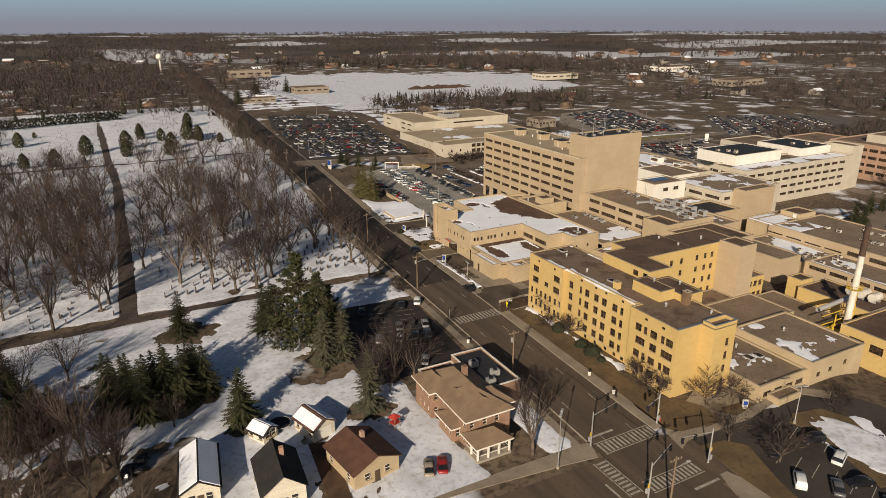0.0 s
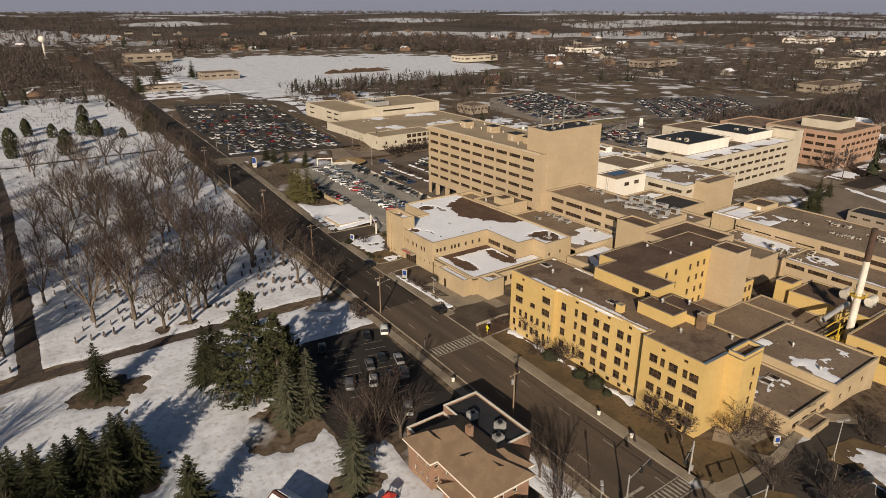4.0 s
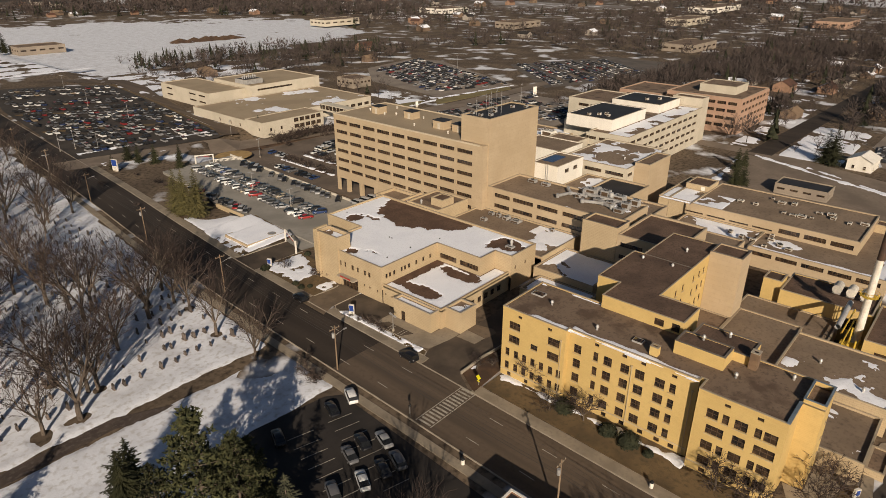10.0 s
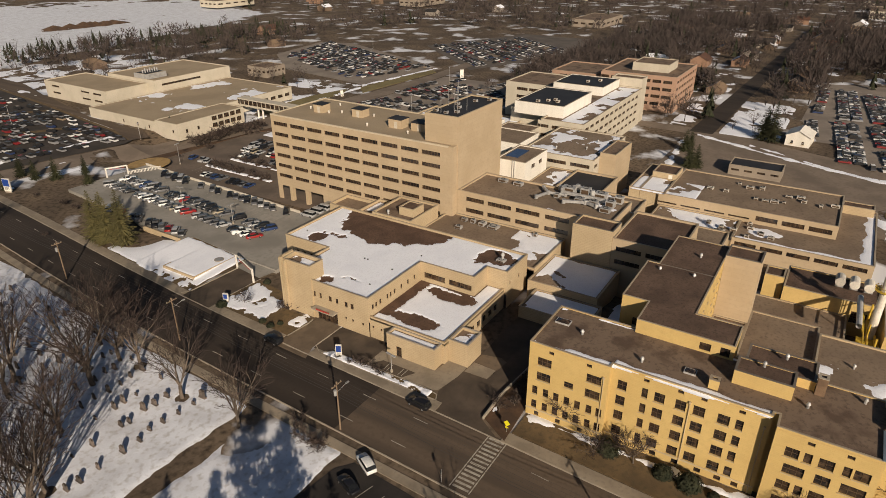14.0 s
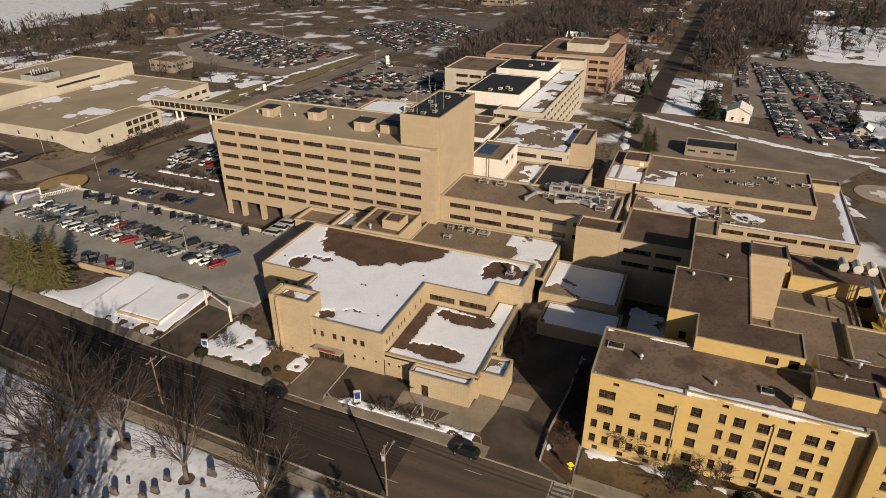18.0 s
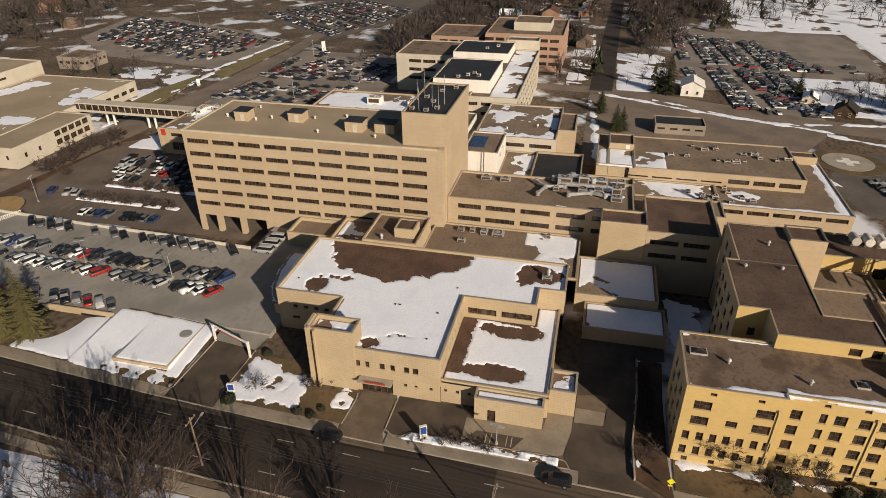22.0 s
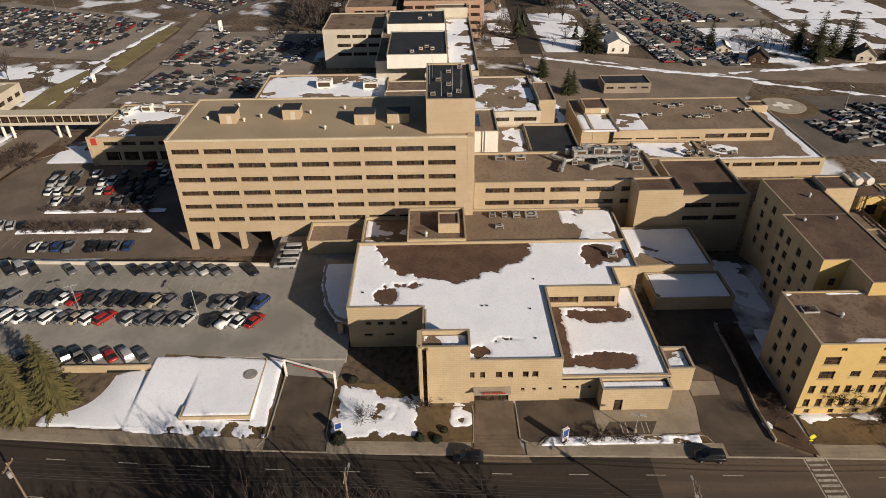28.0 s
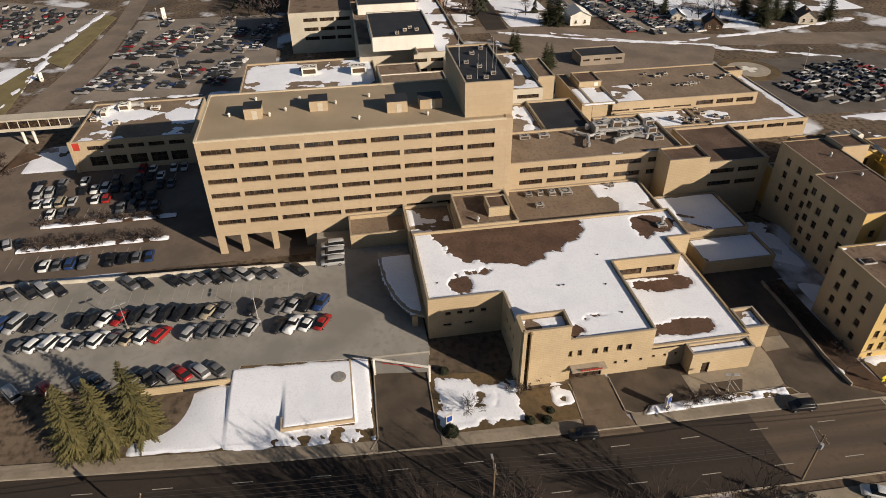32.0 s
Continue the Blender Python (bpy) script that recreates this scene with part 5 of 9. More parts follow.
island("garden_island", [(97.5, 40.0), (103.5, 38.0), (108.6, 45.5), (112.5, 54.0), (110.5, 58.8), (104.0, 60.2), (101.0, 58.6), (102.4, 54.5)], "grass island with snow by the clinic drive", z=0.16)
island("corner_bed", [(79.8, 40), (82.6, 42), (84.5, 49.0), (88.0, 57.5), (85.5, 60.6), (80.6, 61.6), (79.6, 52)], "brown corner bed with a bare tree")
for i, (x, y0, y1) in enumerate(((153.2, 256, 290), (163.4, 256, 288))):
    island("lot_island", [(x, y0), (x + 2.2, y0), (x + 2.2, y1), (x, y1)], "long planting bed between parking rows with old snow", z=EZ + 0.15, mat=EARTH)
island("lot_verge", [(143, 303), (150, 311.2), (196, 309.2), (205, 300.5), (209, 307.0), (152, 316.4), (142, 316)], "brown verge with shrubs between the lower lot and the cross road", z=EZ + 0.16, mat=EARTH)
island("oval_bed", [(135 + 8 * math.cos(a) + 6, 306 + 7 * math.sin(a)) for a in np.linspace(0, 2 * math.pi, 20)[:-1]], "oval bed of pale dead grass", z=-1.0, mat=material("straw_grass", (0.36, 0.24, 0.10), (0.27, 0.18, 0.075), big=0.4, rough=1.0))
island("verge_northeast", [(283, 317.3), (353, 314), (359, 320.5), (293, 327)], "mown verge along the cross road", z=EZ + 0.2, mat=VERGE)
island("verge_northwest", [(222, 328), (238, 323), (279, 326.5), (286, 331), (262, 336), (222, 336)], "grass verge with snow beside the junction", z=EZ + 0.2, mat=VERGE)
HELI = (233.4, 60.5)
heli = thing("helipad", "round concrete helipad with a white cross on grass", "helipad", kind="structure")
cx, cy = HELI
part("grass_ring", G().prism([(cx + 11.5 * math.cos(a), cy + 11.5 * math.sin(a)) for a in np.linspace(0, 2 * math.pi, 33)[:-1]], EZ - 0.2, EZ + 0.1), GRASS, heli)
part("pad", G().prism([(cx + 7.8 * math.cos(a), cy + 7.8 * math.sin(a)) for a in np.linspace(0, 2 * math.pi, 33)[:-1]], EZ, EZ + 0.25), CONC, heli)
part("cross", G().box(cx - 3.4, cx + 3.4, cy - 1.1, cy + 1.1, EZ + 0.25, EZ + 0.262).box(cx - 1.1, cx + 1.1, cy - 3.4, cy - 1.1, EZ + 0.25, EZ + 0.262).box(cx - 1.1, cx + 1.1, cy + 1.1, cy + 3.4, EZ + 0.25, EZ + 0.262), WHITE, heli, "white painted cross")


# ---- snow ----
def ell(X, Y, cx, cy, rx, ry):
    """Signed, in metres or so: negative inside the ellipse."""
    return (np.hypot((X - cx) / rx, (Y - cy) / ry) - 1) * min(rx, ry)


def rect(X, Y, x0, x1, y0, y1):
    """Signed: positive inside the rectangle."""
    return np.minimum(np.minimum(X - x0, x1 - X), np.minimum(Y - y0, y1 - Y))


def flat(z):
    return lambda X, Y: 0 * X + z


def mob_field(X, Y):
    f = np.minimum(ell(X, Y, 128.5, 181.5, 13.2, 15.8), ell(X, Y, 110.8, 193.8, 2.4, 2.6))
    for e in ((113.6, 189.2, 0.7, 2.0), (124.2, 150.6, 4.2, 4.2), (120.6, 152.5, 1.6, 2.0), (95.4, 177.2, 1.9, 2.6), (97.4, 174.6, 0.5, 1.6), (105.8, 175.8, 0.25, 0.9)):
        f = np.minimum(f, ell(X, Y, *e))
    edge = np.exp(-(f / 1.6) ** 2)
    edge2 = np.exp(-(f / 3.2) ** 2)
    n = 0.5 * fbm(X, Y, 5.5, 1.0) + edge2 * 1.5 * fbm(X, Y, 4.2, 4.4) + edge * (0.7 * fbm(X, Y, 1.3, 2.0) + 0.25 * fbm(X, Y, 0.6, 6.0)) + 0.2
    inside = np.maximum(np.maximum(rect(X, Y, 92.6, 127.9, 164.3, 186.7), rect(X, Y, 106.8, 127.9, 180, 200.5)),
                        np.maximum(rect(X, Y, 112.2, 127.9, 150.3, 170), rect(X, Y, 118.1, 127.9, 145.3, 155)))
    return np.where(inside > 0, f + n, -1.0)


snow_sheet("roof_snow", "melting snow with bare gravel patches on the emergency wing roof", 92.6, 128.0, 145.2, 200.6, 0.25, mob_field, flat(ROOFZ), 0.13)


def low_field(X, Y):
    snow = np.minimum(ell(X, Y, 109.3, 153.8, 2.5, 6.0), ell(X, Y, 96.8, 155.4, 2.1, 5.8))
    snow = np.minimum(snow, np.where(X > 95.2, 161.2 - Y, 2.0)).clip(-1, 1)
    snow = np.maximum(snow, -ell(X, Y, 110.8, 155.5, 0.35, 2.2))
    return np.where((rect(X, Y, 93.0, 117.5, 146.0, 163.7) > 0) & ((X < 111.6) | (Y < 149.8)), snow + 0.35 * fbm(X, Y, 1.6, 3.0) + 0.3 * fbm(X, Y, 0.55, 4.0), -1)


snow_sheet("low_roof_snow", "islands of snow on the lower gravel roof", 92.9, 117.6, 145.8, 163.8, 0.25, low_field, flat(LZ), 0.12)


def patchy(x0, x1, y0, y1, bias, scale, seed, amp=1.0):
    return lambda X, Y: np.where(rect(X, Y, x0, x1, y0, y1) > 0, bias + amp * fbm(X, Y, scale, seed), -1)


for i, (x0, x1, y0, y1, z, bias, sc) in enumerate((
        (176.4, 191.6, 108.6, 130.6, 2.55, 0.3, 7.0), (192.4, 206, 121, 140.6, 6.1, 0.25, 6.0),
        (129, 147, 143.6, 156, 5.65, 0.05, 8.0), (125.4, 140.0, 127, 142.8, 4.3, 0.55, 6.0), (116.4, 124.6, 125.6, 140.6, 2.65, 0.6, 6.0),
        (193.4, 219.6, 255, 286.4, 5.95, -0.12, 7.0), (214.5, 242.5, 201, 243, 7.5, 0.28, 9.0), (194.4, 225.6, 153.8, 177.6, 11.6, -0.15, 6.0), (174.0, 193.4, 159, 167.2, 7.3, -0.1, 5.0), (164.8, 175.6, 131.8, 144.4, 9.1, 0.0, 4.0),
        (227.5, 299, 170, 179.5, 13.1, 0.2, 6.0), (168.5, 249, 338.5, 385.5, 4.1, -0.45, 12.0), (116.8, 132, 65.6, 83.8, 5.05, -0.35, 6.0),
        (102, 116, 66.4, 83.6, 3.2, -0.5, 6.0), (108.4, 130.6, 84.6, 96.6, 3.9, -0.2, 5.0), (128.6, 144.8, 191, 200.6, 4.9, -0.3, 6.0), (148, 163.4, 132.5, 150, 12.4, -0.5, 5.0))):
    snow_sheet("roof_snow", "thin melting snow patches on a flat gravel roof", x0, x1, y0, y1, 0.4, patchy(x0, x1, y0, y1, bias, sc, i + 4.0), flat(z), 0.12)
snow_sheet("roof_snow", "strip of snow along the pavilion's roof edge", 179.0, 218.2, 75.4, 107.6, 0.4, lambda X, Y: np.maximum(np.maximum(1.1 - np.abs(Y - 76.4) * 0.55, 1.0 - np.abs(X - 180.2) * 0.8), 1.2 - np.hypot(X - 186, (Y - 102) * 0.9) * 0.28) - 0.3 + 0.5 * fbm(X, Y, 4.0, 4.0), flat(2.6), 0.12)
for x0, x1, y0, y1, z_ in ((92.4, 95.8, 179.6, 186.8, 11.72), (90.2, 92.2, 146.6, 157.2, 4.22), (94.4, 99.0, 141.6, 145.2, 4.52)):
    snow_sheet("roof_snow", "thin melting snow patches on a flat gravel roof", x0, x1, y0, y1, 0.25, patchy(x0, x1, y0, y1, 0.3, 2.5, x0), flat(z_), 0.1)
snow_sheet("ledge_snow", "snow lying along the old wing's roof edge", 88.6, 101.2, 76, 125.6, 0.25,
           lambda X, Y: np.where(rect(X, Y, 88.5, 101.2, 89.2, 125.7) > 0, np.maximum(1.0 - np.abs(X - np.where(Y > 112, 88.9, 90.0)) * 1.3, 0.8 - np.abs(X - 101.0) * 1.6) - 0.35 + 0.9 * fbm(X, Y, 5.0, 9.0), -1), flat(YZ), 0.1)


BIG_TREES = ((21.2, 173.8, 16.4), (27.1, 173.4, 23), (16.3, 203, 15), (58.4, 166.2, 15), (58.5, 181, 17), (-23.7, 169.5, 20), (-18.7, 202, 17), (-0.5, 205.7, 18), (9.4, 239, 21), (14.7, 207, 10), (27.7, 188, 21), (33, 180, 20), (3, 267, 18), (-12.9, 177, 17), (54.2, 204, 13), (26.7, 294, 13), (28, 232.7, 20),
                (45, 212.6, 21), (26.9, 228, 14), (20.6, 304.5, 16), (26.2, 276.6, 20), (60.5, 196, 16), (67.5, 282, 17), (70, 305, 17))


def ground_snow(X, Y):
    """Deep over the cemetery and the yards, melted round trees, drives and buildings."""
    road_w = rc(Y) - RH - 4.2
    cem = np.minimum(np.minimum(road_w - X, 1.2), np.minimum(Y - 169.6, 640 - Y) * 0.7)
    cem = np.minimum(cem, (np.abs(X - np.interp(Y, (167, 230, 330, 400, 540), (-6.8, -4.9, -3.0, -5.0, -6.7))) - 2.0) * 0.9)
    cem = np.minimum(cem, np.abs(Y - 383) - 2.2)
    cem = cem + 0.55 * fbm(X, Y, 9.0, 1.5) + 0.3 * fbm(X, Y, 2.5, 2.5) - 0.1 - 0.9 * smooth(-40, -120, X) * smooth(240, 200, Y) - 0.62 * smooth(-9, -26, X) * smooth(300, 260, Y)
    for x, y, h in BIG_TREES:
        cem = np.minimum(cem, ell(X, Y, x, y, 1.3, 1.3) + 0.35 * fbm(X, Y, 1.6, x))
    yard = np.minimum(np.minimum(35 - X, X + 60), np.minimum(164.5 + 0.03 * X - Y, Y - 72)) * 0.8
    yard = np.minimum(yard, 0.75) + 0.55 * fbm(X, Y, 8.0, 3.5) + 0.35 * fbm(X, Y, 2.5, 4.5) - 0.3 - 0.6 * smooth(6, -6, X) * smooth(118, 108, Y) - 0.25 * smooth(102, 92, Y)
    yard2 = np.minimum(np.minimum(63 - X, X - 8), np.minimum(165 - Y, Y - 147.5)) * 0.7
    yard2 = np.minimum(yard2, 0.8) + 0.4 * fbm(X, Y, 4.0, 5.5)
    yard3 = np.minimum(np.minimum(42.5 - X, X - 28), np.minimum(107.5 - Y, Y - 69.5)) * 0.7
    yard3 = np.minimum(yard3, 0.8) + 0.5 * fbm(X, Y, 6.0, 6.5) - 0.1
    yard4 = np.minimum(np.minimum(61 - X, X - 55), np.minimum(92 - Y, Y - 72)) * 0.7
    yard4 = np.minimum(yard4, 0.6) + 0.7 * fbm(X, Y, 3.5, 2.5) - 0.25
    f = np.maximum(np.maximum(np.maximum(cem, yard), np.maximum(yard2, yard3)), yard4)
    for e in ((5, 152, 9, 5), (29, 121, 8.5, 7), (-4, 121, 12, 6), (3, 127, 5, 7), (10, 106, 4, 3), (32, 99.5, 5, 4), (58, 163, 6, 4), (21, 174, 2, 2), (27, 173.5, 2.2, 2), (-26, 125, 8, 9), (-18, 104, 7, 6)):
        f = np.minimum(f, ell(X, Y, *e) * 0.7 + 0.9 * fbm(X, Y, 4.5, 7.5) + 0.5 * fbm(X, Y, 1.5, 2.5))
    return np.clip(f, -1, 1)


snow_sheet("snow_field", "old snow with tracks over the cemetery and back yards", -66, 78, 72, 250.4, 0.7, ground_snow, lambda X, Y: gh(X, Y), 0.15, GSNOW)
snow_sheet("snow_field_north", "old snow among the graves of the upper cemetery", -150, 84, 250.4, 640, 2.0, ground_snow, lambda X, Y: gh(X, Y), 0.15, GSNOW)
snow_sheet("snow_field_west", "thin snow under the trees west of the cemetery drive", -150, -66, 72, 250.4, 2.0, ground_snow, lambda X, Y: gh(X, Y), 0.15, GSNOW)
snow_sheet("lawn_snow", "smooth snow on the banked deck lawn", 85, 104.2, 212.4, 262, 0.35,
           lambda X, Y: np.where(Y < 236, np.minimum(np.minimum(X - 85.0 - 0.092 * (Y - 212), 102.0 + 0.08 * (Y - 212) - X), np.minimum(Y - 212.6, 9)), np.minimum(np.minimum(X - 88.0 - 0.06 * (Y - 240), 100.4 - X), 250.5 - Y)).clip(-1, 0.7)
           + 0.35 * fbm(X, Y, 3.0, 8.0) - 1.15 * smooth(88.8, 87.0, X) * smooth(0.0, 0.45, fbm(X, Y, 1.7, 3.0)),
           lambda X, Y: np.where(Y < 236, 0.15 + 0.8 * np.where((Y > 215.5) & (Y < 227), smooth(88.9, 89.3, X), smooth(85, 101.5, X)) + 0.03, 0.15 + (0.25 - 1.9 * smooth(237, 251, Y)) * smooth(87, 100.8, X) + 0.03), 0.12)
def corner_field(X, Y):
    f = np.maximum(np.minimum(np.minimum(X - 84.9, 94.6 - X + 0.25 * (Y - 196)), np.minimum(201.6 - Y, Y - 188.2)) * 0.8, -ell(X, Y, 88.4, 181.1, 2.6, 2.2))
    f = np.minimum(f, ell(X, Y, 88.0, 180.8, 0.3, 0.35) + 0.2)
    return (f.clip(-2, 0.9) + 0.85 * fbm(X, Y, 3.4, 3.3) + 0.35 * fbm(X, Y, 1.0, 1.3) - 0.1 - 0.5 * smooth(87.4, 85.4, X)).clip(-1, 0.8)


snow_sheet("corner_snow", "patchy snow on the lawn by the emergency wing", 84.0, 97, 179.0, 202.2, 0.25, corner_field, flat(0.14), 0.12)
snow_sheet("island_snow", "shovelled snow along the planting island", 82.4, 84.3, 141.5, 169, 0.2, lambda X, Y: np.where((rect(X, Y, 82.55, 84.1, 143.0, 168.4) > 0) & (Y < 167 + (84 - X) * 1.1), 0.45 + 0.8 * fbm(X, Y, 1.6, 5.3), -1), flat(0.14), 0.25)
snow_sheet("wing_snow", "snow drift at the foot of the old wing", 83, 89, 88, 125.5, 0.3,
           lambda X, Y: np.where(rect(X, Y, 83, 88.9, 88.2, 125.4) > 0, 0.5 - np.abs(X - 87.2) * 0.7 + 0.7 * fbm(X, Y, 4.0, 6.3), -1), flat(0.14), 0.14)
snow_sheet("garden_snow", "snow on the island beside the clinic drive", 97, 112, 38, 60, 0.35, lambda X, Y: np.minimum(np.minimum(0.5, (X - 99.6 - 0.22 * (Y - 40)) * 0.5), 1.0 - ell(X, Y, 105.5, 48.5, 4.6, 8.6)) - 0.6 * smooth(52, 57, Y) + 0.4 * fbm(X, Y, 3.0, 2.2), flat(0.16), 0.14, GSNOW)
for i, (x, y0, y1) in enumerate(((153.2, 256, 290), (163.4, 256, 288))):
    snow_sheet("bed_snow", "dirty ploughed snow on the planting bed", x, x + 2.2, y0, y1, 0.3, patchy(x + 0.1, x + 2.1, y0, y1, 0.45, 2.2, i + 1.7), flat(EZ + 0.15), 0.35)
for i, (x0, x1, y0, y1, b) in enumerate(((300, 354, -40, 12, 0.3), (302, 376, 110, 136, 0.42), (283, 341, 16, 60, 0.4), (354, 600, -60, 5, 0.6), (446, 600, 4, 66, 0.55), (176, 300, 450, 560, 0.05), (206, 300, 330, 372, -0.1), (112, 200, 600, 800, 0.1), (300, 420, 146, 158, -0.25), (470, 700, 70, 122, -0.75), (380, 700, 150, 255, -0.8), (103, 139, 117.2, 125.0, 0.5), (105, 196, 588, 600, 0.5), (194, 212, 288, 304, 0.35), (108, 190, 18, 56, 0.25), (100, 190, -60, 18, 0.1), (96, 130, 318, 333, 0.1))):
    z = -2.7 if x0 > 140 else 0.0
    st = 1.2 if (x1 - x0) * (y1 - y0) < 16000 else 1.8
    snow_sheet("snow_patch", "melting snow patches on open ground in the town", x0, x1, y0, y1, st, patchy(x0 + 1, x1 - 1, y0 + 1, y1 - 1, b - 0.1, 9.0, i + 0.6, 1.2), lambda X, Y: gh(X, Y) - 6 * smooth(500, 1200, np.hypot(X, Y)), 0.15)


# ---- cars ----
PAINTS = {}
for cname, base, rough in (("white", (0.72, 0.72, 0.70), 0.35), ("silver", (0.36, 0.36, 0.36), 0.32), ("grey", (0.12, 0.12, 0.125), 0.32), ("black", (0.012, 0.012, 0.014), 0.28),
                           ("red", (0.30, 0.018, 0.016), 0.32), ("blue", (0.022, 0.045, 0.13), 0.32), ("beige", (0.33, 0.28, 0.20), 0.4)):
    PAINTS[cname] = material("car_paint_" + cname, base, tuple(c * 0.92 for c in base), big=1.0, rough=rough, spec=0.6)
CARGLASS = material("car_glass", (0.012, 0.013, 0.014), (0.02, 0.021, 0.022), rough=0.22, spec=0.45)
RIM = material("wheel_rim", (0.35, 0.35, 0.36), (0.25, 0.25, 0.26), rough=0.4, metal=0.6)
SHAPES = {  # half length, half width, bonnet height, roof height, cabin from-to at sill and at roof
    "sedan": (2.35, 0.90, 0.90, 1.45, (-1.85, 1.15), (-0.95, 0.25)),
    "suv": (2.35, 0.95, 1.04, 1.72, (-2.2, 1.2), (-1.75, 0.35)),
    "van": (2.55, 0.98, 1.05, 1.85, (-2.5, 1.55), (-2.4, 0.75)),
    "pickup": (2.75, 0.97, 1.02, 1.80, (-0.75, 1.25), (-0.35, 0.5)),
}
CARMESH = {}


def loft(g, rings, slot=0, ends=True):
    """Skin over a row of equal cross-sections, each a list of points."""
    n, k = len(g.v), len(rings[0])
    for r in rings:
        g.v += [tuple(p) for p in r]
    for i in range(len(rings) - 1):
        for j in range(k - 1):
            a = n + i * k + j
            g.f.append((a, a + 1, a + k + 1, a + k))
            g.m.append(slot)
    if ends:
        g.f += [tuple(range(n + k - 1, n - 1, -1)), tuple(range(n + (len(rings) - 1) * k, n + len(rings) * k))]
        g.m += [slot, slot]
    return g


def car_meshes(shape, paint):
    """Rounded body, roof skin and glasshouse of one kind of car."""
    key = (shape, paint)
    if key in CARMESH:
        return CARMESH[key]
    L, Wd, hb, hr, (s0, s1), (r0, r1) = SHAPES[shape]
    rear = 0.97 if shape in ("suv", "van") else 0.9
    stations = [(-L, 0.42, hb * 0.74, 0.80), (-L + 0.1, 0.30, hb * rear, 0.90), (-L + 0.45, 0.26, hb * (rear + 0.03), 0.97), (-L * 0.3, 0.25, hb, 1.0), (L * 0.3, 0.25, hb, 1.0), (L - 0.85, 0.26, hb * 0.94, 0.98), (L - 0.3, 0.28, hb * 0.84, 0.92), (L - 0.06, 0.32, hb * 0.70, 0.82), (L, 0.44, hb * 0.58, 0.70)]
    g = G()
    rings = []
    for x, lo_, hi_, k in stations:
        w = Wd * k
        mid = lo_ + (hi_ - lo_) * 0.55
        half = [(x, w * 0.93, lo_), (x, w, mid), (x, w * 0.97, hi_ - 0.1), (x, w * 0.86, hi_)]
        rings.append([(x, -y, z) for x, y, z in half] + [(x, y, z) for x, y, z in half[::-1]])
    loft(g, rings)
    if shape == "pickup":
        g.box(-L + 0.12, s0 - 0.12, -Wd * 0.82, Wd * 0.82, hb, hb + 0.12)
    ws, wr = Wd * 0.88, Wd * 0.72
    roof, gl = G(), G()
    xs = [r0 - 0.12, r0 + 0.1, (r0 + r1) / 2, r1 - 0.1, r1 + 0.14]
    zs = [hr - 0.1, hr - 0.02, hr, hr - 0.02, hr - 0.1]
    loft(roof, [[(x, -wr - 0.05, z - 0.13), (x, -wr + 0.03, z - 0.04), (x, -wr * 0.5, z), (x, wr * 0.5, z), (x, wr - 0.03, z - 0.04), (x, wr + 0.05, z - 0.13)] for x, z in zip(xs, zs)], ends=False)
    hb3 = hb - 0.05
    a0, a1, zt = xs[0], xs[-1], hr - 0.14
    for s in (-1, 1):
        q = [(s0, s * ws, hb3), (s1, s * ws, hb3), (a1, s * (wr + 0.04), zt), (a0, s * (wr + 0.04), zt)]
        gl.poly(q if s < 0 else q[::-1])
    gl.poly([(s1, -ws, hb3), (s1 + 0.08, 0, hb3), (a1 + 0.05, 0, zt + 0.03), (a1, -wr - 0.04, zt)]).poly([(s1 + 0.08, 0, hb3), (s1, ws, hb3), (a1, wr + 0.04, zt), (a1 + 0.05, 0, zt + 0.03)])
    gl.poly([(s0, ws, hb3), (s0, -ws, hb3), (a0, -wr - 0.04, zt), (a0, wr + 0.04, zt)])
    wh = G().tube((0, -0.1, 0), (0, 0.12, 0), 0.33, 0.33, 10, 0).tube((0, 0.12, 0), (0, 0.13, 0), 0.2, 0.2, 8, 1)
    CARMESH[key] = (g.mesh("body", PAINTS[paint]), roof.mesh("roof", PAINTS[paint]), gl.mesh("glasshouse", CARGLASS), CARMESH.get("wheel") or wh.mesh("wheel", [BLACK, RIM]))
    for me in CARMESH[key][:2]:
        me.polygons.foreach_set("use_smooth", [True] * len(me.polygons))
    CARMESH["wheel"] = CARMESH[key][3]
    return CARMESH[key]


CARS = {}
WORDS = {"sedan": "sedan", "suv": "sport utility car", "van": "minivan", "pickup": "pickup truck"}


def car(x, y, z, deg, shape, paint, where="parked on the deck", group="parked cars"):
    key = (shape, paint, where)
    m = pose(x, y, z, 0, 0, deg)
    if key in CARS:
        return copy_thing(CARS[key], m)
    body, roof, glass, wheel = car_meshes(shape, paint)
    t = thing("car", f"{paint} {WORDS[shape]} {where}", "car", group)
    part("body", body, None, t)
    part("roof", roof, None, t)
    part("glasshouse", glass, None, t, "dark tinted glass")
    L = SHAPES[shape][0]
    for sx in (-0.6, 0.6):
        for sy in (-1, 1):
            part("wheel", wheel, None, t, m=pose(sx * L, sy * (SHAPES[shape][1] - 0.1), 0.33, 0, 0, 0 if sy > 0 else 180))
    CARS[key] = t
    t.matrix_basis = m
    return t


rng = random.Random(5)


def any_paint():
    return rng.choices(["white", "silver", "grey", "black", "red", "blue", "beige"], [22, 12, 22, 33, 5, 3, 3])[0]


def any_shape():
    return rng.choices(["sedan", "suv", "van", "pickup"], [48, 34, 10, 8])[0]


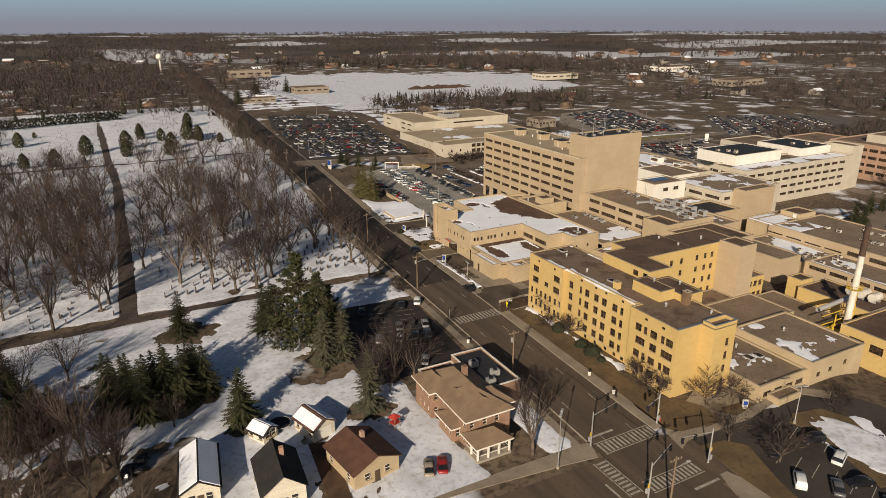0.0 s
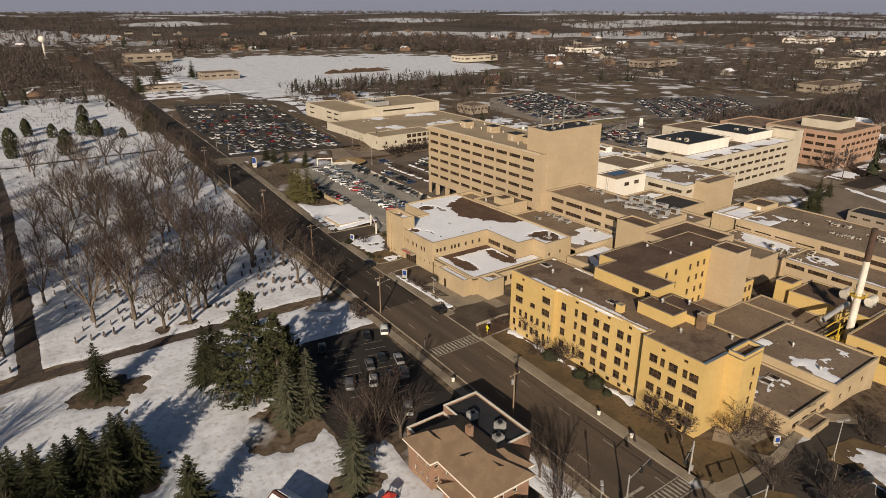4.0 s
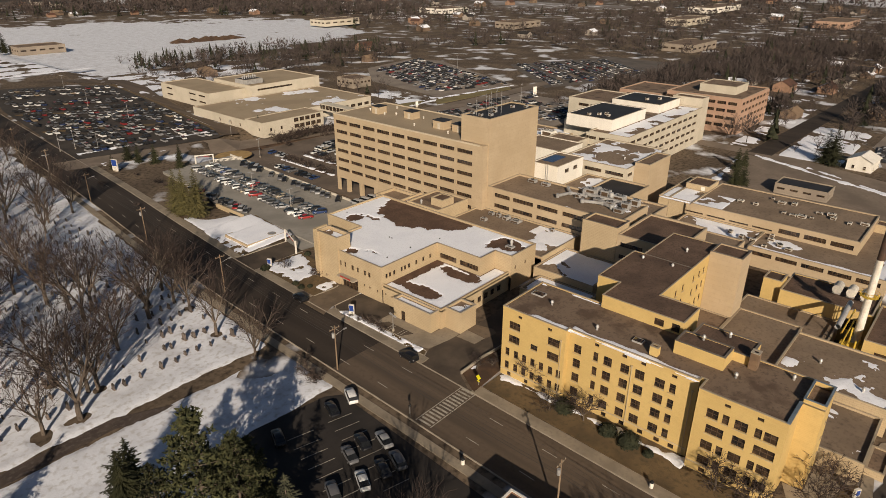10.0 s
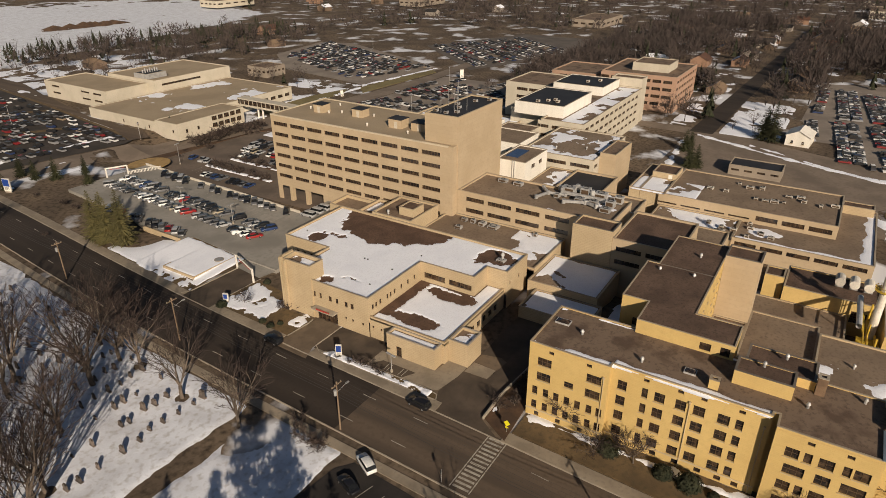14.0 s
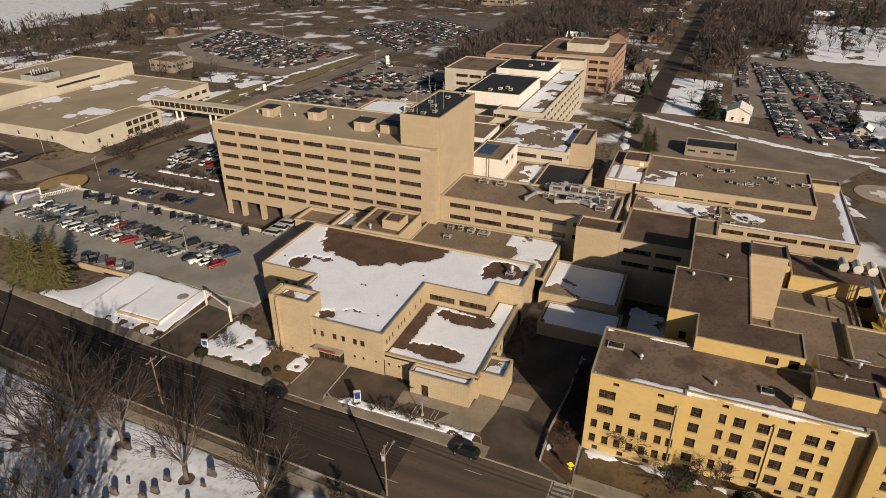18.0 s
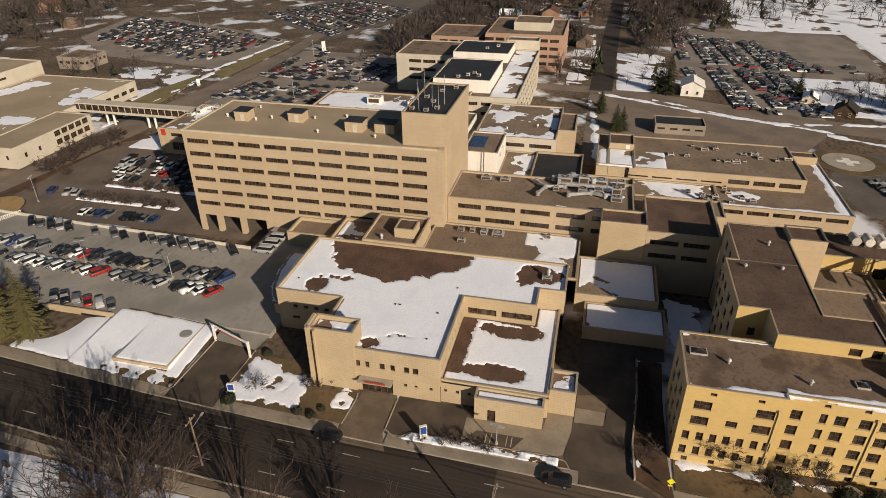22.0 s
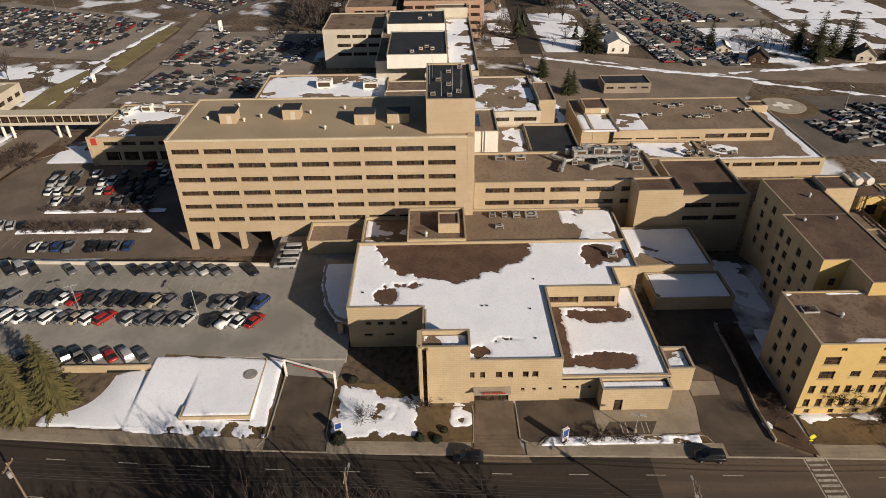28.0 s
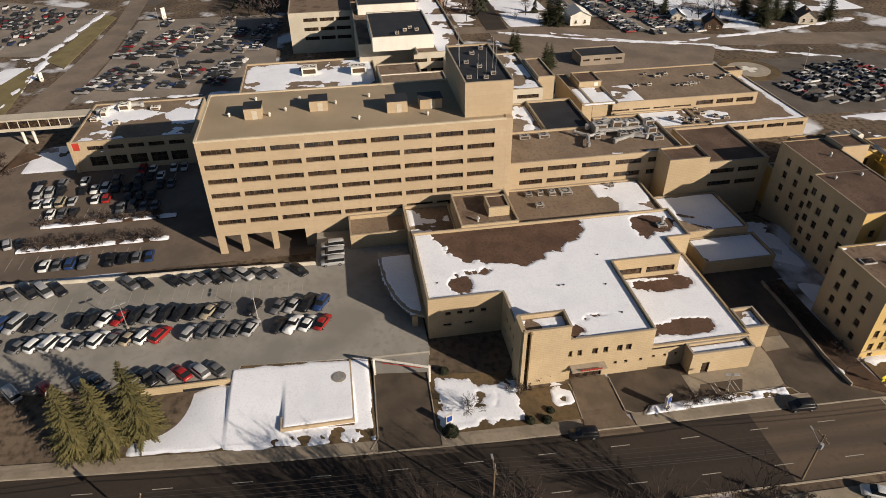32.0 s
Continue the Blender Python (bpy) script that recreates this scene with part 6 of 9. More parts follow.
for y in (284.5, 281.8, 278.4, 275.5, 272.7, 264.7, 258.8, 256.0, 250.3, 247.4, 244.6, 242.1, 238.8, 235.9, 233.2, 230.5, 224.8):
    car(130.4 + 0.035 * (y - 230), y, DZ, 222 + rng.uniform(-3, 3), any_shape(), rng.choice(["black", "grey", "grey", "silver", "black"]), "parked along the deck parapet")
y = 220.3
first = {0: "blue", 1: "black", 2: "silver"}
for i in range(26):
    if i not in (5, 17):
        car(118.6 + 0.06 * (y - 220), y, DZ, 151 + rng.uniform(-2, 2), any_shape(), first.get(i) or any_paint(), "in the middle bay of the deck")
    if i not in (9, 20):
        car(113.0 + 0.055 * (y - 220), y - 0.2, DZ, -29 + rng.uniform(-2, 2), any_shape(), "red" if i == 0 else "white" if i in (1, 2, 16, 17) else any_paint(), "in the middle bay of the deck")
    y += 2.75 if i != 3 else 5.0
for y, p in ((238.7, "grey"), (241.5, "silver"), (244.5, "red"), (247.2, "grey"), (250.2, "black"), (252.9, "black"), (258.0, "grey"), (261.0, "grey"), (266.5, "red"), (272.0, "silver")):
    car(103.9, y, DZ, 42, any_shape(), p, "facing the garage parapet")
for x, y in ((138.4, 217.6), (135.2, 217.7), (132.0, 217.8)):
    car(x, y, DZ, 92, "van", "silver", "waiting beside the hospital slab")
for x, y, d, p in ((63.0, 141.9, 62, "white"), (58.8, 128.7, 70, "silver"), (52.5, 130.3, 70, "grey"), (50.0, 124.4, 62, "white"), (56.8, 123.4, 66, "grey"), (53.9, 123.9, 66, "black"), (58.2, 141.6, 70, "black"), (47.2, 142.5, 68, "black"), (50.6, 112.1, 60, "silver"), (45.4, 126.0, 65, "grey"), (56.0, 131.0, 70, "black")):
    car(x, y, 0.03, d, rng.choice(["sedan", "suv"]), p, "parked in the shaded lot by the pines")
for x, y, d, p, s in ((89.7, 54.7, 60, "black", "sedan"), (86.9, 46.9, 40, "white", "suv"), (98.3, 47.4, 20, "white", "suv"), (99.2, 53.0, 160, "black", "suv"), (90.8, 43.0, 40, "grey", "sedan"), (95.2, 42.0, 160, "black", "sedan"), (94.0, 36.5, 40, "black", "sedan"), (99.0, 36.0, 160, "silver", "sedan")):
    car(x, y, 0.03, d, s, p, "parked south of the clinic")
for x, y, d, p, s in ((-8.4, 102.6, 75, "black", "pickup"), (-10.6, 101.0, 70, "black", "suv"), (34.6, 78.4, 66, "beige", "sedan"), (37.0, 78.0, 66, "red", "sedan")):
    car(x, y, 0.14, d, s, p, "standing in a snowy yard")
car(79.6, 143.0, 0.03, 86, "suv", "black", "driving on the main road")
car(80.3, 180.0, 0.03, 86, "suv", "black", "driving on the main road")
for x, y0, y1, face in ((146.8, 259, 284, 0), (139.0, 278, 290, 0), (157.2, 290, 303, 20), (169.6, 262, 288, 180), (175.6, 264, 296, 0), (181.0, 260, 297, 180), (186.2, 258, 297, 0), (190.2, 258, 270, 180)):
    y = y0
    while y < y1:
        if rng.random() < 0.75:
            car(x, y, EZ, face + rng.uniform(-3, 3), any_shape(), any_paint(), "parked in the lower lot")
        y += 2.8


def car_fill(name, label, rows, z):
    """Many distant cars in one mesh: low bodies with glass cabins, coloured island by island."""
    g = G()
    r2 = random.Random(len(rows) + int(rows[0][0]))
    for x0, y0, x1, y1, turn, fill in rows:
        n = max(1, int(math.hypot(x1 - x0, y1 - y0) / 2.75))
        for i in range(n):
            if r2.random() > fill:
                continue
            t = (i + 0.5) / n
            suv = r2.random() < 0.4
            hl, hw, hh, hr = (2.3, 0.93, 1.0, 1.72) if suv else (2.3, 0.88, 0.86, 1.42)
            m = pose(x0 + (x1 - x0) * t + r2.uniform(-0.3, 0.3), y0 + (y1 - y0) * t, z, 0, 0, turn + r2.uniform(-3, 3) + r2.choice((0, 180)))
            k = len(g.v)
            pts = [(-hl, hw, 0.3), (-hl, -hw, 0.3), (hl, -hw, 0.3), (hl, hw, 0.3), (-hl, hw * 0.95, hh * 0.95), (-hl, -hw * 0.95, hh * 0.95), (hl * 0.62, -hw * 0.95, hh), (hl * 0.62, hw * 0.95, hh), (hl, -hw * 0.9, hh * 0.7), (hl, hw * 0.9, hh * 0.7)]
            g.v += [tuple(m @ Vector(p)) for p in pts]
            for f in ((0, 1, 5, 4), (1, 2, 8, 6, 5), (3, 0, 4, 7, 9), (4, 5, 6, 7), (7, 6, 8, 9), (2, 3, 9, 8)):
                g.f.append(tuple(k + q for q in f))
                g.m.append(0)
            k = len(g.v)
            b, c_, d, e = (-2.2, 0.9, -2.0, 0.4) if suv else (-1.7, 0.95, -1.0, 0.4)
            cab = [(b, 0.8, hh), (b, -0.8, hh), (c_, -0.8, hh), (c_, 0.8, hh), (d, 0.66, hr), (d, -0.66, hr), (e, -0.66, hr), (e, 0.66, hr)]
            g.v += [tuple(m @ Vector(p)) for p in cab]
            for f, s in (((0, 1, 5, 4), 1), ((1, 2, 6, 5), 1), ((2, 3, 7, 6), 1), ((3, 0, 4, 7), 1)):
                g.f.append(tuple(k + q for q in f))
                g.m.append(s)
            k = len(g.v)
            g.v += [tuple(m @ Vector(p)) for p in ((d, -0.7, hr + 0.01), (e, -0.7, hr + 0.01), (e, 0.7, hr + 0.01), (d, 0.7, hr + 0.01))]
            g.f.append((k, k + 1, k + 2, k + 3))
            g.m.append(0)
    me = g.mesh(name, [FARPAINT, FARGLASS])
    return tagged(new(name, me), label, "car", kind="stuff")


FARGLASS = material("dusty_car_glass", (0.020, 0.019, 0.018), (0.034, 0.032, 0.03), rough=0.5, spec=0.3)
FARPAINT = bpy.data.materials.new("mixed_car_paint")
FARPAINT.use_nodes = True
nt = FARPAINT.node_tree
rnd = nt.nodes.new("ShaderNodeNewGeometry").outputs["Random Per Island"]
cr = nt.nodes.new("ShaderNodeValToRGB")
cr.color_ramp.interpolation = "CONSTANT"
stops = ((0.0, (0.018, 0.018, 0.020)), (0.28, (0.07, 0.068, 0.072)), (0.46, (0.25, 0.245, 0.245)), (0.70, (0.64, 0.63, 0.61)), (0.85, (0.20, 0.02, 0.02)), (0.91, (0.025, 0.04, 0.10)), (0.97, (0.26, 0.20, 0.14)))
while len(cr.color_ramp.elements) < len(stops):
    cr.color_ramp.elements.new(0.5)
for e, (p, c_) in zip(cr.color_ramp.elements, stops):
    e.position, e.color = p, (*c_, 1)
nt.links.new(rnd, cr.inputs[0])
nt.links.new(cr.outputs[0], nt.nodes["Principled BSDF"].inputs["Base Color"])
nt.nodes["Principled BSDF"].inputs["Roughness"].default_value = 0.45

NORTH_LINES = [((97, 348), (153, 335.5)), ((100.5, 403.5), (158, 372)), ((104.5, 453), (165, 413.5)), ((118, 538), (173, 506))]
rows = []
for (a, b), (c, d) in zip(NORTH_LINES, NORTH_LINES[1:]):
    for f in (0.11, 0.31, 0.41, 0.61, 0.71, 0.90):
        x0, y0, x1, y1 = (p + (q - p) * f for p, q in zip(a + b, c + d))
        rows.append((x0, y0, x1, y1, 90, 0.72))
for i, (a, b) in enumerate(NORTH_LINES[1:3]):
    sheet("lot_divider_%d" % (i + 1), [(a[0], a[1] - 2.2), (b[0], b[1] - 2.2), (b[0], b[1] + 2.2), (a[0], a[1] + 2.2)], 0.09, GRASS, label="dormant grass strip between banks of parked cars", category="verge")
car_fill("parked_cars_north", "rows of parked cars filling the large roadside lot", rows, 0.03)
rows = [(x0, y - 0.27 * (x0 - 290) + d, x1, y - 0.27 * (x1 - 290) + d, 74, 0.76) for x0, x1 in ((253, 281), (288, 327)) for y in (290.5, 277.5, 262.5, 249.5) for d in (-2.6, 2.6)]
rows += [(290, 299.0, 326, 297.0, 74, 0.85), (329, 290, 343, 288, 74, 0.8), (329, 262, 343, 260, 74, 0.8)]
car_fill("parked_cars_behind", "rows of parked cars behind the hospital slab", rows, EZ)
rows = []
for k in range(6):
    for d in (-0.055, 0.055):
        f = min(max((k + 0.5) / 6 + d, 0.02), 0.98)
        rows.append((309 + 55 * f, 345 - 21 * f, 346 + 66 * f, 438 + 15 * f, 0, 0.62))
car_fill("parked_cars_northeast", "rows of parked cars in the staff lot", rows, EZ)
rows = [(380 + 94 * f, 302 - 34 * f, 440 + 76 * f, 374 - 44 * f, 0, 0.85) for k in range(6) for f in ((k + 0.25) / 6, (k + 0.6) / 6)]
car_fill("parked_cars_far", "distant rows of parked cars", rows, EZ)
rows = [(a, y0 + d, b, y1 + d, 93, 0.94) for a, b, y0, y1 in ((356, 426, 86.2, 91), (353, 418, 72.3, 78.5), (351, 414, 58.6, 63.2), (350, 389, 45.8, 53.5), (284, 349, 82.6, 87.8), (288, 348, 67.4, 74.2), (279, 346, 57.6, 61)) for d in (-2.6, 2.6)]
rows += [(361, 100.6, 424, 101, 93, 0.9), (318, 98.8, 346, 101.6, 93, 0.85), (349, 37, 362, 40, 93, 0.8), (351, 23.4, 369, 26, 93, 0.7), (281.5, 70.6, 282.5, 78, 10, 0.7)]
car_fill("parked_cars_southeast", "rows of parked cars beyond the ring road", rows, EZ)
rows = [(197, y + d, x1, y + d + 0.26 * (x1 - 197), 104, 0.92) for y, x1 in ((49.5, 218), (36.5, 227), (23, 233), (11, 235)) for d in (-2.6, 2.6)]
car_fill("parked_cars_helipad", "rows of parked cars near the helipad", rows, EZ)

snow_sheet("canopy_snow", "snow on the curved canopy over the ambulance bay", 108.6, 128, 201.4, 208.2, 0.3,
           lambda X, Y: np.where((X > 109.2) & (Y > 201.4), (1 - np.hypot((X - 128.5) / 19.0, (Y - 201.5) / 6.1)) * 6 + 0.25 * fbm(X, Y, 2.0, 1.0) - 0.1, -1).clip(-1, 0.5), flat(4.1), 0.1)
for i, (x0, y0, x1, y1, w) in enumerate(((111, 130.0, 86, 130.9, 0.9), (262, 57, 282, 112, 3.5), (282, 112, 296, 140, 3.0), (268, 64, 274, 88, 2.5), (271, 62, 276, 24, 3.5), (276, 24, 286, -20, 3.0), (274, 88, 290, 118, 2.2), (242, 20, 258, 57, 3.0), (300, 330, 362, 322, 2.5), (214, 140, 290, 146, 3.0), (214, 70, 236, 76, 2.5), (205, 326, 296, 327, 3.0), (246, 240, 246.5, 306, 2.0), (99, 352, 150, 348, 3.0), (106, 586, 195, 592, 4.0))):
    L_ = math.hypot(x1 - x0, y1 - y0)
    dx_, dy_ = (x1 - x0) / L_, (y1 - y0) / L_
    snow_sheet("ploughed_snow", "ridge of dirty ploughed snow along the kerb", min(x0, x1) - w, max(x0, x1) + w, min(y0, y1) - w, max(y0, y1) + w, 0.6,
               lambda X, Y, x0=x0, y0=y0, dx_=dx_, dy_=dy_, w=w: (w * 0.4 - np.abs((X - x0) * dy_ - (Y - y0) * dx_)) * 0.5 + 0.8 * fbm(X, Y, 5.0, x0 * 0.1) - 0.1, flat(-2.7 if x0 > 140 else 0.02), 0.35)


# ---- trees ----
def bare_tree(seed, height, spread, twiggy=1.0, depth=4, lean=0.0):
    """Short trunk, long rising limbs in a vase, and fine twigs: wood in one mesh, twigs in another."""
    r = random.Random(seed)
    wood, twig = G(), G()
    reach = [height * k for k in (0.17, 0.40, 0.24, 0.15, 0.085)]
    segs, ends, sides = (2, 4, 3, 2, 1), (5, 3, 2, 2, 0), (0, 1, 1, 1, 0)

    def grow(p, d, length, rad, level):
        n = segs[level]
        for i in range(n):
            up = 0.06 if level < 3 else 0.02
            d2 = (d + Vector((r.uniform(-1, 1), r.uniform(-1, 1), r.uniform(-0.5, 0.5))) * 0.115 + Vector((0, 0, up))).normalized()
            q = p + d2 * (length / n)
            r1 = rad * (1 - 0.45 / n * (1 if level else 0.5))
            (wood if level <= 2 else twig).tube(p, q, rad, r1, 6 if level == 0 else 4 if level < 2 else 3, cap=False)
            p, d, rad = q, d2, r1
            if sides[level] and level < depth and i < n - 1:
                fork(p, d, rad * 0.6, level + 1, sides[level], 1.25)
        if level < depth:
            fork(p, d, rad * 0.8, level + 1, ends[level], 1.0)
        for _ in range(int(twiggy + 0.5) if level >= depth - 1 else 0):
            e = (d + Vector((r.uniform(-1, 1), r.uniform(-1, 1), r.uniform(-0.5, 0.8))) * 0.8).normalized()
            a = p - d * r.uniform(0, length * 0.9)
            q = a + e * r.uniform(0.5, 1.2) * height / 13
            s = e.orthogonal().normalized() * 0.036
            twig.poly([a - s, a + s, q])

    def fork(p, d, rad, level, count, wide):
        turn = r.uniform(0, 6.28)
        for k in range(count):
            w = turn + 6.28 * k / count + r.uniform(-0.5, 0.5)
            side = Vector((math.cos(w), math.sin(w), 0))
            side = (side - d * side.dot(d))
            open_ = spread * r.uniform(0.45, 1.1) * wide * (1.05 if level == 1 else 1.0)
            e = (d + side * open_).normalized()
            grow(p, e, reach[level] * r.uniform(0.65, 1.1), max(rad * r.uniform(0.65, 1.0), 0.036), level)

    grow(Vector((0, 0, -0.1)), Vector((lean, 0, 1)).normalized(), reach[0], height * 0.023, 0)
    return wood.mesh("trunk", BARK), twig.mesh("crown", TWIG)


def conifer(seed, height, radius, mat, droop=0.25, layers=None, open_=0.12, tip=0.03, full=0.8):
    """Trunk, and whorls of drooping boughs clothed with many small sprays of needles; ragged outline with gaps."""
    r = random.Random(seed)
    trunk, crown = G().tube((0, 0, -0.1), (0, 0, height * 0.97), height * 0.016, 0.03, 6), G()
    layers = layers or int(height * 1.9)
    for k in range(layers):
        t = (k + 0.5) / layers
        z = height * (open_ * 0.6 + (1 - open_ * 0.6) * t)
        reach = radius * ((1 - t) ** full + tip) * r.uniform(0.8, 1.1)
        n = int(7 + 7 * (1 - t))
        off = r.uniform(0, 6.28)
        for i in range(n):
            if r.random() < 0.07:
                continue
            w = off + 6.28 * i / n + r.uniform(-0.3, 0.3)
            L = reach * r.uniform(0.6, 1.15)
            d = Vector((math.cos(w), math.sin(w), -droop * r.uniform(0.4, 1.3) + 0.35 * t))
            s = Vector((-math.sin(w), math.cos(w), 0))
            base = Vector((0, 0, z + r.uniform(-0.2, 0.2)))
            m = max(3, int(L / 0.42))
            for j in range(m):
                u = (j + 0.6) / m
                c = base + d * (L * u) + Vector((0, 0, 0.10 * L * (u * u)))
                wd = max(0.16, 0.30 * L * (1.05 - u)) * r.uniform(0.7, 1.3)
                ln = L / m * 1.9
                up = Vector((0, 0, 1))
                for sg in (-1, 1):
                    tipp = c + s * (sg * wd) + d * ln * 0.7 - up * (0.25 * wd + r.uniform(0, 0.12))
                    crown.poly([c - d * ln * 0.35 + up * r.uniform(0, 0.12), c + d * ln * 0.45 - up * 0.03, tipp][:: sg])
            e = base + d * L
            crown.poly([e - s * 0.13 - d * 0.3, e + d * 0.3, e + s * 0.13 - d * 0.3 + Vector((0, 0, 0.1))])
    return trunk.mesh("trunk", BARK), crown.mesh("crown", mat)


def pine(seed, height, radius, mat):
    """Old white pine: irregular tiers of long boughs ending in plumes of needles, with gaps between them and a ragged top."""
    r = random.Random(seed)
    wood, crown = G().tube((0, 0, -0.1), (0.2, 0.1, height * 0.95), height * 0.018, 0.05, 7), G()
    z = height * 0.07
    while z < height * 0.98:
        t = z / height
        wide = radius * (1.0 - 0.25 * (1 - min(1, t / 0.22))) * (1 - max(0, t - 0.2) / 0.83) ** 0.75
        off = r.uniform(0, 6.28)
        for i in range(r.choice((4, 5, 6, 6))):
            w = off + 6.28 * i / 5 + r.uniform(-0.5, 0.5)
            L = max(0.7, wide * r.uniform(0.55, 1.15))
            d = Vector((math.cos(w), math.sin(w), r.uniform(-0.12, 0.22) + 0.5 * t * t))
            a = Vector((0, 0, z + r.uniform(-0.3, 0.3)))
            wood.tube(a, a + d * L * 0.9, 0.07, 0.02, 3, cap=False)
            for k in range(max(3, int(L / 0.75))):
                u = 0.3 + 0.7 * (k + r.random()) / max(3, int(L / 0.75))
                side = Vector((-math.sin(w), math.cos(w), 0)) * r.uniform(-0.32, 0.32) * L * u
                c = a + d * L * u + side + Vector((0, 0, r.uniform(-0.15, 0.35)))
                for _ in range(11):
                    e = Vector((r.gauss(0, 1), r.gauss(0, 1), r.gauss(0.35, 0.8))).normalized()
                    s_ = e.orthogonal().normalized() * r.uniform(0.13, 0.24)
                    b = c + e * r.uniform(0.05, 0.3)
                    crown.poly([b - s_, b + s_, b + e * r.uniform(0.4, 0.85)])
        z += height * r.uniform(0.026, 0.05)
    return wood.mesh("trunk", BARK), crown.mesh("crown", mat)


KINDS = {}


def plant(kind, x, y, z, size=1.0, turn=0.0, name="tree", label="", category="tree", group=""):
    """One tree: an Empty at its foot with a trunk and a crown; repeats share their meshes."""
    m = pose(x, y, z, 0, 0, turn) @ Matrix.Scale(size, 4)
    key = (kind, label)
    if key not in KINDS:
        t = thing(name, label, category, group)
        a, b = kind()
        part("trunk", a, None, t)
        part("crown", b, None, t)
        KINDS[key] = t
        t.matrix_basis = m
        return t
    o = KINDS[key]
    made = copy_thing(o, Matrix())
    made.matrix_basis = m
    return made


def cached(fn, *a, **k):
    box = []

    def get():
        if not box:
            box.append(fn(*a, **k))
        return box[0]
    return get


PINEMAT = material("pine_needles", (0.046, 0.048, 0.019), (0.024, 0.028, 0.012), big=0.7, fine=1.5, fine_col=(0.09, 0.084, 0.034), rough=0.95, vary=0.15)
OAKS = [cached(bare_tree, 11, 18, 0.62), cached(bare_tree, 12, 20, 0.52), cached(bare_tree, 13, 16, 0.72), cached(bare_tree, 14, 19, 0.56), cached(bare_tree, 15, 15, 0.7), cached(bare_tree, 16, 21, 0.5)]
THINS = [cached(bare_tree, 61, 18, 0.75, 3.0, 3), cached(bare_tree, 62, 17, 0.9, 3.0, 3), cached(bare_tree, 63, 20, 0.7, 3.0, 3), cached(bare_tree, 64, 16, 0.85, 3.0, 3)]
SMALLS = [cached(bare_tree, 21, 8, 1.0, 1.2), cached(bare_tree, 22, 7, 1.1, 1.2)]
BUSH = [cached(bare_tree, 31, 3.2, 1.5, 1.6, 3), cached(bare_tree, 32, 2.4, 1.7, 1.6, 3)]
PINE = cached(pine, 41, 23.5, 7.4, PINEMAT)
SPRUCES = [cached(conifer, 42, 13, 4.0, NEEDLE, 0.3, 30), cached(conifer, 43, 14, 3.8, NEEDLE, 0.35, 32), cached(conifer, 44, 12, 4.1, NEEDLE, 0.3, 28)]
BLUES = [cached(conifer, 45, 13, 3.5, BLUENEEDLE, 0.3), cached(conifer, 46, 14, 3.3, BLUENEEDLE, 0.25)]
OLIVE = material("olive_spruce_needles", (0.118, 0.100, 0.036), (0.072, 0.066, 0.026), big=0.6, fine=2.0, fine_col=(0.13, 0.115, 0.05), rough=0.95, vary=0.2)
OLIVES = [cached(conifer, 47, 15.5, 3.9, OLIVE, 0.2), cached(conifer, 48, 16, 4.0, OLIVE, 0.2)]

tr = random.Random(77)
big = "tall bare deciduous tree standing in cemetery snow"
for x, y, h in BIG_TREES:
    k = tr.randrange(6)
    base = (18, 20, 16, 19, 15, 21)[k]
    plant(OAKS[k], x, y, 0, h / base, tr.uniform(0, 360), "bare_tree", big, group="cemetery trees")
placed = [(21, 174), (27, 173)]
for _ in range(2500):
    x, y = tr.uniform(-120, 66), tr.uniform(176, 372)
    if x > rc(y) - 15 or (212 < y < 268 and x > 42) or abs(x + 4) < 4.5 or any((x - a) ** 2 + (y - b) ** 2 < (26 if x < -9 and y < 290 else 56) for a, b in placed) or (y > 330 and tr.random() < 0.6):
        continue
    if x > -9 and fbm(np.array(x), np.array(y), 40, 3.0) < -0.35:
        continue
    placed.append((x, y))
    k = tr.randrange(6)
    plant(OAKS[k] if y < 245 and x > -30 else THINS[k % 4], x, y, 0, tr.uniform(0.85, 1.3), tr.uniform(0, 360), "bare_tree", big, group="cemetery trees")
    if len(placed) > 235:
        break
for y in np.arange(345, 900, 14.0):
    for off in (-12.5, -20):
        k = tr.randrange(6)
        plant(THINS[k % 4], rc(y) + off + tr.uniform(-2, 2), y + tr.uniform(-4, 4), 0, tr.uniform(0.7, 1.0), tr.uniform(0, 360), "bare_tree", "tall bare tree beside the main road", group="roadside trees")
for x, y, h in ((-16.6, 107.9, 17), (-24.6, 108, 15), (-11.7, 98.7, 12), (52.7, 73.8, 13), (-14, 104, 12), (-20, 112, 14), (-28, 112, 16), (-28, 100, 15), (-20, 106, 14), (-34, 92, 16), (-14, 110, 12), (-40, 112, 17), (-48, 126, 18), (-38, 140, 17), (-55, 150, 18), (-66, 120, 17), (-62, 98, 16), (58.0, 84, 8), (36.5, 105, 14), (41, 107, 15), (45, 106, 13), (38.5, 111, 13), (-16, 96, 13), (-22, 90, 14), (-24, 112, 13), (-12, 102, 11), (-30, 106, 14), (-44, 100, 15), (-34, 130, 16), (-28, 136, 15), (-46, 138, 17), (-20, 140, 15), (-54, 110, 16), (-10, 86, 10), (-18, 84, 12), (-2, 112, 9), (-6, 116, 8), (42, 108, 7), (38.5, 104, 7)):
    plant(OAKS[tr.randrange(6)], x, y, 0, h / 18, tr.uniform(0, 360), "bare_tree", "bare tree in a snowy back yard", group="yard trees")

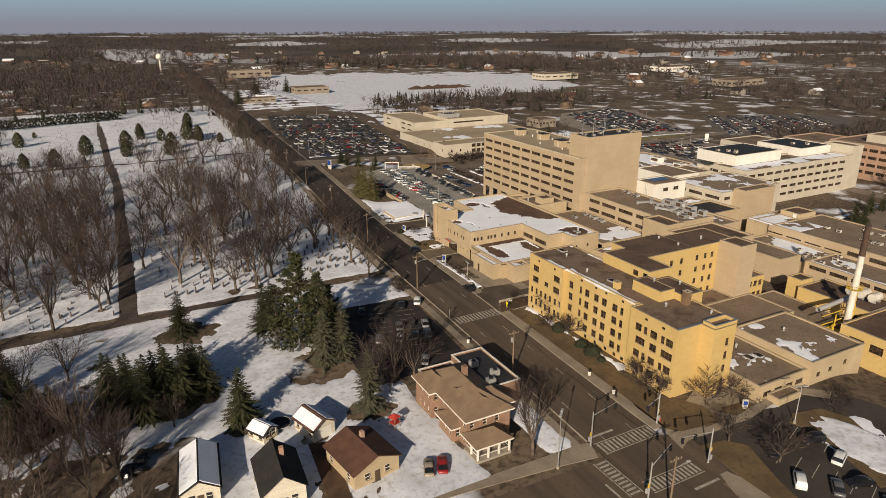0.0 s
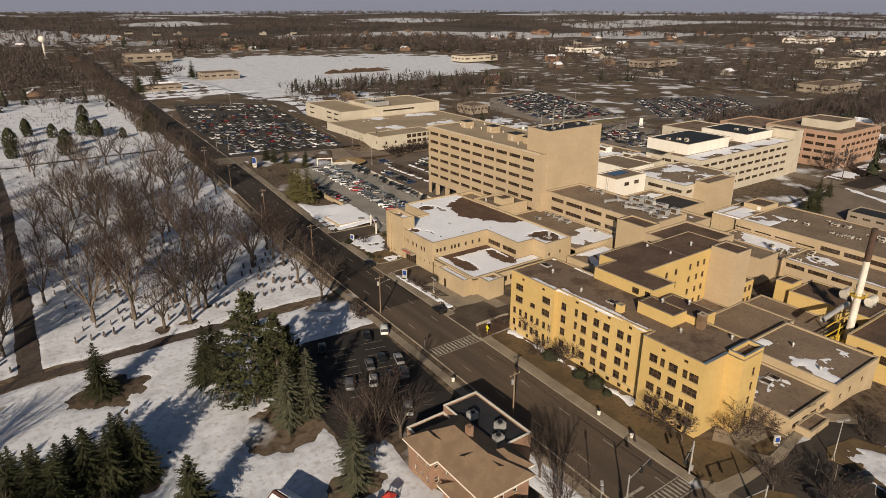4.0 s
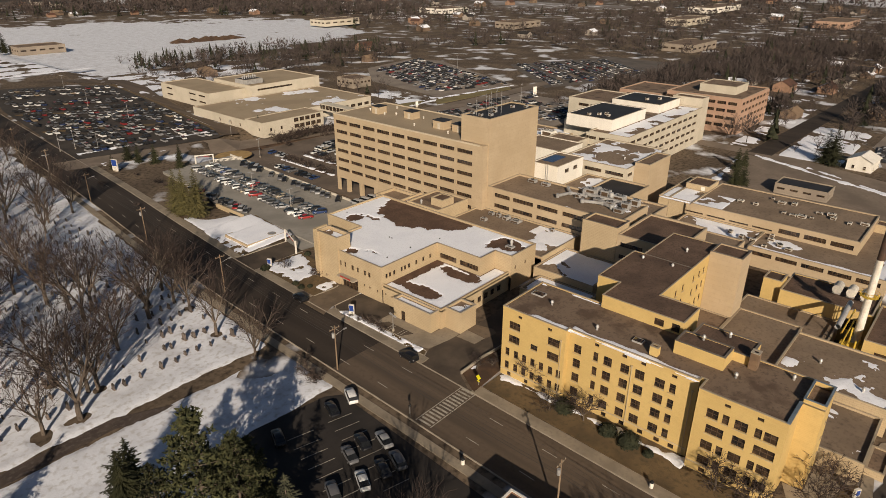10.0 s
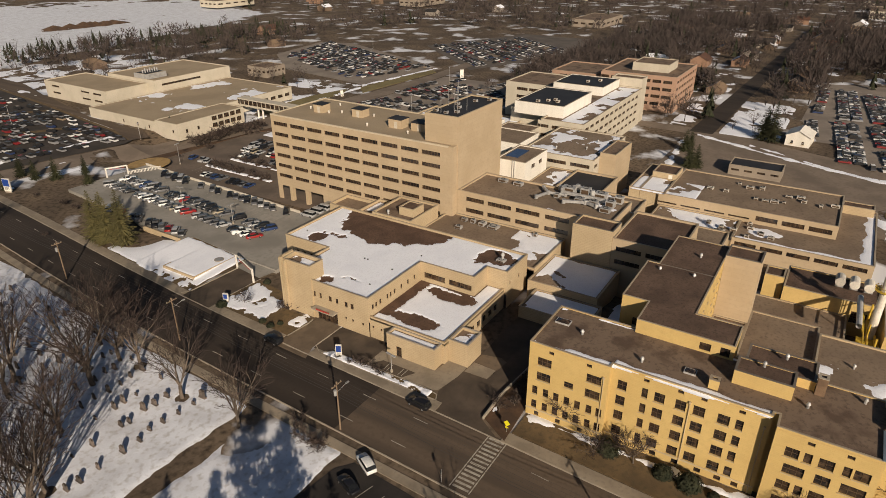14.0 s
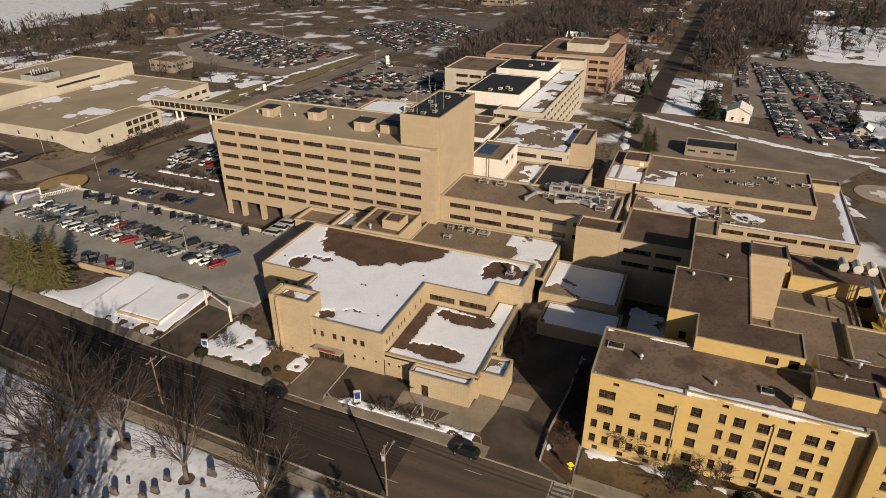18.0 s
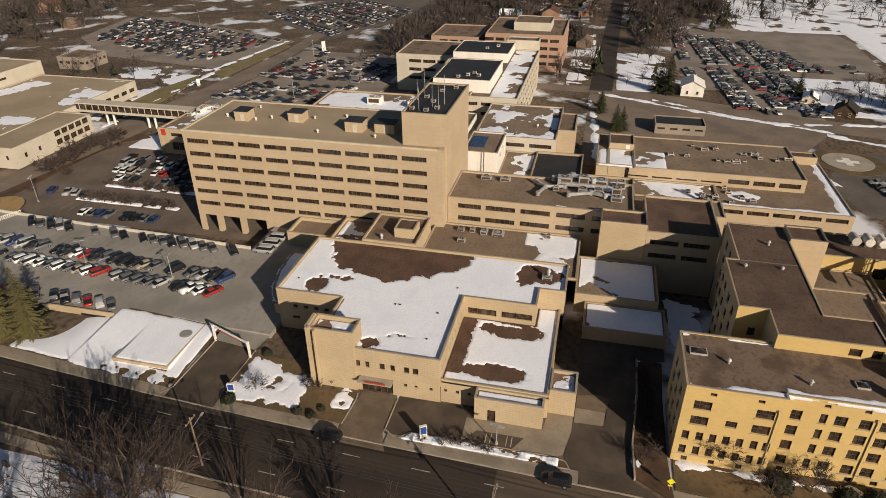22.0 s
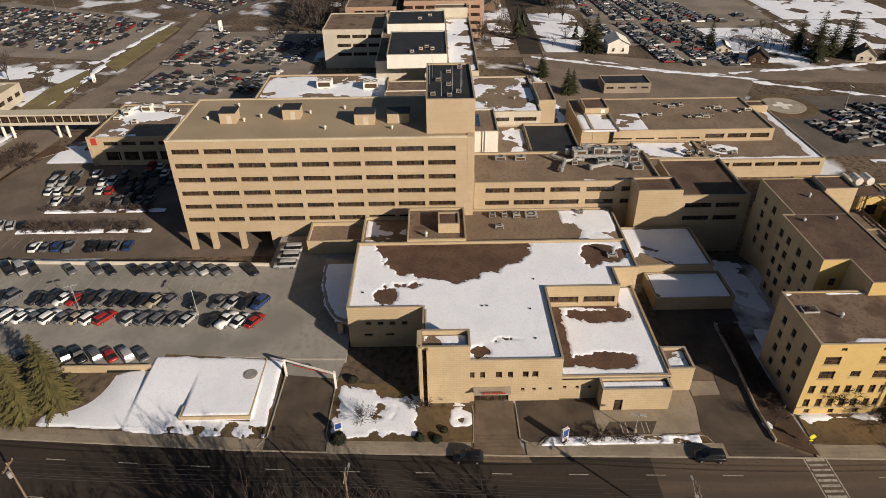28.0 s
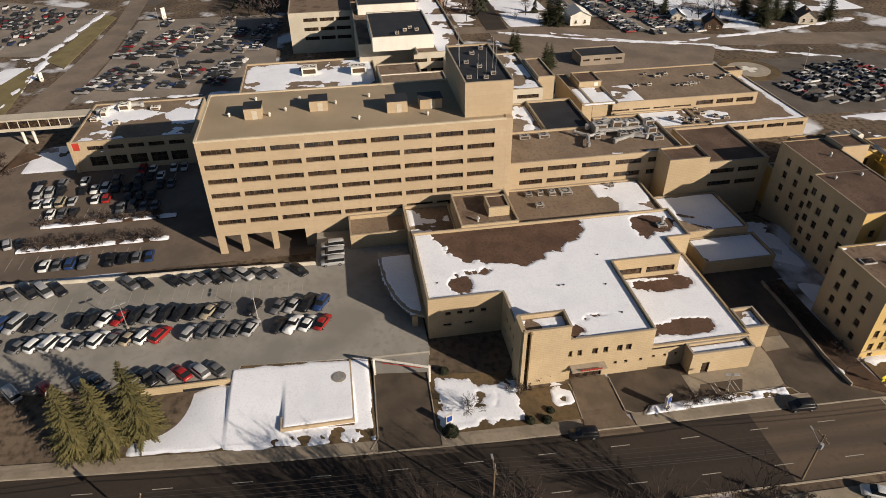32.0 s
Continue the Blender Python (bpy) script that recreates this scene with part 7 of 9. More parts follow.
for x, y, k, a in ((28.0, 131.0, 1.0, 20), (31.5, 127.5, 0.82, 130), (23.4, 134.5, 0.66, 230), (35.0, 131.0, 0.62, 60)):
    plant(PINE, x, y, 0, k, a, "pine_tree", "large dense white pine beside the car park", group="pines")
sp = "dark green spruce in a snowy yard"
for i, (x, y, h) in enumerate(((4.0, 151.5, 11.8), (25.0, 147, 12), (22.6, 144, 13), (-12.2, 120.8, 14), (-9.3, 118.5, 14), (-6.5, 117, 13), (-2.1, 119.8, 14), (1, 119.3, 13), (5.2, 121.5, 11), (2.8, 128, 10), (3.8, 124.5, 11.5), (-4, 124, 11), (-8.5, 123, 12), (-11.5, 126, 11), (-1.5, 126, 10), (-5.6, 121, 12), (-28.5, 129.5, 10.5), (-24.5, 123.2, 11), (-21.8, 122.0, 9.5), (-30.2, 138, 12), (-27.5, 117, 11), (-33, 126, 12), (-36, 132, 12), (9.6, 107.1, 12), (-31, 121, 12), (-38, 120, 13))):
    plant(SPRUCES[i % 3], x, y, 0, h / (13, 14, 12)[i % 3], tr.uniform(0, 360), "spruce_tree", sp, group="yard spruces")
for i, (x, y, h) in enumerate(((30.3, 120.8, 14.0), (34.6, 121.4, 14.5), (32.2, 99.2, 13.5))):
    plant(BLUES[i % 2], x, y, 0, h / (13, 14)[i % 2], tr.uniform(0, 360), "spruce_tree", "blue-green spruce at the edge of the yard", group="yard spruces")
for i, (x, y, h) in enumerate(((90.2, 257.5, 15.0), (91.0, 253.2, 15.2), (92.8, 248.6, 16.2), (93.5, 259.0, 12.5))):
    plant(OLIVES[i % 2], x, y, -0.3, h / (15.5, 16)[i % 2], tr.uniform(0, 360), "spruce_tree", "olive-green spruce beside the parking deck", group="deck spruces")
for i, (x, y, h, z) in enumerate(((107, 329, 8, 0), (120.5, 312.6, 7, 0), (114, 300, 7, 0), (174.1, 336.2, 8, -2), (175.6, 330.8, 7, -2), (108, 322, 7, 0), (112, 316, 8, 0), (97, 320, 6, 0), (269, 141, 9, -2.7), (249, 135, 10, -2.7), (301.5, 113.5, 17, -2.7), (304, 116.8, 14, -2.7), (277, 140.5, 7, -2.7), (283.4, 24.5, 15, -2.7), (286, -9, 14, -2.7), (250.5, 132.6, 9, -2.7), (307.5, 60, 12, -2.7), (293, 12.7, 15, -2.7), (291, 20, 19, -2.7), (296, 4, 17, -2.7), (300, 24, 15, -2.7), (114.5, 641, 19, -1), (152, 741, 18, -3), (191, 756, 18, -3))):
    plant(SPRUCES[i % 3], x, y, z, h / (13, 14, 12)[i % 3], tr.uniform(0, 360), "spruce_tree", "dark spruce standing near the car parks", group="scattered spruces")


def round_evergreen(seed, height, radius, mat):
    """Egg-shaped churchyard evergreen: a short stem and a close coat of small upright sprays."""
    r = random.Random(seed)
    crown = G()
    for _ in range(900):
        w, t = r.uniform(0, 6.283), r.uniform(0.04, 1.0)
        k = radius * math.sin(math.pi * min(1, 0.12 + 0.88 * t ** 0.8)) ** 0.6 * r.uniform(0.75, 1.05)
        c = Vector((k * math.cos(w), k * math.sin(w), height * t))
        s_ = Vector((-math.sin(w), math.cos(w), r.uniform(-0.4, 0.4))) * r.uniform(0.18, 0.34)
        crown.poly([c - s_, c + s_, c + Vector((math.cos(w) * 0.15, math.sin(w) * 0.15, r.uniform(0.4, 0.9)))])
    return G().tube((0, 0, -0.1), (0, 0, height * 0.8), 0.22, 0.08, 6).mesh("trunk", BARK), crown.mesh("crown", mat)


yew = cached(round_evergreen, 51, 8, 3.0, NEEDLE)
for x, y, h in ((-45.5, 503, 4), (-29.5, 386, 10), (-15, 420, 11), (-44, 392, 8), (30.6, 416, 10), (6.4, 429, 11), (50, 444, 9), (17, 480, 8), (-58, 402, 9), (79, 445, 12), (51, 505, 10), (16.7, 464, 8), (28, 451, 8), (43.6, 447, 12), (50, 438.6, 6.5), (60.7, 428, 6), (5.4, 403.6, 9), (27.6, 397, 9), (-51.6, 467, 9), (78.2, 435, 9), (74, 443, 8)):
    plant(yew, x, y, 0, h / 8, tr.uniform(0, 360), "yew_tree", "rounded dark evergreen among the graves", group="cemetery evergreens")
for x, y, h in ((88.5, 119.5, 8), (86.0, 106.0, 7.5), (84.5, 112, 6), (84.8, 82.5, 8), (85.0, 76.0, 8), (91.5, 69.8, 8), (98.5, 69.5, 6.5), (102, 68, 5), (86.0, 60, 7), (89, 52, 8), (112, 57, 5), (118, 59.5, 6), (85.8, 130, 4), (88.0, 197, 4.5)):
    plant(SMALLS[tr.randrange(2)], x, y, 0.1 if x < 100 else -1.5, h / 7.5, tr.uniform(0, 360), "ornamental_tree", "small bare ornamental tree by the old buildings", group="ornamental trees")
for i in range(16):
    plant(BUSH[i % 2], 88.5 + 1.3 * i, 128.5 + 0.09 * i + tr.uniform(-0.4, 0.4), 0.1, tr.uniform(0.6, 1.1), tr.uniform(0, 360), "bare_shrub", "twiggy leafless shrub in a planting bed", "shrub", "leafless shrubs")
for i in range(64):
    x0, x1, y0, y1, z = tr.choice(((95, 112, 268, 326, 0.0), (83, 91, 262, 330, 0.0), (153.4, 155.2, 257, 289, EZ), (163.6, 165.4, 257, 287, EZ), (153.4, 155.2, 257, 289, EZ), (145, 204, 304, 314, -2.6), (90, 95, 183, 190, 0.1), (82.8, 83.8, 143, 167, 0.1), (60, 66, 150, 160, 0.0)))
    plant(BUSH[tr.randrange(2)], tr.uniform(x0, x1), tr.uniform(y0, y1), z, tr.uniform(0.6, 1.3), tr.uniform(0, 360), "bare_shrub", "twiggy leafless shrub in a planting bed", "shrub", "leafless shrubs")


for i in range(30):
    f = i / 29
    plant(BUSH[i % 2], 168 + 34 * f + tr.uniform(-2, 2), 311.5 + 2.5 * math.sin(3.1 * f) + tr.uniform(-1.6, 1.6), -2.5, tr.uniform(1.3, 2.4), tr.uniform(0, 360), "bare_shrub", "tall reddish leafless shrub on the verge by the lower car park", group="verge shrubs", category="shrub")
for i in range(14):
    x, y0 = ((154.2, 258), (164.4, 258))[i % 2]
    plant(BUSH[i % 2], x + tr.uniform(-0.4, 0.4), y0 + 2.2 * i + tr.uniform(-0.8, 0.8), -2.5, tr.uniform(1.0, 1.8), tr.uniform(0, 360), "bare_shrub", "twiggy leafless shrub in a bed of the lower car park", group="bed shrubs", category="shrub")


def clipped_shrub(x, y, z, r, label="round clipped evergreen shrub against the old wing"):
    rr = random.Random(int(x * 10 + y))
    g = G()
    for _ in range(420):
        w, v = rr.uniform(0, 6.28), rr.uniform(0.0, 1.0)
        n = Vector((math.cos(w) * math.sqrt(1 - v * v), math.sin(w) * math.sqrt(1 - v * v), v))
        c = Vector((n.x * r, n.y * r, n.z * r * 0.9)) * rr.uniform(0.86, 1.05)
        s = n.orthogonal().normalized() * 0.2
        t = n.cross(s).normalized() * 0.2
        q = rr.uniform(0, 6.28)
        a, b = s * math.cos(q) + t * math.sin(q), t * math.cos(q) - s * math.sin(q)
        g.poly([c - a + n * rr.uniform(-.1, .1), c + b + n * rr.uniform(-.05, .18), c + a - b * 0.3])
    core = G()
    for i in range(8):
        for j in range(3):
            def sp_(i, j):
                w, v = 6.283 * i / 8, 0.9 * j / 3 * math.pi / 2
                return (0.86 * r * math.cos(w) * math.cos(v), 0.86 * r * math.sin(w) * math.cos(v), 0.8 * r * math.sin(v))
            core.poly([sp_(i, j), sp_(i + 1, j), sp_(i + 1, j + 1), sp_(i, j + 1)])
    t = thing("clipped_shrub", label, "shrub", "clipped shrubs", m=pose(x, y, z))
    part("inner_growth", core, BLACKGREEN, t)
    part("foliage", g, BLACKGREEN, t)


BLACKGREEN = material("dark_evergreen_foliage", (0.022, 0.026, 0.014), (0.035, 0.036, 0.018), big=1.0, rough=0.95)
for x, y, r in ((86.6, 110.4, 2.1), (86.2, 101.4, 1.7), (86.0, 97.4, 2.2), (85.5, 93.6, 0.9), (97.6, 199.5, 0.9), (84.5, 187.5, 0.8), (84.2, 184.8, 0.8), (84.5, 200.5, 1.3), (86, 183.6, 0.6)):
    clipped_shrub(x, y, 0.12, r, "round clipped evergreen shrub beside the pavement")

# hedge along the far cemetery edge
g = G()
hr_ = random.Random(3)
for i in range(2600):
    t = hr_.random()
    x, y = -150 + 160 * t, 528 + 46 * t
    z = hr_.uniform(0.3, 6.5)
    a = hr_.uniform(0, 6.28)
    c = Vector((x + hr_.uniform(-2, 2), y + hr_.uniform(-2, 2), z))
    d = Vector((math.cos(a), math.sin(a), 0)) * 0.9
    g.poly([c - d, c + d, c + Vector((hr_.uniform(-.5, .5), hr_.uniform(-.5, .5), 1.3))])
tagged(part("hedge", g, BLACKGREEN), "tall dark evergreen hedge bounding the cemetery", "hedge", kind="stuff")


# ---- woods and town beyond, in joined meshes ----
def north_field(X, Y):
    """Signed distance or so into the broad open snow field north of the offices."""
    f = 1e9
    for (xa, ya), (xb, yb) in zip(NORTH_FIELD, NORTH_FIELD[1:] + NORTH_FIELD[:1]):
        L_ = math.hypot(xb - xa, yb - ya)
        f = np.minimum(f, ((xb - xa) * (Y - ya) - (yb - ya) * (X - xa)) / L_)
    return f


NORTH_FIELD = [(212, 572), (430, 640), (555, 700), (690, 985), (455, 1190), (250, 1100), (180, 700)]
snow_sheet("north_snow_field", "broad open snow field with tracks and bare spoil heaps", 170, 700, 560, 1200, 5.0,
           lambda X, Y: (np.minimum(north_field(X, Y) * 0.05, 0.26) + 0.55 * fbm(X, Y, 60, 1.1) + 0.55 * fbm(X, Y, 16, 2.3) + np.minimum(ell(X, Y, 375, 735, 48, 17), 0) * 0.12).clip(-1, 1),
           lambda X, Y: gh(X, Y) - 6 * smooth(500, 1200, np.hypot(X, Y)) + 0.35, 0.2, GSNOW)
g = G()
hp = random.Random(4)
for i in range(28):
    cx, cy, rr_ = 375 + hp.uniform(-42, 42), 735 + hp.uniform(-9, 9), hp.uniform(6, 12)
    zz, hh = -5.0, hp.uniform(1.5, 3.8)
    rim_ = [(cx + rr_ * hp.uniform(0.8, 1.2) * math.cos(a), cy + 0.7 * rr_ * math.sin(a), zz) for a in np.linspace(0, 6.283, 11)[:-1]]
    for p, q in zip(rim_, rim_[1:] + rim_[:1]):
        g.poly([p, q, (cx, cy, zz + hh)])
tagged(part("spoil_heap", g, EARTH), "long low heaps of bare brown earth in the snow", "earth heap", kind="stuff")
KEEP_OUT = [(95, 210, 345, 600), (160, 262, 315, 450), (244, 350, 228, 330), (295, 545, 258, 465), (278, 445, 30, 110), (140, 300, -5, 325), (80, 150, -20, 340), (320, 375, 155, 230), (-2000, 80, 165, 380), (55, 90, 380, 700), (-60, 70, 60, 170), (240, 312, -80, 240), (-60, 90, 380, 600), (300, 470, 310, 330), (300, 460, -35, 30), (30, 84, 40, 70)]


def free(x, y):
    return not any(a < x < b and c < y < d for a, b, c, d in KEEP_OUT) and abs(y - 134) > 7 and float(north_field(x, y)) < -8


# greyer than TWIG: a little distance haze is mixed into the colour
FARTWIG = material("haze_greyed_twigs", (0.078, 0.060, 0.053), (0.050, 0.040, 0.036), big=0.05, fine=0.3, rough=1.0)


def far_tree_shape(seed, limbs, subs, twigs, wide):
    """One distant bare tree of unit height, as an array of slender triangles: trunk, limbs, branches and twigs."""
    r = random.Random(seed)
    tri = []

    def spike(a, b, w):
        d = (b - a)
        s = d.orthogonal().normalized() * w
        t = d.cross(s).normalized() * w
        tri.append((a - s, a + s, b))
        if w > 0.006 * wide:
            tri.append((a - t, a + t, b))
        return b

    base = Vector((0, 0, -0.05))
    fork = spike(base, Vector((0, 0, 0.5)), 0.016 * wide)
    for i in range(limbs):
        a = Vector((0, 0, r.uniform(0.16, 0.32)))
        w, e = 6.283 * i / limbs + r.uniform(-0.4, 0.4), r.uniform(0.1, 1.0)
        b = Vector((math.cos(w) * 0.46 * (1.1 - 0.75 * e), math.sin(w) * 0.46 * (1.1 - 0.75 * e), 0.42 + 0.55 * e))
        spike(a, b, 0.011 * wide)
        for j in range(subs):
            c = a.lerp(b, r.uniform(0.3, 0.95))
            d = c + Vector((r.uniform(-1, 1), r.uniform(-1, 1), r.uniform(-0.2, 1.0))).normalized() * r.uniform(0.12, 0.26)
            spike(c, d, 0.006 * wide)
            for _ in range(twigs):
                c2 = c.lerp(d, r.uniform(0.3, 1.0))
                spike(c2, c2 + Vector((r.uniform(-1, 1), r.uniform(-1, 1), r.uniform(-0.3, 0.9))).normalized() * r.uniform(0.07, 0.15), 0.005 * wide)
    return np.array([[tuple(p) for p in t] for t in tri]).reshape(-1, 3)


def puff_shape(seed, n, fine):
    """One far bare tree of unit height: a short trunk and a rounded haze of small twig triangles, densest near its rim."""
    r = random.Random(seed)
    tri = [((-0.02, 0, -0.05), (0.02, 0, -0.05), (0, 0, 0.5)), ((0, -0.02, -0.05), (0, 0.02, -0.05), (0, 0, 0.5))]
    for _ in range(n):
        w, e, q = r.uniform(0, 6.283), r.uniform(-0.8, 1.0), r.uniform(0.35, 1.0)
        k = math.sqrt(max(0.0, 1 - e * e)) * 0.44 * q
        c = Vector((k * math.cos(w), k * math.sin(w), 0.58 + 0.38 * e * q))
        d = (c - Vector((0, 0, 0.25)) + Vector((r.uniform(-1, 1), r.uniform(-1, 1), r.uniform(-1, 1))) * 0.3).normalized()
        s = d.orthogonal().normalized()
        s = (s * math.cos(w * 3) + d.cross(s) * math.sin(w * 3)) * fine * r.uniform(0.6, 1.3)
        L = r.uniform(0.12, 0.24)
        tri.append((tuple(c - s - d * L * 0.4), tuple(c + s - d * L * 0.4), tuple(c + d * L)))
    return np.array(tri).reshape(-1, 3)


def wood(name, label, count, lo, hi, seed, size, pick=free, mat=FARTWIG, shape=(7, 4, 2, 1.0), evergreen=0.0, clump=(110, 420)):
    """Distant bare trees scattered in clumps over a ring of land, with some evergreens among them."""
    r = random.Random(seed)
    shapes = [(far_tree_shape if len(shape) == 4 else puff_shape)(seed * 10 + i, *shape) for i in range(6)]
    made, ge = [], G()
    n = tries = 0
    while n < count and tries < count * (12 if pick is free else 160):
        tries += 1
        a = r.uniform(-0.75, 2.2)
        d = math.sqrt(r.uniform(lo * lo, hi * hi))
        x, y = d * math.cos(a), d * math.sin(a)
        if not pick(x, y) or fbm(np.array(x), np.array(y), clump[0], 5.0) + 0.5 * fbm(np.array(x), np.array(y), clump[1], 2.0) < r.uniform(-0.7, 0.35):
            continue
        n += 1
        z = float(gh(np.array(x), np.array(y))) - (6 * float(smooth(500, 1200, np.array(d))) * (1 - float(smooth(900, 3500, np.array(d)))) - float(smooth(900, 3500, np.array(d))) * 10)
        h = size * r.uniform(0.6, 1.2)
        if r.random() < evergreen:
            p = Vector((x, y, z))
            for _ in range(26):
                w, v = r.uniform(0, 6.28), r.uniform(0, 0.85)
                c = p + Vector((math.cos(w), math.sin(w), 0)) * (h * 0.22 * (1 - v)) + Vector((0, 0, h * v))
                s = Vector((-math.sin(w), math.cos(w), 0)) * (h * 0.10 * (1.1 - v))
                ge.poly([c - s, c + s - Vector((0, 0, 0.04 * h)), p + Vector((0, 0, h * (v + 0.22)))])
            continue
        w = r.uniform(0, 6.28)
        c, s = math.cos(w), math.sin(w)
        made.append(r.choice(shapes) @ np.array([[c, s, 0], [-s, c, 0], [0, 0, 1]]) * (h * r.uniform(0.85, 1.15), h * r.uniform(0.85, 1.15), h) + (x, y, z))
    v = np.concatenate(made)
    me = bpy.data.meshes.new(name)
    me.from_pydata(v.tolist(), [], np.arange(len(v)).reshape(-1, 3).tolist())
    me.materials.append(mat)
    tagged(new(name, me), label, "trees", kind="stuff")
    if ge.v:
        tagged(part(name + "_evergreen", ge, BLACKGREEN), "scattered dark evergreens among the bare trees", "trees", kind="stuff")


wood("near_woods", "bare street and garden trees of the surrounding town", 1150, 190, 620, 1, 13, shape=(8, 4, 3, 0.95), evergreen=0.08)
def east_side(x, y):
    """The streets east of the hospital, clear of car parks, snow fields, drives and buildings."""
    return ((104 < y < 128 and x > 374 or 148 < y < 262 and not (318 < x < 376 and y < 240)) and x > 312 and abs(y - 134) > 8 and not (x > 372 and y > 255)) or (470 < x < 640 and 66 < y < 128)


wood("street_trees", "tall bare trees along the residential street", 620, 312, 780, 11, 13.5, pick=east_side, shape=(110, 0.017), evergreen=0.1, clump=(60, 200))
wood("orchard_trees", "scattered bare trees on the snowy ground beside the street", 24, 290, 400, 12, 9, pick=lambda x, y: 306 < x < 374 and 112 < y < 133 or 284 < x < 340 and 18 < y < 52, shape=(8, 4, 3, 1.0), clump=(1500, 3000))
wood("field_edge_trees", "bare trees and evergreens around the open snow field", 150, 440, 800, 13, 13, pick=lambda x, y: 600 < x < 700 and -60 < y < 80 or 440 < x < 600 and 62 < y < 80 or 354 < x < 600 and -80 < y < -58, shape=(90, 0.018), evergreen=0.3, clump=(60, 200))
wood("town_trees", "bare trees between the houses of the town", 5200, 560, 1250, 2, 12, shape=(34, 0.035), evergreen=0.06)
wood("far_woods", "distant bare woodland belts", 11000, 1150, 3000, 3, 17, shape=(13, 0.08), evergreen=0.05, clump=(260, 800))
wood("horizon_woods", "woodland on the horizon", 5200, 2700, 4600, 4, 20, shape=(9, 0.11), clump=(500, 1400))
wood("west_woods", "dense bare woodland west and north of the cemetery", 2600, 300, 1300, 6, 14, pick=lambda x, y: x < 84 and (y > 560 - 0.3 * x or x < -125), shape=(44, 0.028), evergreen=0.06, clump=(900, 2000))
wood("north_grove", "grove of bare trees and spruces behind the offices", 260, 480, 760, 7, 11, pick=lambda x, y: 225 < x < 460 and abs(y - (600 - 0.28 * (x - 230))) < 26, shape=(8, 4, 3, 0.8), evergreen=0.35)
wood("snow_belt_trees", "belt of dark bare trees beyond the snow field", 1200, 1000, 1500, 8, 16, pick=lambda x, y: 300 < x < 900 and y > 1180 - 0.9 * (x - 430), shape=(30, 0.045), evergreen=0.12, clump=(300, 900))


# ---- houses by the main road ----
def gable_house(name, label, x, y, z, w, l, eave, ridge, turn, wall, roof, snow=0.0, chimney=True, garage=False, category="house"):
    """Gabled house: ridge along its length; walls with windows, thick overhanging roof slopes, door and chimney."""
    t = thing(name, label, category, m=pose(x, y, z, 0, 0, turn))
    hw, hl = w / 2, l / 2
    g = G()
    for sx in (-1, 1):
        q = [(sx * hw, -hl, -0.3), (sx * hw, hl, -0.3), (sx * hw, hl, eave), (sx * hw, -hl, eave)]
        g.poly(q if sx > 0 else q[::-1])
    for sy in (-1, 1):
        q = [(-hw, sy * hl, -0.3), (hw, sy * hl, -0.3), (hw, sy * hl, eave), (0, sy * hl, ridge), (-hw, sy * hl, eave)]
        g.poly(q if sy < 0 else q[::-1])
    part("wall", g, wall, t)
    o = 0.45
    k = (ridge - eave) / hw
    for sx in (-1, 1):
        g = G()
        a, b = (sx * (hw + o), eave - k * o), (sx * 0.0, ridge)
        top = [(a[0], -hl - o, a[1] + 0.16), (a[0], hl + o, a[1] + 0.16), (b[0], hl + o, b[1] + 0.16), (b[0], -hl - o, b[1] + 0.16)]
        bot = [(p[0], p[1], p[2] - 0.16) for p in top]
        for f in ((top if sx > 0 else top[::-1]), (bot[::-1] if sx > 0 else bot)):
            g.poly(f)
        for i in range(4):
            j = (i + 1) % 4
            g.poly([bot[i], bot[j], top[j], top[i]])
        part("roof_slope", g, roof, t)
        if snow > 0:
            g = G()
            a2 = (a[0] * (1 - 0.1), a[1] + 0.1 * (b[1] - a[1]) + 0.17)
            b2 = (b[0] + sx * hw * (1 - snow), b[1] - k * hw * (1 - snow) + 0.17)
            up = 0.14
            tp = [(a2[0], -hl - 0.2, a2[1] + up), (a2[0], hl + 0.2, a2[1] + up), (b2[0], hl + 0.1, b2[1] + up), (b2[0], -hl - 0.1, b2[1] + up)]
            bt = [(p[0], p[1], p[2] - up) for p in tp]
            g.poly(tp if sx > 0 else tp[::-1])
            for i in range(4):
                j = (i + 1) % 4
                g.poly([bt[i], bt[j], tp[j], tp[i]])
            part("snow_slab", g, SNOW, t, "slab of snow on the roof")
    for sy in (-1, 1):
        for u in (-hw * 0.45, hw * 0.45):
            if garage and sy < 0:
                continue
            window(t, window_mesh(1.0, 1.3, 1, 2, WHITE, GLASS), pose(u - 0.5 * (1 if sy < 0 else -1), sy * (hl + 0.03), 1.0, 0, 0, 0 if sy < 0 else 180))
    for sx in (-1, 1):
        for u in np.linspace(-hl * 0.6, hl * 0.6, max(2, int(l / 4))):
            window(t, window_mesh(1.0, 1.2, 1, 2, WHITE, GLASS), pose(sx * (hw + 0.03), u + (-0.5 if sx > 0 else 0.5), 1.0, 0, 0, 90 if sx > 0 else -90))
    if garage:
        part("garage_door", G().box(-w * 0.33, w * 0.33, -hl - 0.05, -hl - 0.01, 0, 2.2), WHITE, t, "white panelled door")
    else:
        part("door", G().box(-0.5, 0.5, -hl - 0.06, -hl - 0.01, 0, 2.05), FRAME, t)
    if chimney:
        part("chimney", G().box(0.5, 1.2, hl * 0.2, hl * 0.2 + 0.7, ridge - 1.0, ridge + 0.9), PINK, t)
    return t


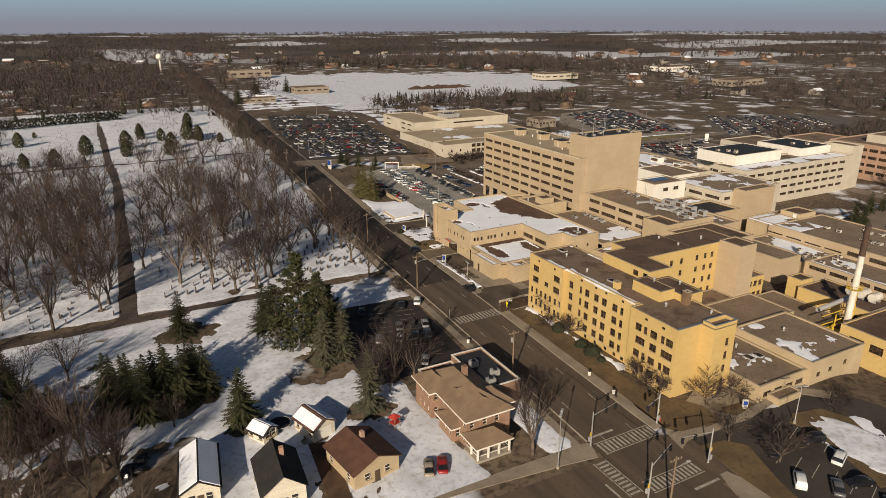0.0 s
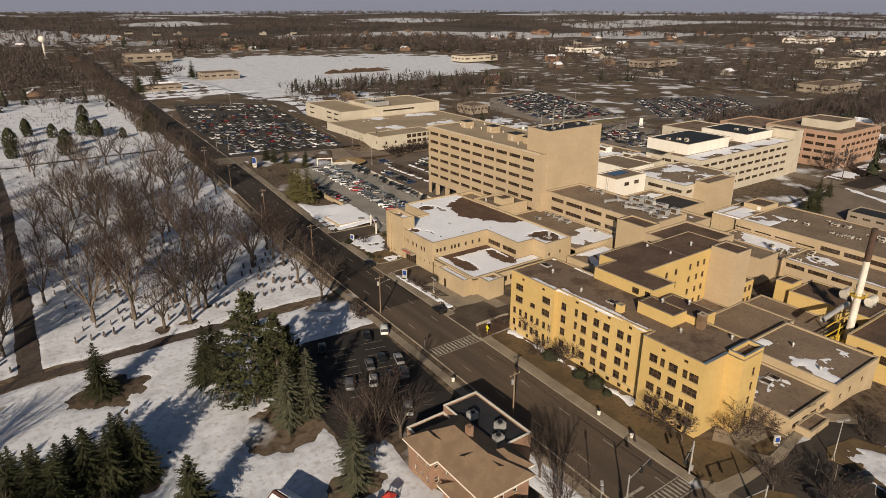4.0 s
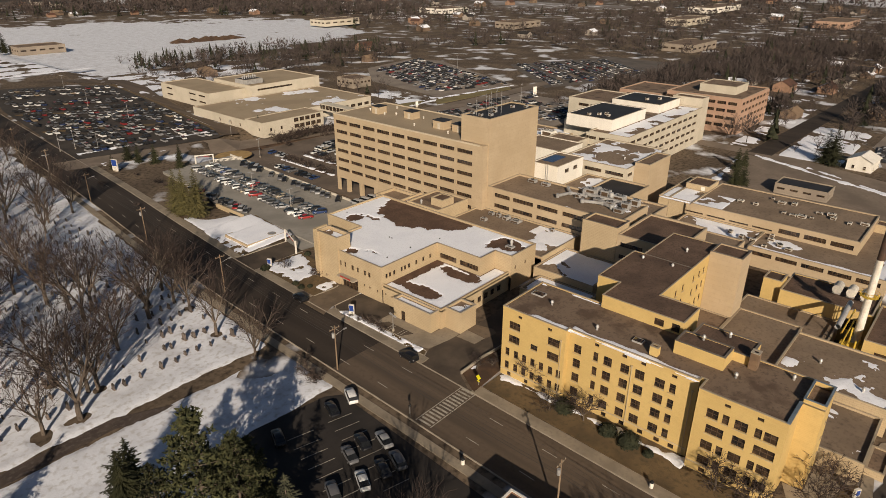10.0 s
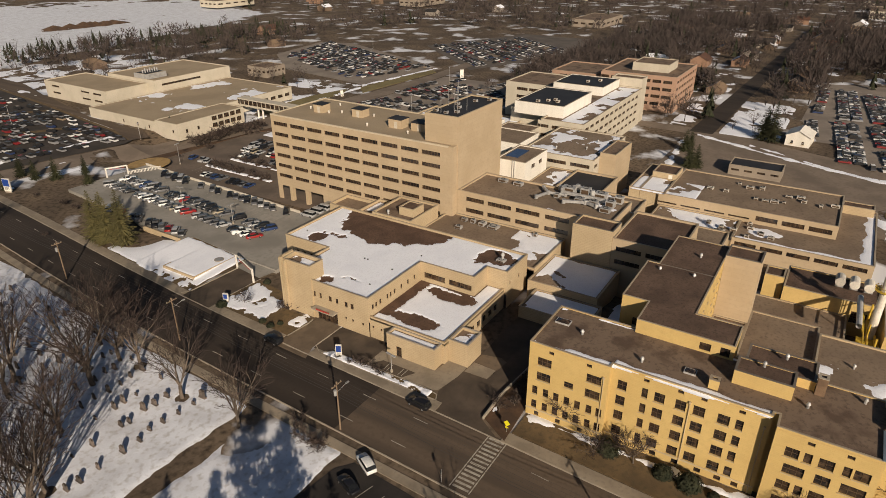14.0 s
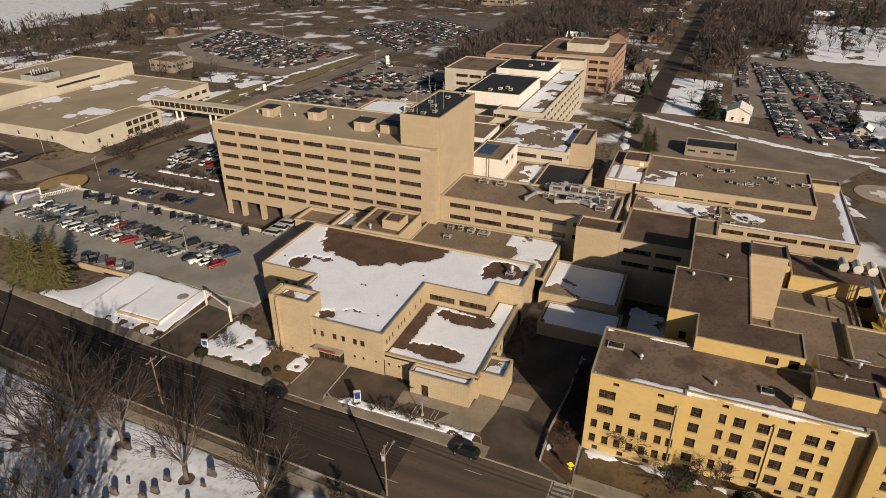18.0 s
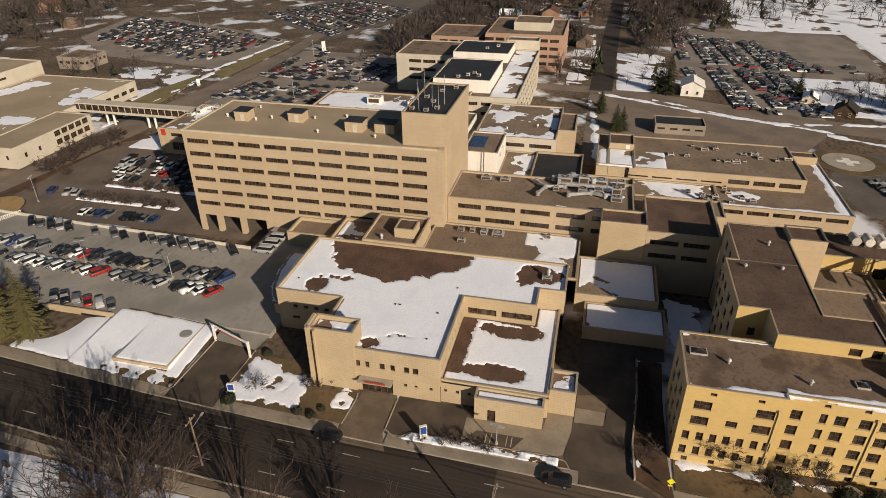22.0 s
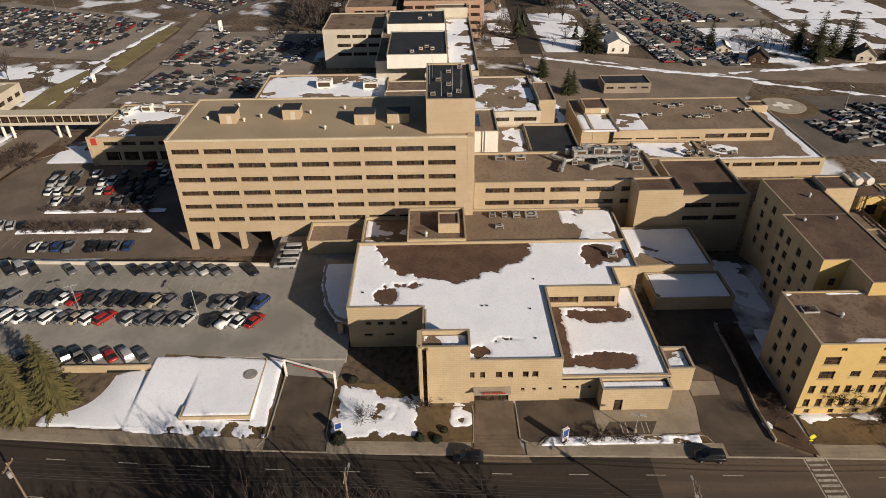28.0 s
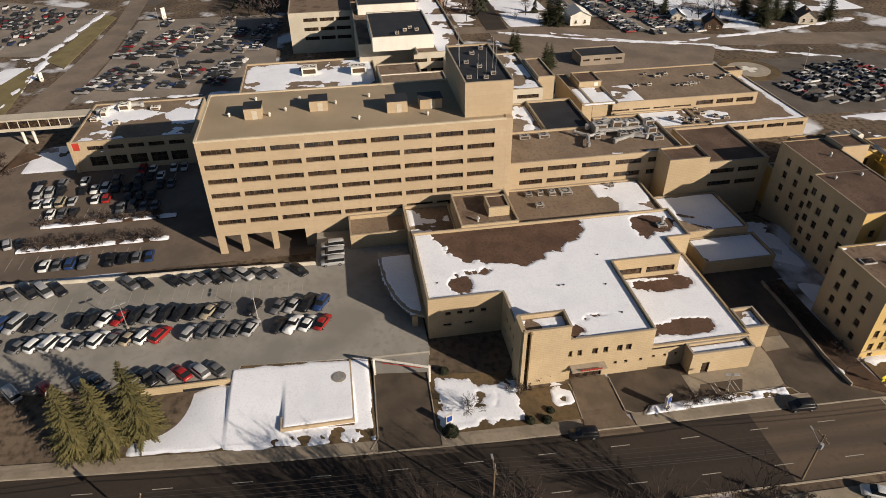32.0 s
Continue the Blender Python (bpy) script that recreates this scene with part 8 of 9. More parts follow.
gable_house("house", "house with its roof under deep snow, among bare trees", 0.0, 93.2, 0, 5.8, 11.2, 3.0, 4.7, -7, SIDING, BSHINGLE, snow=0.95, chimney=False)
gable_house("house", "white house with a black shingled gable roof", 11.2, 85.6, 0, 6.6, 9.6, 3.6, 6.2, -4, SIDING, BSHINGLE)
gable_house("house", "low house with a brown hipped roof and tan brick walls", 25.2, 85.0, 0, 8.6, 9.6, 3.1, 4.9, 10, BRICK, SHINGLE)
gable_house("garage", "small garage with snow slabs sliding off its roof", 21.0, 98.6, 0, 4.6, 6.2, 2.6, 4.0, 18, SIDING, SHINGLE, snow=0.8, chimney=False, garage=True, category="garage")
gable_house("shed", "tiny garden shed with a snowy roof", 12.0, 101.0, 0, 3.2, 4.0, 2.1, 3.1, 30, SIDING, BSHINGLE, snow=0.9, chimney=False, category="shed")
gable_house("equipment_shed", "white metal storage shed by the ring road", 305.2, 103.0, -2.7, 9.2, 11.5, 4.2, 6.4, 86, WHITE, WHITE, chimney=False, garage=True, category="shed")
gable_house("garage", "small pale garage with a snowy roof beyond the lots", 300.0, 57.0, -2.7, 6.0, 7.0, 2.5, 4.2, 75, SIDING, BSHINGLE, snow=0.8, chimney=False, garage=True, category="garage")
gable_house("house", "dark cottage among bare trees and snow", 285.5, 47.5, -2.7, 7.5, 9.0, 2.8, 5.6, 70, EARTH, BSHINGLE)
gable_house("house", "tan house beside the ring road", 286.0, 2.0, -2.7, 7.5, 9.0, 3.0, 5.8, 70, SIDING, TSHINGLE)
tramp = thing("trampoline", "round black garden trampoline standing in snow", "trampoline", m=pose(15.6, 103.0, 0))
part("mat", G().prism([(2.0 * math.cos(a), 2.0 * math.sin(a)) for a in np.linspace(0, 6.283, 21)[:-1]], 0.72, 0.76), BLACK, tramp)
g = G()
for i in range(20):
    a, b = 6.283 * i / 20, 6.283 * (i + 1) / 20
    g.tube((2.1 * math.cos(a), 2.1 * math.sin(a), 0.76), (2.1 * math.cos(b), 2.1 * math.sin(b), 0.76), 0.06, sides=5)
part("rim", g, STEEL, tramp)
for i in range(6):
    a = 6.283 * i / 6
    part("leg", G().tube((2.1 * math.cos(a), 2.1 * math.sin(a), -0.05), (2.1 * math.cos(a), 2.1 * math.sin(a), 0.76), 0.04), STEEL, tramp)
play = thing("playset", "red and blue plastic garden playset in the snow", "playset", m=pose(34.5, 92.5, 0, 0, 0, 25))
for x, y in ((-0.7, -0.7), (0.7, -0.7), (0.7, 0.7), (-0.7, 0.7)):
    part("post", G().tube((x, y, -0.1), (x, y, 2.3), 0.08), WOOD, play)
part("platform", G().box(-0.8, 0.8, -0.8, 0.8, 1.1, 1.2), REDPAINT, play)
part("roof", G().poly([(-0.9, -0.9, 2.3), (0.9, -0.9, 2.3), (0, 0, 3.0)]).poly([(0.9, -0.9, 2.3), (0.9, 0.9, 2.3), (0, 0, 3.0)]).poly([(0.9, 0.9, 2.3), (-0.9, 0.9, 2.3), (0, 0, 3.0)]).poly([(-0.9, 0.9, 2.3), (-0.9, -0.9, 2.3), (0, 0, 3.0)]), REDPAINT, play)
part("slide", G().box(0.8, 2.8, -0.35, 0.35, 0.0, 0.08, m=pose(0.0, 0, 1.75, 0, 30, 0)), BLUEPAINT, play, "blue slide")
sheet("brown_driveway", [(16.5, 70), (20.2, 70), (22.0, 94), (18.6, 95)], 0.165, EARTH, label="muddy brown driveway between snowy yards", category="drive")

# ---- brick office on the corner ----
office = thing("brick_office", "two-storey brick office with tan hipped roofs, dormers and white trim", "office building")
OB = material("red_brown_brick", (0.30, 0.185, 0.125), (0.235, 0.145, 0.095), big=0.4, fine=4.0, rough=0.95)


def hip(parent, x0, x1, y0, y1, z, ze, mat):
    o = 0.7
    x0, x1, y0, y1 = x0 - o, x1 + o, y0 - o, y1 + o
    m = min(x1 - x0, y1 - y0) / 2
    if x1 - x0 < y1 - y0:
        a, b = ((x0 + x1) / 2, y0 + m, ze), ((x0 + x1) / 2, y1 - m, ze)
        fs = [[(x0, y0, z), (x1, y0, z), a], [(x1, y0, z), (x1, y1, z), b, a], [(x1, y1, z), (x0, y1, z), b], [(x0, y1, z), (x0, y0, z), a, b]]
    else:
        a, b = (x0 + m, (y0 + y1) / 2, ze), (x1 - m, (y0 + y1) / 2, ze)
        fs = [[(x0, y0, z), (x1, y0, z), b, a], [(x1, y0, z), (x1, y1, z), b], [(x1, y1, z), (x0, y1, z), a, b], [(x0, y1, z), (x0, y0, z), a]]
    for f in fs:
        part("roof_slope", G().poly(f), mat, parent)
    part("fascia", G().box(x0, x1, y0, y1, z - 0.3, z - 0.005), WHITE, parent, "white fascia board")


for x0, x1, y0, y1, h, he, ground_floor in ((43.2, 52.2, 80.6, 98.2, 5.9, 8.9, True), (41.8, 46.5, 91.8, 98.4, 5.9, 7.9, True), (49.2, 53.6, 82.4, 88.0, 5.9, 7.8, True), (41.9, 45.6, 83.4, 88.6, 3.2, 4.6, True)):
    for side, at, a, b in (("W", x0, y0, y1), ("E", x1, y0, y1), ("S", y0, x0, x1), ("N", y1, x0, x1)):
        ops = []
        if side in "WS":
            ops = [(u, u + 0.9, 0.8, 2.2, 1, 2, WHITE) for u in np.arange(a + 0.7, b - 1.2, 1.7)]
            if h > 4.5:
                ops += [(u, u + 0.9, 3.7, 5.0, 1, 2, WHITE) for u in np.arange(a + 0.7, b - 1.2, 2.6)]
        facade(office, side, at, a, b, -0.3, h - 0.25, OB, ops)
    hip(office, x0, x1, y0, y1, h, he, TSHINGLE)
hip(office, 42.9, 49.2, 76.3, 80.4, 3.2, 4.9, TSHINGLE)
part("porch_floor", G().box(42.6, 49.6, 75.9, 80.5, -0.3, 0.45), CONC, office)
for x, y in ((42.9, 76.2), (45.0, 76.2), (47.2, 76.2), (49.3, 76.2), (42.9, 78.4), (49.3, 78.4)):
    part("porch_post", G().box(x - 0.16, x + 0.16, y - 0.16, y + 0.16, 0.45, 2.9), WHITE, office, "white porch post")
part("porch_rail", G().box(42.85, 49.35, 76.15, 76.25, 1.2, 1.3).box(42.85, 42.95, 76.3, 80.4, 1.2, 1.3).box(49.25, 49.35, 76.3, 80.4, 1.2, 1.3), WHITE, office)
for m_ in (pose(47.6, 83.2, 6.6), pose(45.4, 87.2, 6.6, 0, 0, -90)):
    part("dormer_wall", G().box(-0.9, 0.9, -0.4, 2.4, -0.3, 1.1, m=m_), WHITE, office, "white dormer with paired windows")
    for u in (-0.65, 0.1):
        part("dormer_pane", G().box(u, u + 0.55, -0.44, -0.405, 0.1, 0.9, m=m_), GLASS, office)
    part("dormer_roof", G().poly([m_ @ Vector(p) for p in ((-1.2, -0.7, 1.05), (0, -0.7, 1.75), (0, 3.2, 1.75), (-1.2, 2.6, 1.05))]).poly([m_ @ Vector(p) for p in ((0, -0.7, 1.75), (1.2, -0.7, 1.05), (1.2, 2.6, 1.05), (0, 3.2, 1.75))]).poly([m_ @ Vector(p) for p in ((-1.2, -0.7, 1.05), (1.2, -0.7, 1.05), (0, -0.7, 1.75))]), TSHINGLE, office)
part("chimney", G().box(48.0, 48.9, 90.2, 91.2, 7.5, 10.2), OB, office)
block(office, 52.25, 59.6, 88.1, 103.0, -0.3, 5.6, OB, MEMBRANE, para=0.4, coping=WHITE)
block(office, 44.5, 52.2, 98.25, 103.0, -0.3, 4.2, OB, MEMBRANE, para=0.3, coping=WHITE)
for x, y in ((54.5, 97.5), (56.5, 92.5), (54.0, 90.0)):
    u = thing("rooftop_unit", "dusty grey air handling unit on the office roof", "air conditioner", "roof units")
    part("casing", G().box(x - 0.8, x + 0.8, y - 0.7, y + 0.7, 5.2, 6.4), STEEL, u)
    part("fan_cowl", G().tube((x, y, 6.4), (x, y, 6.6), 0.45, 0.45, 10), BLACK, u)


# ---- poles, wires, signals, signs ----
POLES = [(62.8, 52.0, 10.5), (64.7, 98.2, 10.5), (67.3, 150.9, 10.2), (70.4, 197.0, 10.2), (73.0, 243.0, 10.2), (75.6, 288.0, 10.2), (78.0, 330.0, 10.2), (81.0, 376.0, 10.2)]
for i, (x, y, h) in enumerate(POLES):
    p = thing("utility_pole", "weathered wooden utility pole with crossarm and transformer", "utility pole", "utility poles", m=pose(x, y, 0))
    part("pole", G().tube((0, 0, -0.2), (0, 0, h), 0.17, 0.11, 8), WOOD, p)
    part("crossarm", G().box(-1.2, 1.2, -0.07, 0.07, h - 0.75, h - 0.6), WOOD, p)
    for u in (-1.1, -0.4, 0.4, 1.1):
        part("insulator", G().tube((u, 0, h - 0.6), (u, 0, h - 0.35), 0.06, 0.05, 6), CONC, p)
    if i in (1, 2, 4):
        part("transformer", G().tube((-0.35, 0.1, h - 2.6), (-0.35, 0.1, h - 1.6), 0.28, 0.28, 10), STEEL, p)
    if i in (0, 2, 3, 5):
        part("lamp_arm", G().tube((0, 0, h - 2.2), (2.2, -0.2, h - 1.6), 0.04, 0.04, 5), STEEL, p)
        part("lamp_head", G().box(2.1, 2.8, -0.35, -0.05, h - 1.72, h - 1.55), STEEL, p)
wires = thing("overhead_wires", "thin sagging overhead wires along the road", "cable", kind="structure")
WIRE = material("wire", (0.05, 0.045, 0.04), (0.06, 0.05, 0.045), rough=0.6)
for (xa, ya, ha), (xb, yb, hb) in zip(POLES, POLES[1:]):
    for u, dz, r in ((-1.1, -0.35, 0.022), (-0.4, -0.35, 0.022), (0.4, -0.35, 0.022), (1.1, -0.35, 0.022), (0.15, -2.6, 0.035), (0.15, -3.2, 0.045)):
        g = G()
        q = None
        for k in range(9):
            t = k / 8
            c = (xa + (xb - xa) * t + u, ya + (yb - ya) * t, ha + (hb - ha) * t + dz - 2.2 * t * (1 - t))
            if q:
                g.tube(q, c, r, r, 3, cap=False)
            q = c
        part("wire", g, WIRE, wires)


def lamp_post(x, y, z, h, label="grey steel lamp post with a shoebox head", arm=1.2, turn=0):
    p = thing("lamp_post", label, "lamp post", "lamp posts", m=pose(x, y, z, 0, 0, turn))
    part("pole", G().tube((0, 0, -0.1), (0, 0, h), 0.10, 0.06, 8), STEEL, p)
    part("base", G().tube((0, 0, -0.1), (0, 0, 0.5), 0.28, 0.28, 10), CONC, p)
    part("head", G().box(-arm, -0.2, -0.2, 0.2, h - 0.08, h + 0.08).box(0.2, arm, -0.2, 0.2, h - 0.08, h + 0.08), STEEL, p)
    return p


for x, y, z, h in ((54.2, 68.6, 0, 11.0), (99.2, 361.8, 0, 8), (104.9, 352, 0, 8), (158.8, 336, -1, 7), (187, 276, -2.7, 8.5), (150, 300, -2.7, 8), (118, 256.5, 1.0, 6), (116.5, 232.4, 1.0, 6), (118.5, 285, 1.0, 6), (76.5, 325.4, 0, 9), (93.2, 362, 0, 9), (140, 400, 0, 9), (140, 450, 0, 9), (150, 510, 0, 9), (262, 270, -2.7, 9), (300, 270, -2.7, 9), (330, 290, -2.7, 9), (230, 40, -2.7, 8), (205, 45, -2.7, 8), (300, 70, -2.7, 9), (340, 70, -2.7, 9), (360, 370, -2.7, 9), (400, 400, -2.7, 9), (85.0, 153, 0.1, 4.0), (101.5, 58.0, 0.1, 8)):
    lamp_post(x, y, z, h, turn=tr.uniform(0, 180))


def signal(x, y, h, arm, turn, label="dark steel traffic signal mast with black signal heads"):
    p = thing("traffic_signal", label, "traffic signal", "traffic signals", m=pose(x, y, 0, 0, 0, turn))
    part("mast", G().tube((0, 0, -0.1), (0, 0, h), 0.16, 0.11, 8), STEEL, p)
    part("arm", G().tube((0, 0, h - 0.7), (arm, 0, h - 0.3), 0.09, 0.05, 6), STEEL, p)
    for u in (0.55, 0.95):
        hd = part("signal_head", G().box(arm * u - 0.18, arm * u + 0.18, -0.16, 0.16, h - 1.5, h - 0.4), BLACK, p, "black three-light housing")
        for k in range(3):
            part("visor", G().tube((arm * u, -0.16, h - 0.6 - 0.34 * k), (arm * u, -0.34, h - 0.62 - 0.34 * k), 0.12, 0.12, 8, cap=False), BLACK, hd)
    part("pedestal_head", G().box(-0.35, -0.12, -0.12, 0.12, 2.4, 3.1), YPAINT, p)
    part("control_box", G().box(-0.2, 0.2, 0.16, 0.5, 1.0, 1.9), STEEL, p)


signal(63.0, 70.6, 7.2, 6.2, 8)
signal(77.9, 57.6, 7.0, 6.5, 172)
signal(62.2, 55.8, 7.0, 7.0, 20)
signal(78.6, 70.2, 6.6, 5.0, 200)
g = thing("crossing_sign", "fluorescent yellow pedestrian crossing sign on a steel post", "road sign", m=pose(81.8, 126.5, 0.1))
part("post", G().tube((0, 0, -0.1), (0, 0, 2.2), 0.04), STEEL, g)
FLUO = material("fluorescent_yellow", (0.72, 0.66, 0.02), (0.66, 0.6, 0.02), rough=0.5)
part("plate", G().box(-0.03, 0.0, -0.45, 0.45, -0.45, 0.45, m=pose(-0.04, 0, 1.9, 45, 0, 0)), FLUO, g, "diamond sign plate")
part("arrow_plate", G().box(-0.07, -0.04, -0.3, 0.3, 0.9, 1.2), FLUO, g)
g = thing("bus_stop_sign", "small white sign on a post by the pavement", "road sign", m=pose(66.5, 130.0, 0.1))
part("post", G().tube((0, 0, -0.1), (0, 0, 2.6), 0.05), STEEL, g)
part("plate", G().box(-0.3, 0.3, -0.02, 0.02, 1.9, 2.6), BLACK, g)
for x, y in ((63.5, 115.2), (79.0, 90.0), (78.6, 82.0)):
    b = thing("pavement_bin", "white and black rubbish bin on the pavement edge", "bin", "bins", m=pose(x, y, 0.1))
    part("drum", G().tube((0, 0, 0), (0, 0, 1.0), 0.33, 0.35, 10), WHITE, b)
    part("lid", G().tube((0, 0, 1.0), (0, 0, 1.3), 0.38, 0.2, 10), BLACK, b)


hy = thing("fire_hydrant", "small red fire hydrant on the corner lawn", "fire hydrant", m=pose(79.6, 70.4, 0.13))
part("barrel", G().tube((0, 0, -0.02), (0, 0, 0.75), 0.16, 0.14, 8).tube((0, 0, 0.75), (0, 0, 0.92), 0.17, 0.05, 8), REDPAINT, hy)
part("outlet", G().tube((-0.28, 0, 0.5), (0.28, 0, 0.5), 0.08, 0.08, 6), REDPAINT, hy)


def pylon_sign(x, y, z, w, h, turn, label, face, words=""):
    p = thing("pylon_sign", label, "sign", m=pose(x, y, z, 0, 0, turn))
    part("cabinet", G().box(-w / 2, w / 2, -0.22, 0.22, 0.5, h), WHITE, p)
    part("base", G().box(-w / 2 + 0.15, w / 2 - 0.15, -0.16, 0.16, -0.2, 0.5), CONC, p)
    part("face_panel", G().box(-w / 2 + 0.1, w / 2 - 0.1, -0.245, -0.222, h * 0.45, h - 0.15), face, p)
    part("face_panel", G().box(-w / 2 + 0.1, w / 2 - 0.1, 0.222, 0.245, h * 0.45, h - 0.15), face, p)
    for i in range(3):
        part("text_bar", G().box(-w * 0.3, w * 0.3, -0.252, -0.224, h * (0.2 + 0.08 * i), h * (0.23 + 0.08 * i)), BLACK, p)


pylon_sign(96.5, 316.5, 0, 2.6, 4.8, -70, "tall white and blue hospital entrance sign", BLUEPAINT)
pylon_sign(83.3, 164.7, 0.1, 1.2, 3.0, -60, "small white and dark driveway sign", BLUEPAINT)
pylon_sign(86.0, 200.6, 0.1, 1.2, 2.4, -70, "small white and blue driveway sign", BLUEPAINT)
pylon_sign(270, 321, -2.7, 1.5, 3.4, -40, "small white hospital sign by the cross road", WHITE)
pylon_sign(346, 291, -2.7, 2.2, 5.3, -40, "white pylon sign beside the car park", WHITE)
pylon_sign(97.3, 65.7, 0.1, 1.0, 2.0, -30, "small blue clinic sign", BLUEPAINT)


def portal(pts, z, h, label):
    p = thing("height_gate", label, "gate", "height gates")
    (xa, ya), (xb, yb) = pts
    for x, y in pts:
        part("post", G().box(x - 0.18, x + 0.18, y - 0.18, y + 0.18, z - 0.4, z + h), WHITE, p)
    part("beam", G().prism([(xa - 0.2, ya + 0.19), (xa - 0.2, ya - 0.19), (xb + 0.2, yb - 0.19), (xb + 0.2, yb + 0.19)][::-1] if ya > yb else [(xa - 0.2, ya - 0.19), (xb + 0.2, yb - 0.19), (xb + 0.2, yb + 0.19), (xa - 0.2, ya + 0.19)], z + h - 0.4, z + h), WHITE, p)
    t = 0.5
    part("clearance_bar", G().tube((xa + (xb - xa) * 0.15, ya + (yb - ya) * 0.15, z + h - 0.8), (xa + (xb - xa) * 0.85, ya + (yb - ya) * 0.85, z + h - 0.8), 0.07), REDPAINT, p, "red clearance bar")


portal([(95.8, 202.2), (99.0, 211.4)], 0.6, 3.4, "white portal frame with a red height bar at the deck ramp")
portal([(120.6, 299.6), (126.6, 296.6)], 1.0, 3.4, "white portal frame at the deck's far entrance")
r_ = thing("deck_railing", "white slatted railing at the north end of the deck", "railing")
for i in range(24):
    x, y = 126.8 + 0.42 * i, 296.6 - 0.2 * i
    part("slat", G().box(x - 0.08, x + 0.08, y - 0.08, y + 0.08, 0.9, 2.0), WHITE, r_)
part("rail", G().tube((126.8, 296.6, 2.0), (136.5, 292.0, 2.0), 0.09), WHITE, r_)


# ---- roof plant ----
def roof_unit(x, y, z, w, d, h, label="grey metal air handling unit on a flat roof", mat=STEEL, fans=1):
    u = thing("rooftop_unit", label, "air conditioner", "roof units", m=pose(x, y, z))
    part("casing", G().box(-w / 2, w / 2, -d / 2, d / 2, 0.15, h), mat, u)
    part("curb", G().box(-w / 2 + 0.08, w / 2 - 0.08, -d / 2 + 0.08, d / 2 - 0.08, -0.02, 0.15), BLACK, u)
    part("louvre", G().box(-w / 2 - 0.03, -w / 2 - 0.005, -d * 0.4, d * 0.4, h * 0.3, h * 0.85), FRAME, u)
    for k in range(fans):
        yy = d * ((k + 0.5) / fans - 0.5)
        part("fan_cowl", G().tube((0, yy, h), (0, yy, h + 0.18), min(w, d / fans) * 0.36, None, 12, cap=False), BLACK, u)
    return u


def duct(points, r, label="silver spiral duct lying on the roof", square=False):
    """A run of roof ductwork along a line of points, with flanges at its joints."""
    d_ = thing("roof_duct", label, "duct", "roof ducts")
    for a, b in zip(points, points[1:]):
        part("run", G().tube(a, b, r, r, 4 if square else 10), STEEL, d_)
    for a in points:
        part("joint", G().tube((a[0], a[1], a[2] - r * 1.15), (a[0], a[1], a[2] + r * 1.15), r * 1.15, r * 1.1, 10), STEEL, d_)
    return d_


def vent(x, y, z, h=0.9, r=0.3, mat=STEEL, label="small metal roof vent with a cowl"):
    v_ = thing("roof_vent", label, "roof vent", "roof vents", m=pose(x, y, z))
    part("pipe", G().tube((0, 0, -0.02), (0, 0, h * 0.7), r * 0.6, r * 0.6, 8), mat, v_)
    part("cowl", G().tube((0, 0, h * 0.62), (0, 0, h), r, r * 0.5, 10), mat, v_)


PALE = material("pale_roof_plant", (0.62, 0.58, 0.50), (0.5, 0.46, 0.4), big=0.9, rough=0.6, vary=0.2)
for x, y, w, d, h in ((161.5, 148.6, 2.2, 3.6, 2.4), (161.8, 144.0, 2.0, 2.4, 2.8), (162.0, 139.8, 2.4, 3.2, 2.2), (157.3, 144.0, 1.8, 2.2, 1.5), (157.5, 140.2, 1.8, 2.2, 1.5), (154.6, 136.0, 1.8, 2.6, 1.3), (158.5, 136.0, 2.0, 2.2, 1.9), (162.3, 135.0, 1.8, 2.2, 2.0), (157.8, 150.5, 1.6, 1.4, 1.2),
                      (160.8, 168.3, 1.5, 2.6, 1.0), (160.6, 163.4, 1.5, 2.6, 1.0)):
    roof_unit(x, y, 12.4, w, d, h)
duct([(153.0, 154.5, 13.4), (157.5, 153.0, 13.4), (160.5, 155.6, 13.4)], 0.45)
duct([(157.5, 153.0, 13.4), (158.4, 148.4, 13.4)], 0.4)
duct([(154.2, 147.2, 13.3), (156.4, 142.0, 13.3), (155.2, 138.6, 13.3)], 0.5, square=True)
duct([(160.8, 141.8, 14.6), (163.0, 146.8, 14.6), (162.4, 151.4, 13.6)], 0.55)
duct([(212.6, 284.0, 6.9), (216.4, 279.6, 6.9), (216.0, 272.4, 6.9)], 0.6, "white insulated duct on the annex roof")
du = thing("duct_run", "silver ductwork looping between roof units", "duct", "roof units")
part("duct", G().box(159.6, 160.4, 138.0, 149.5, 13.0, 13.8), STEEL, du)
part("duct_riser", G().box(159.6, 160.4, 149.5, 150.3, 12.4, 14.6), STEEL, du)
part("duct_branch", G().box(155.5, 159.6, 143.2, 143.9, 12.9, 13.5), STEEL, du)
for i, (x, y) in enumerate(((213.2, 112.4), (210.7, 109.1), (204.5, 119.4), (204.1, 114.8), (202.3, 106.2), (202.2, 101.2), (208.9, 98.1), (206.7, 93.9), (205.7, 89.5), (207.3, 86), (201.9, 103.6), (212.1, 105.8), (203.0, 98.8), (209.4, 95.0))):
    roof_unit(x, y, 6.1, 0.9 + 0.5 * (i % 3), 1.0 + 0.4 * (i * 7 % 4), 0.6 + 0.25 * (i % 2), "pale curb-mounted exhaust unit on the pavilion roof", PALE)
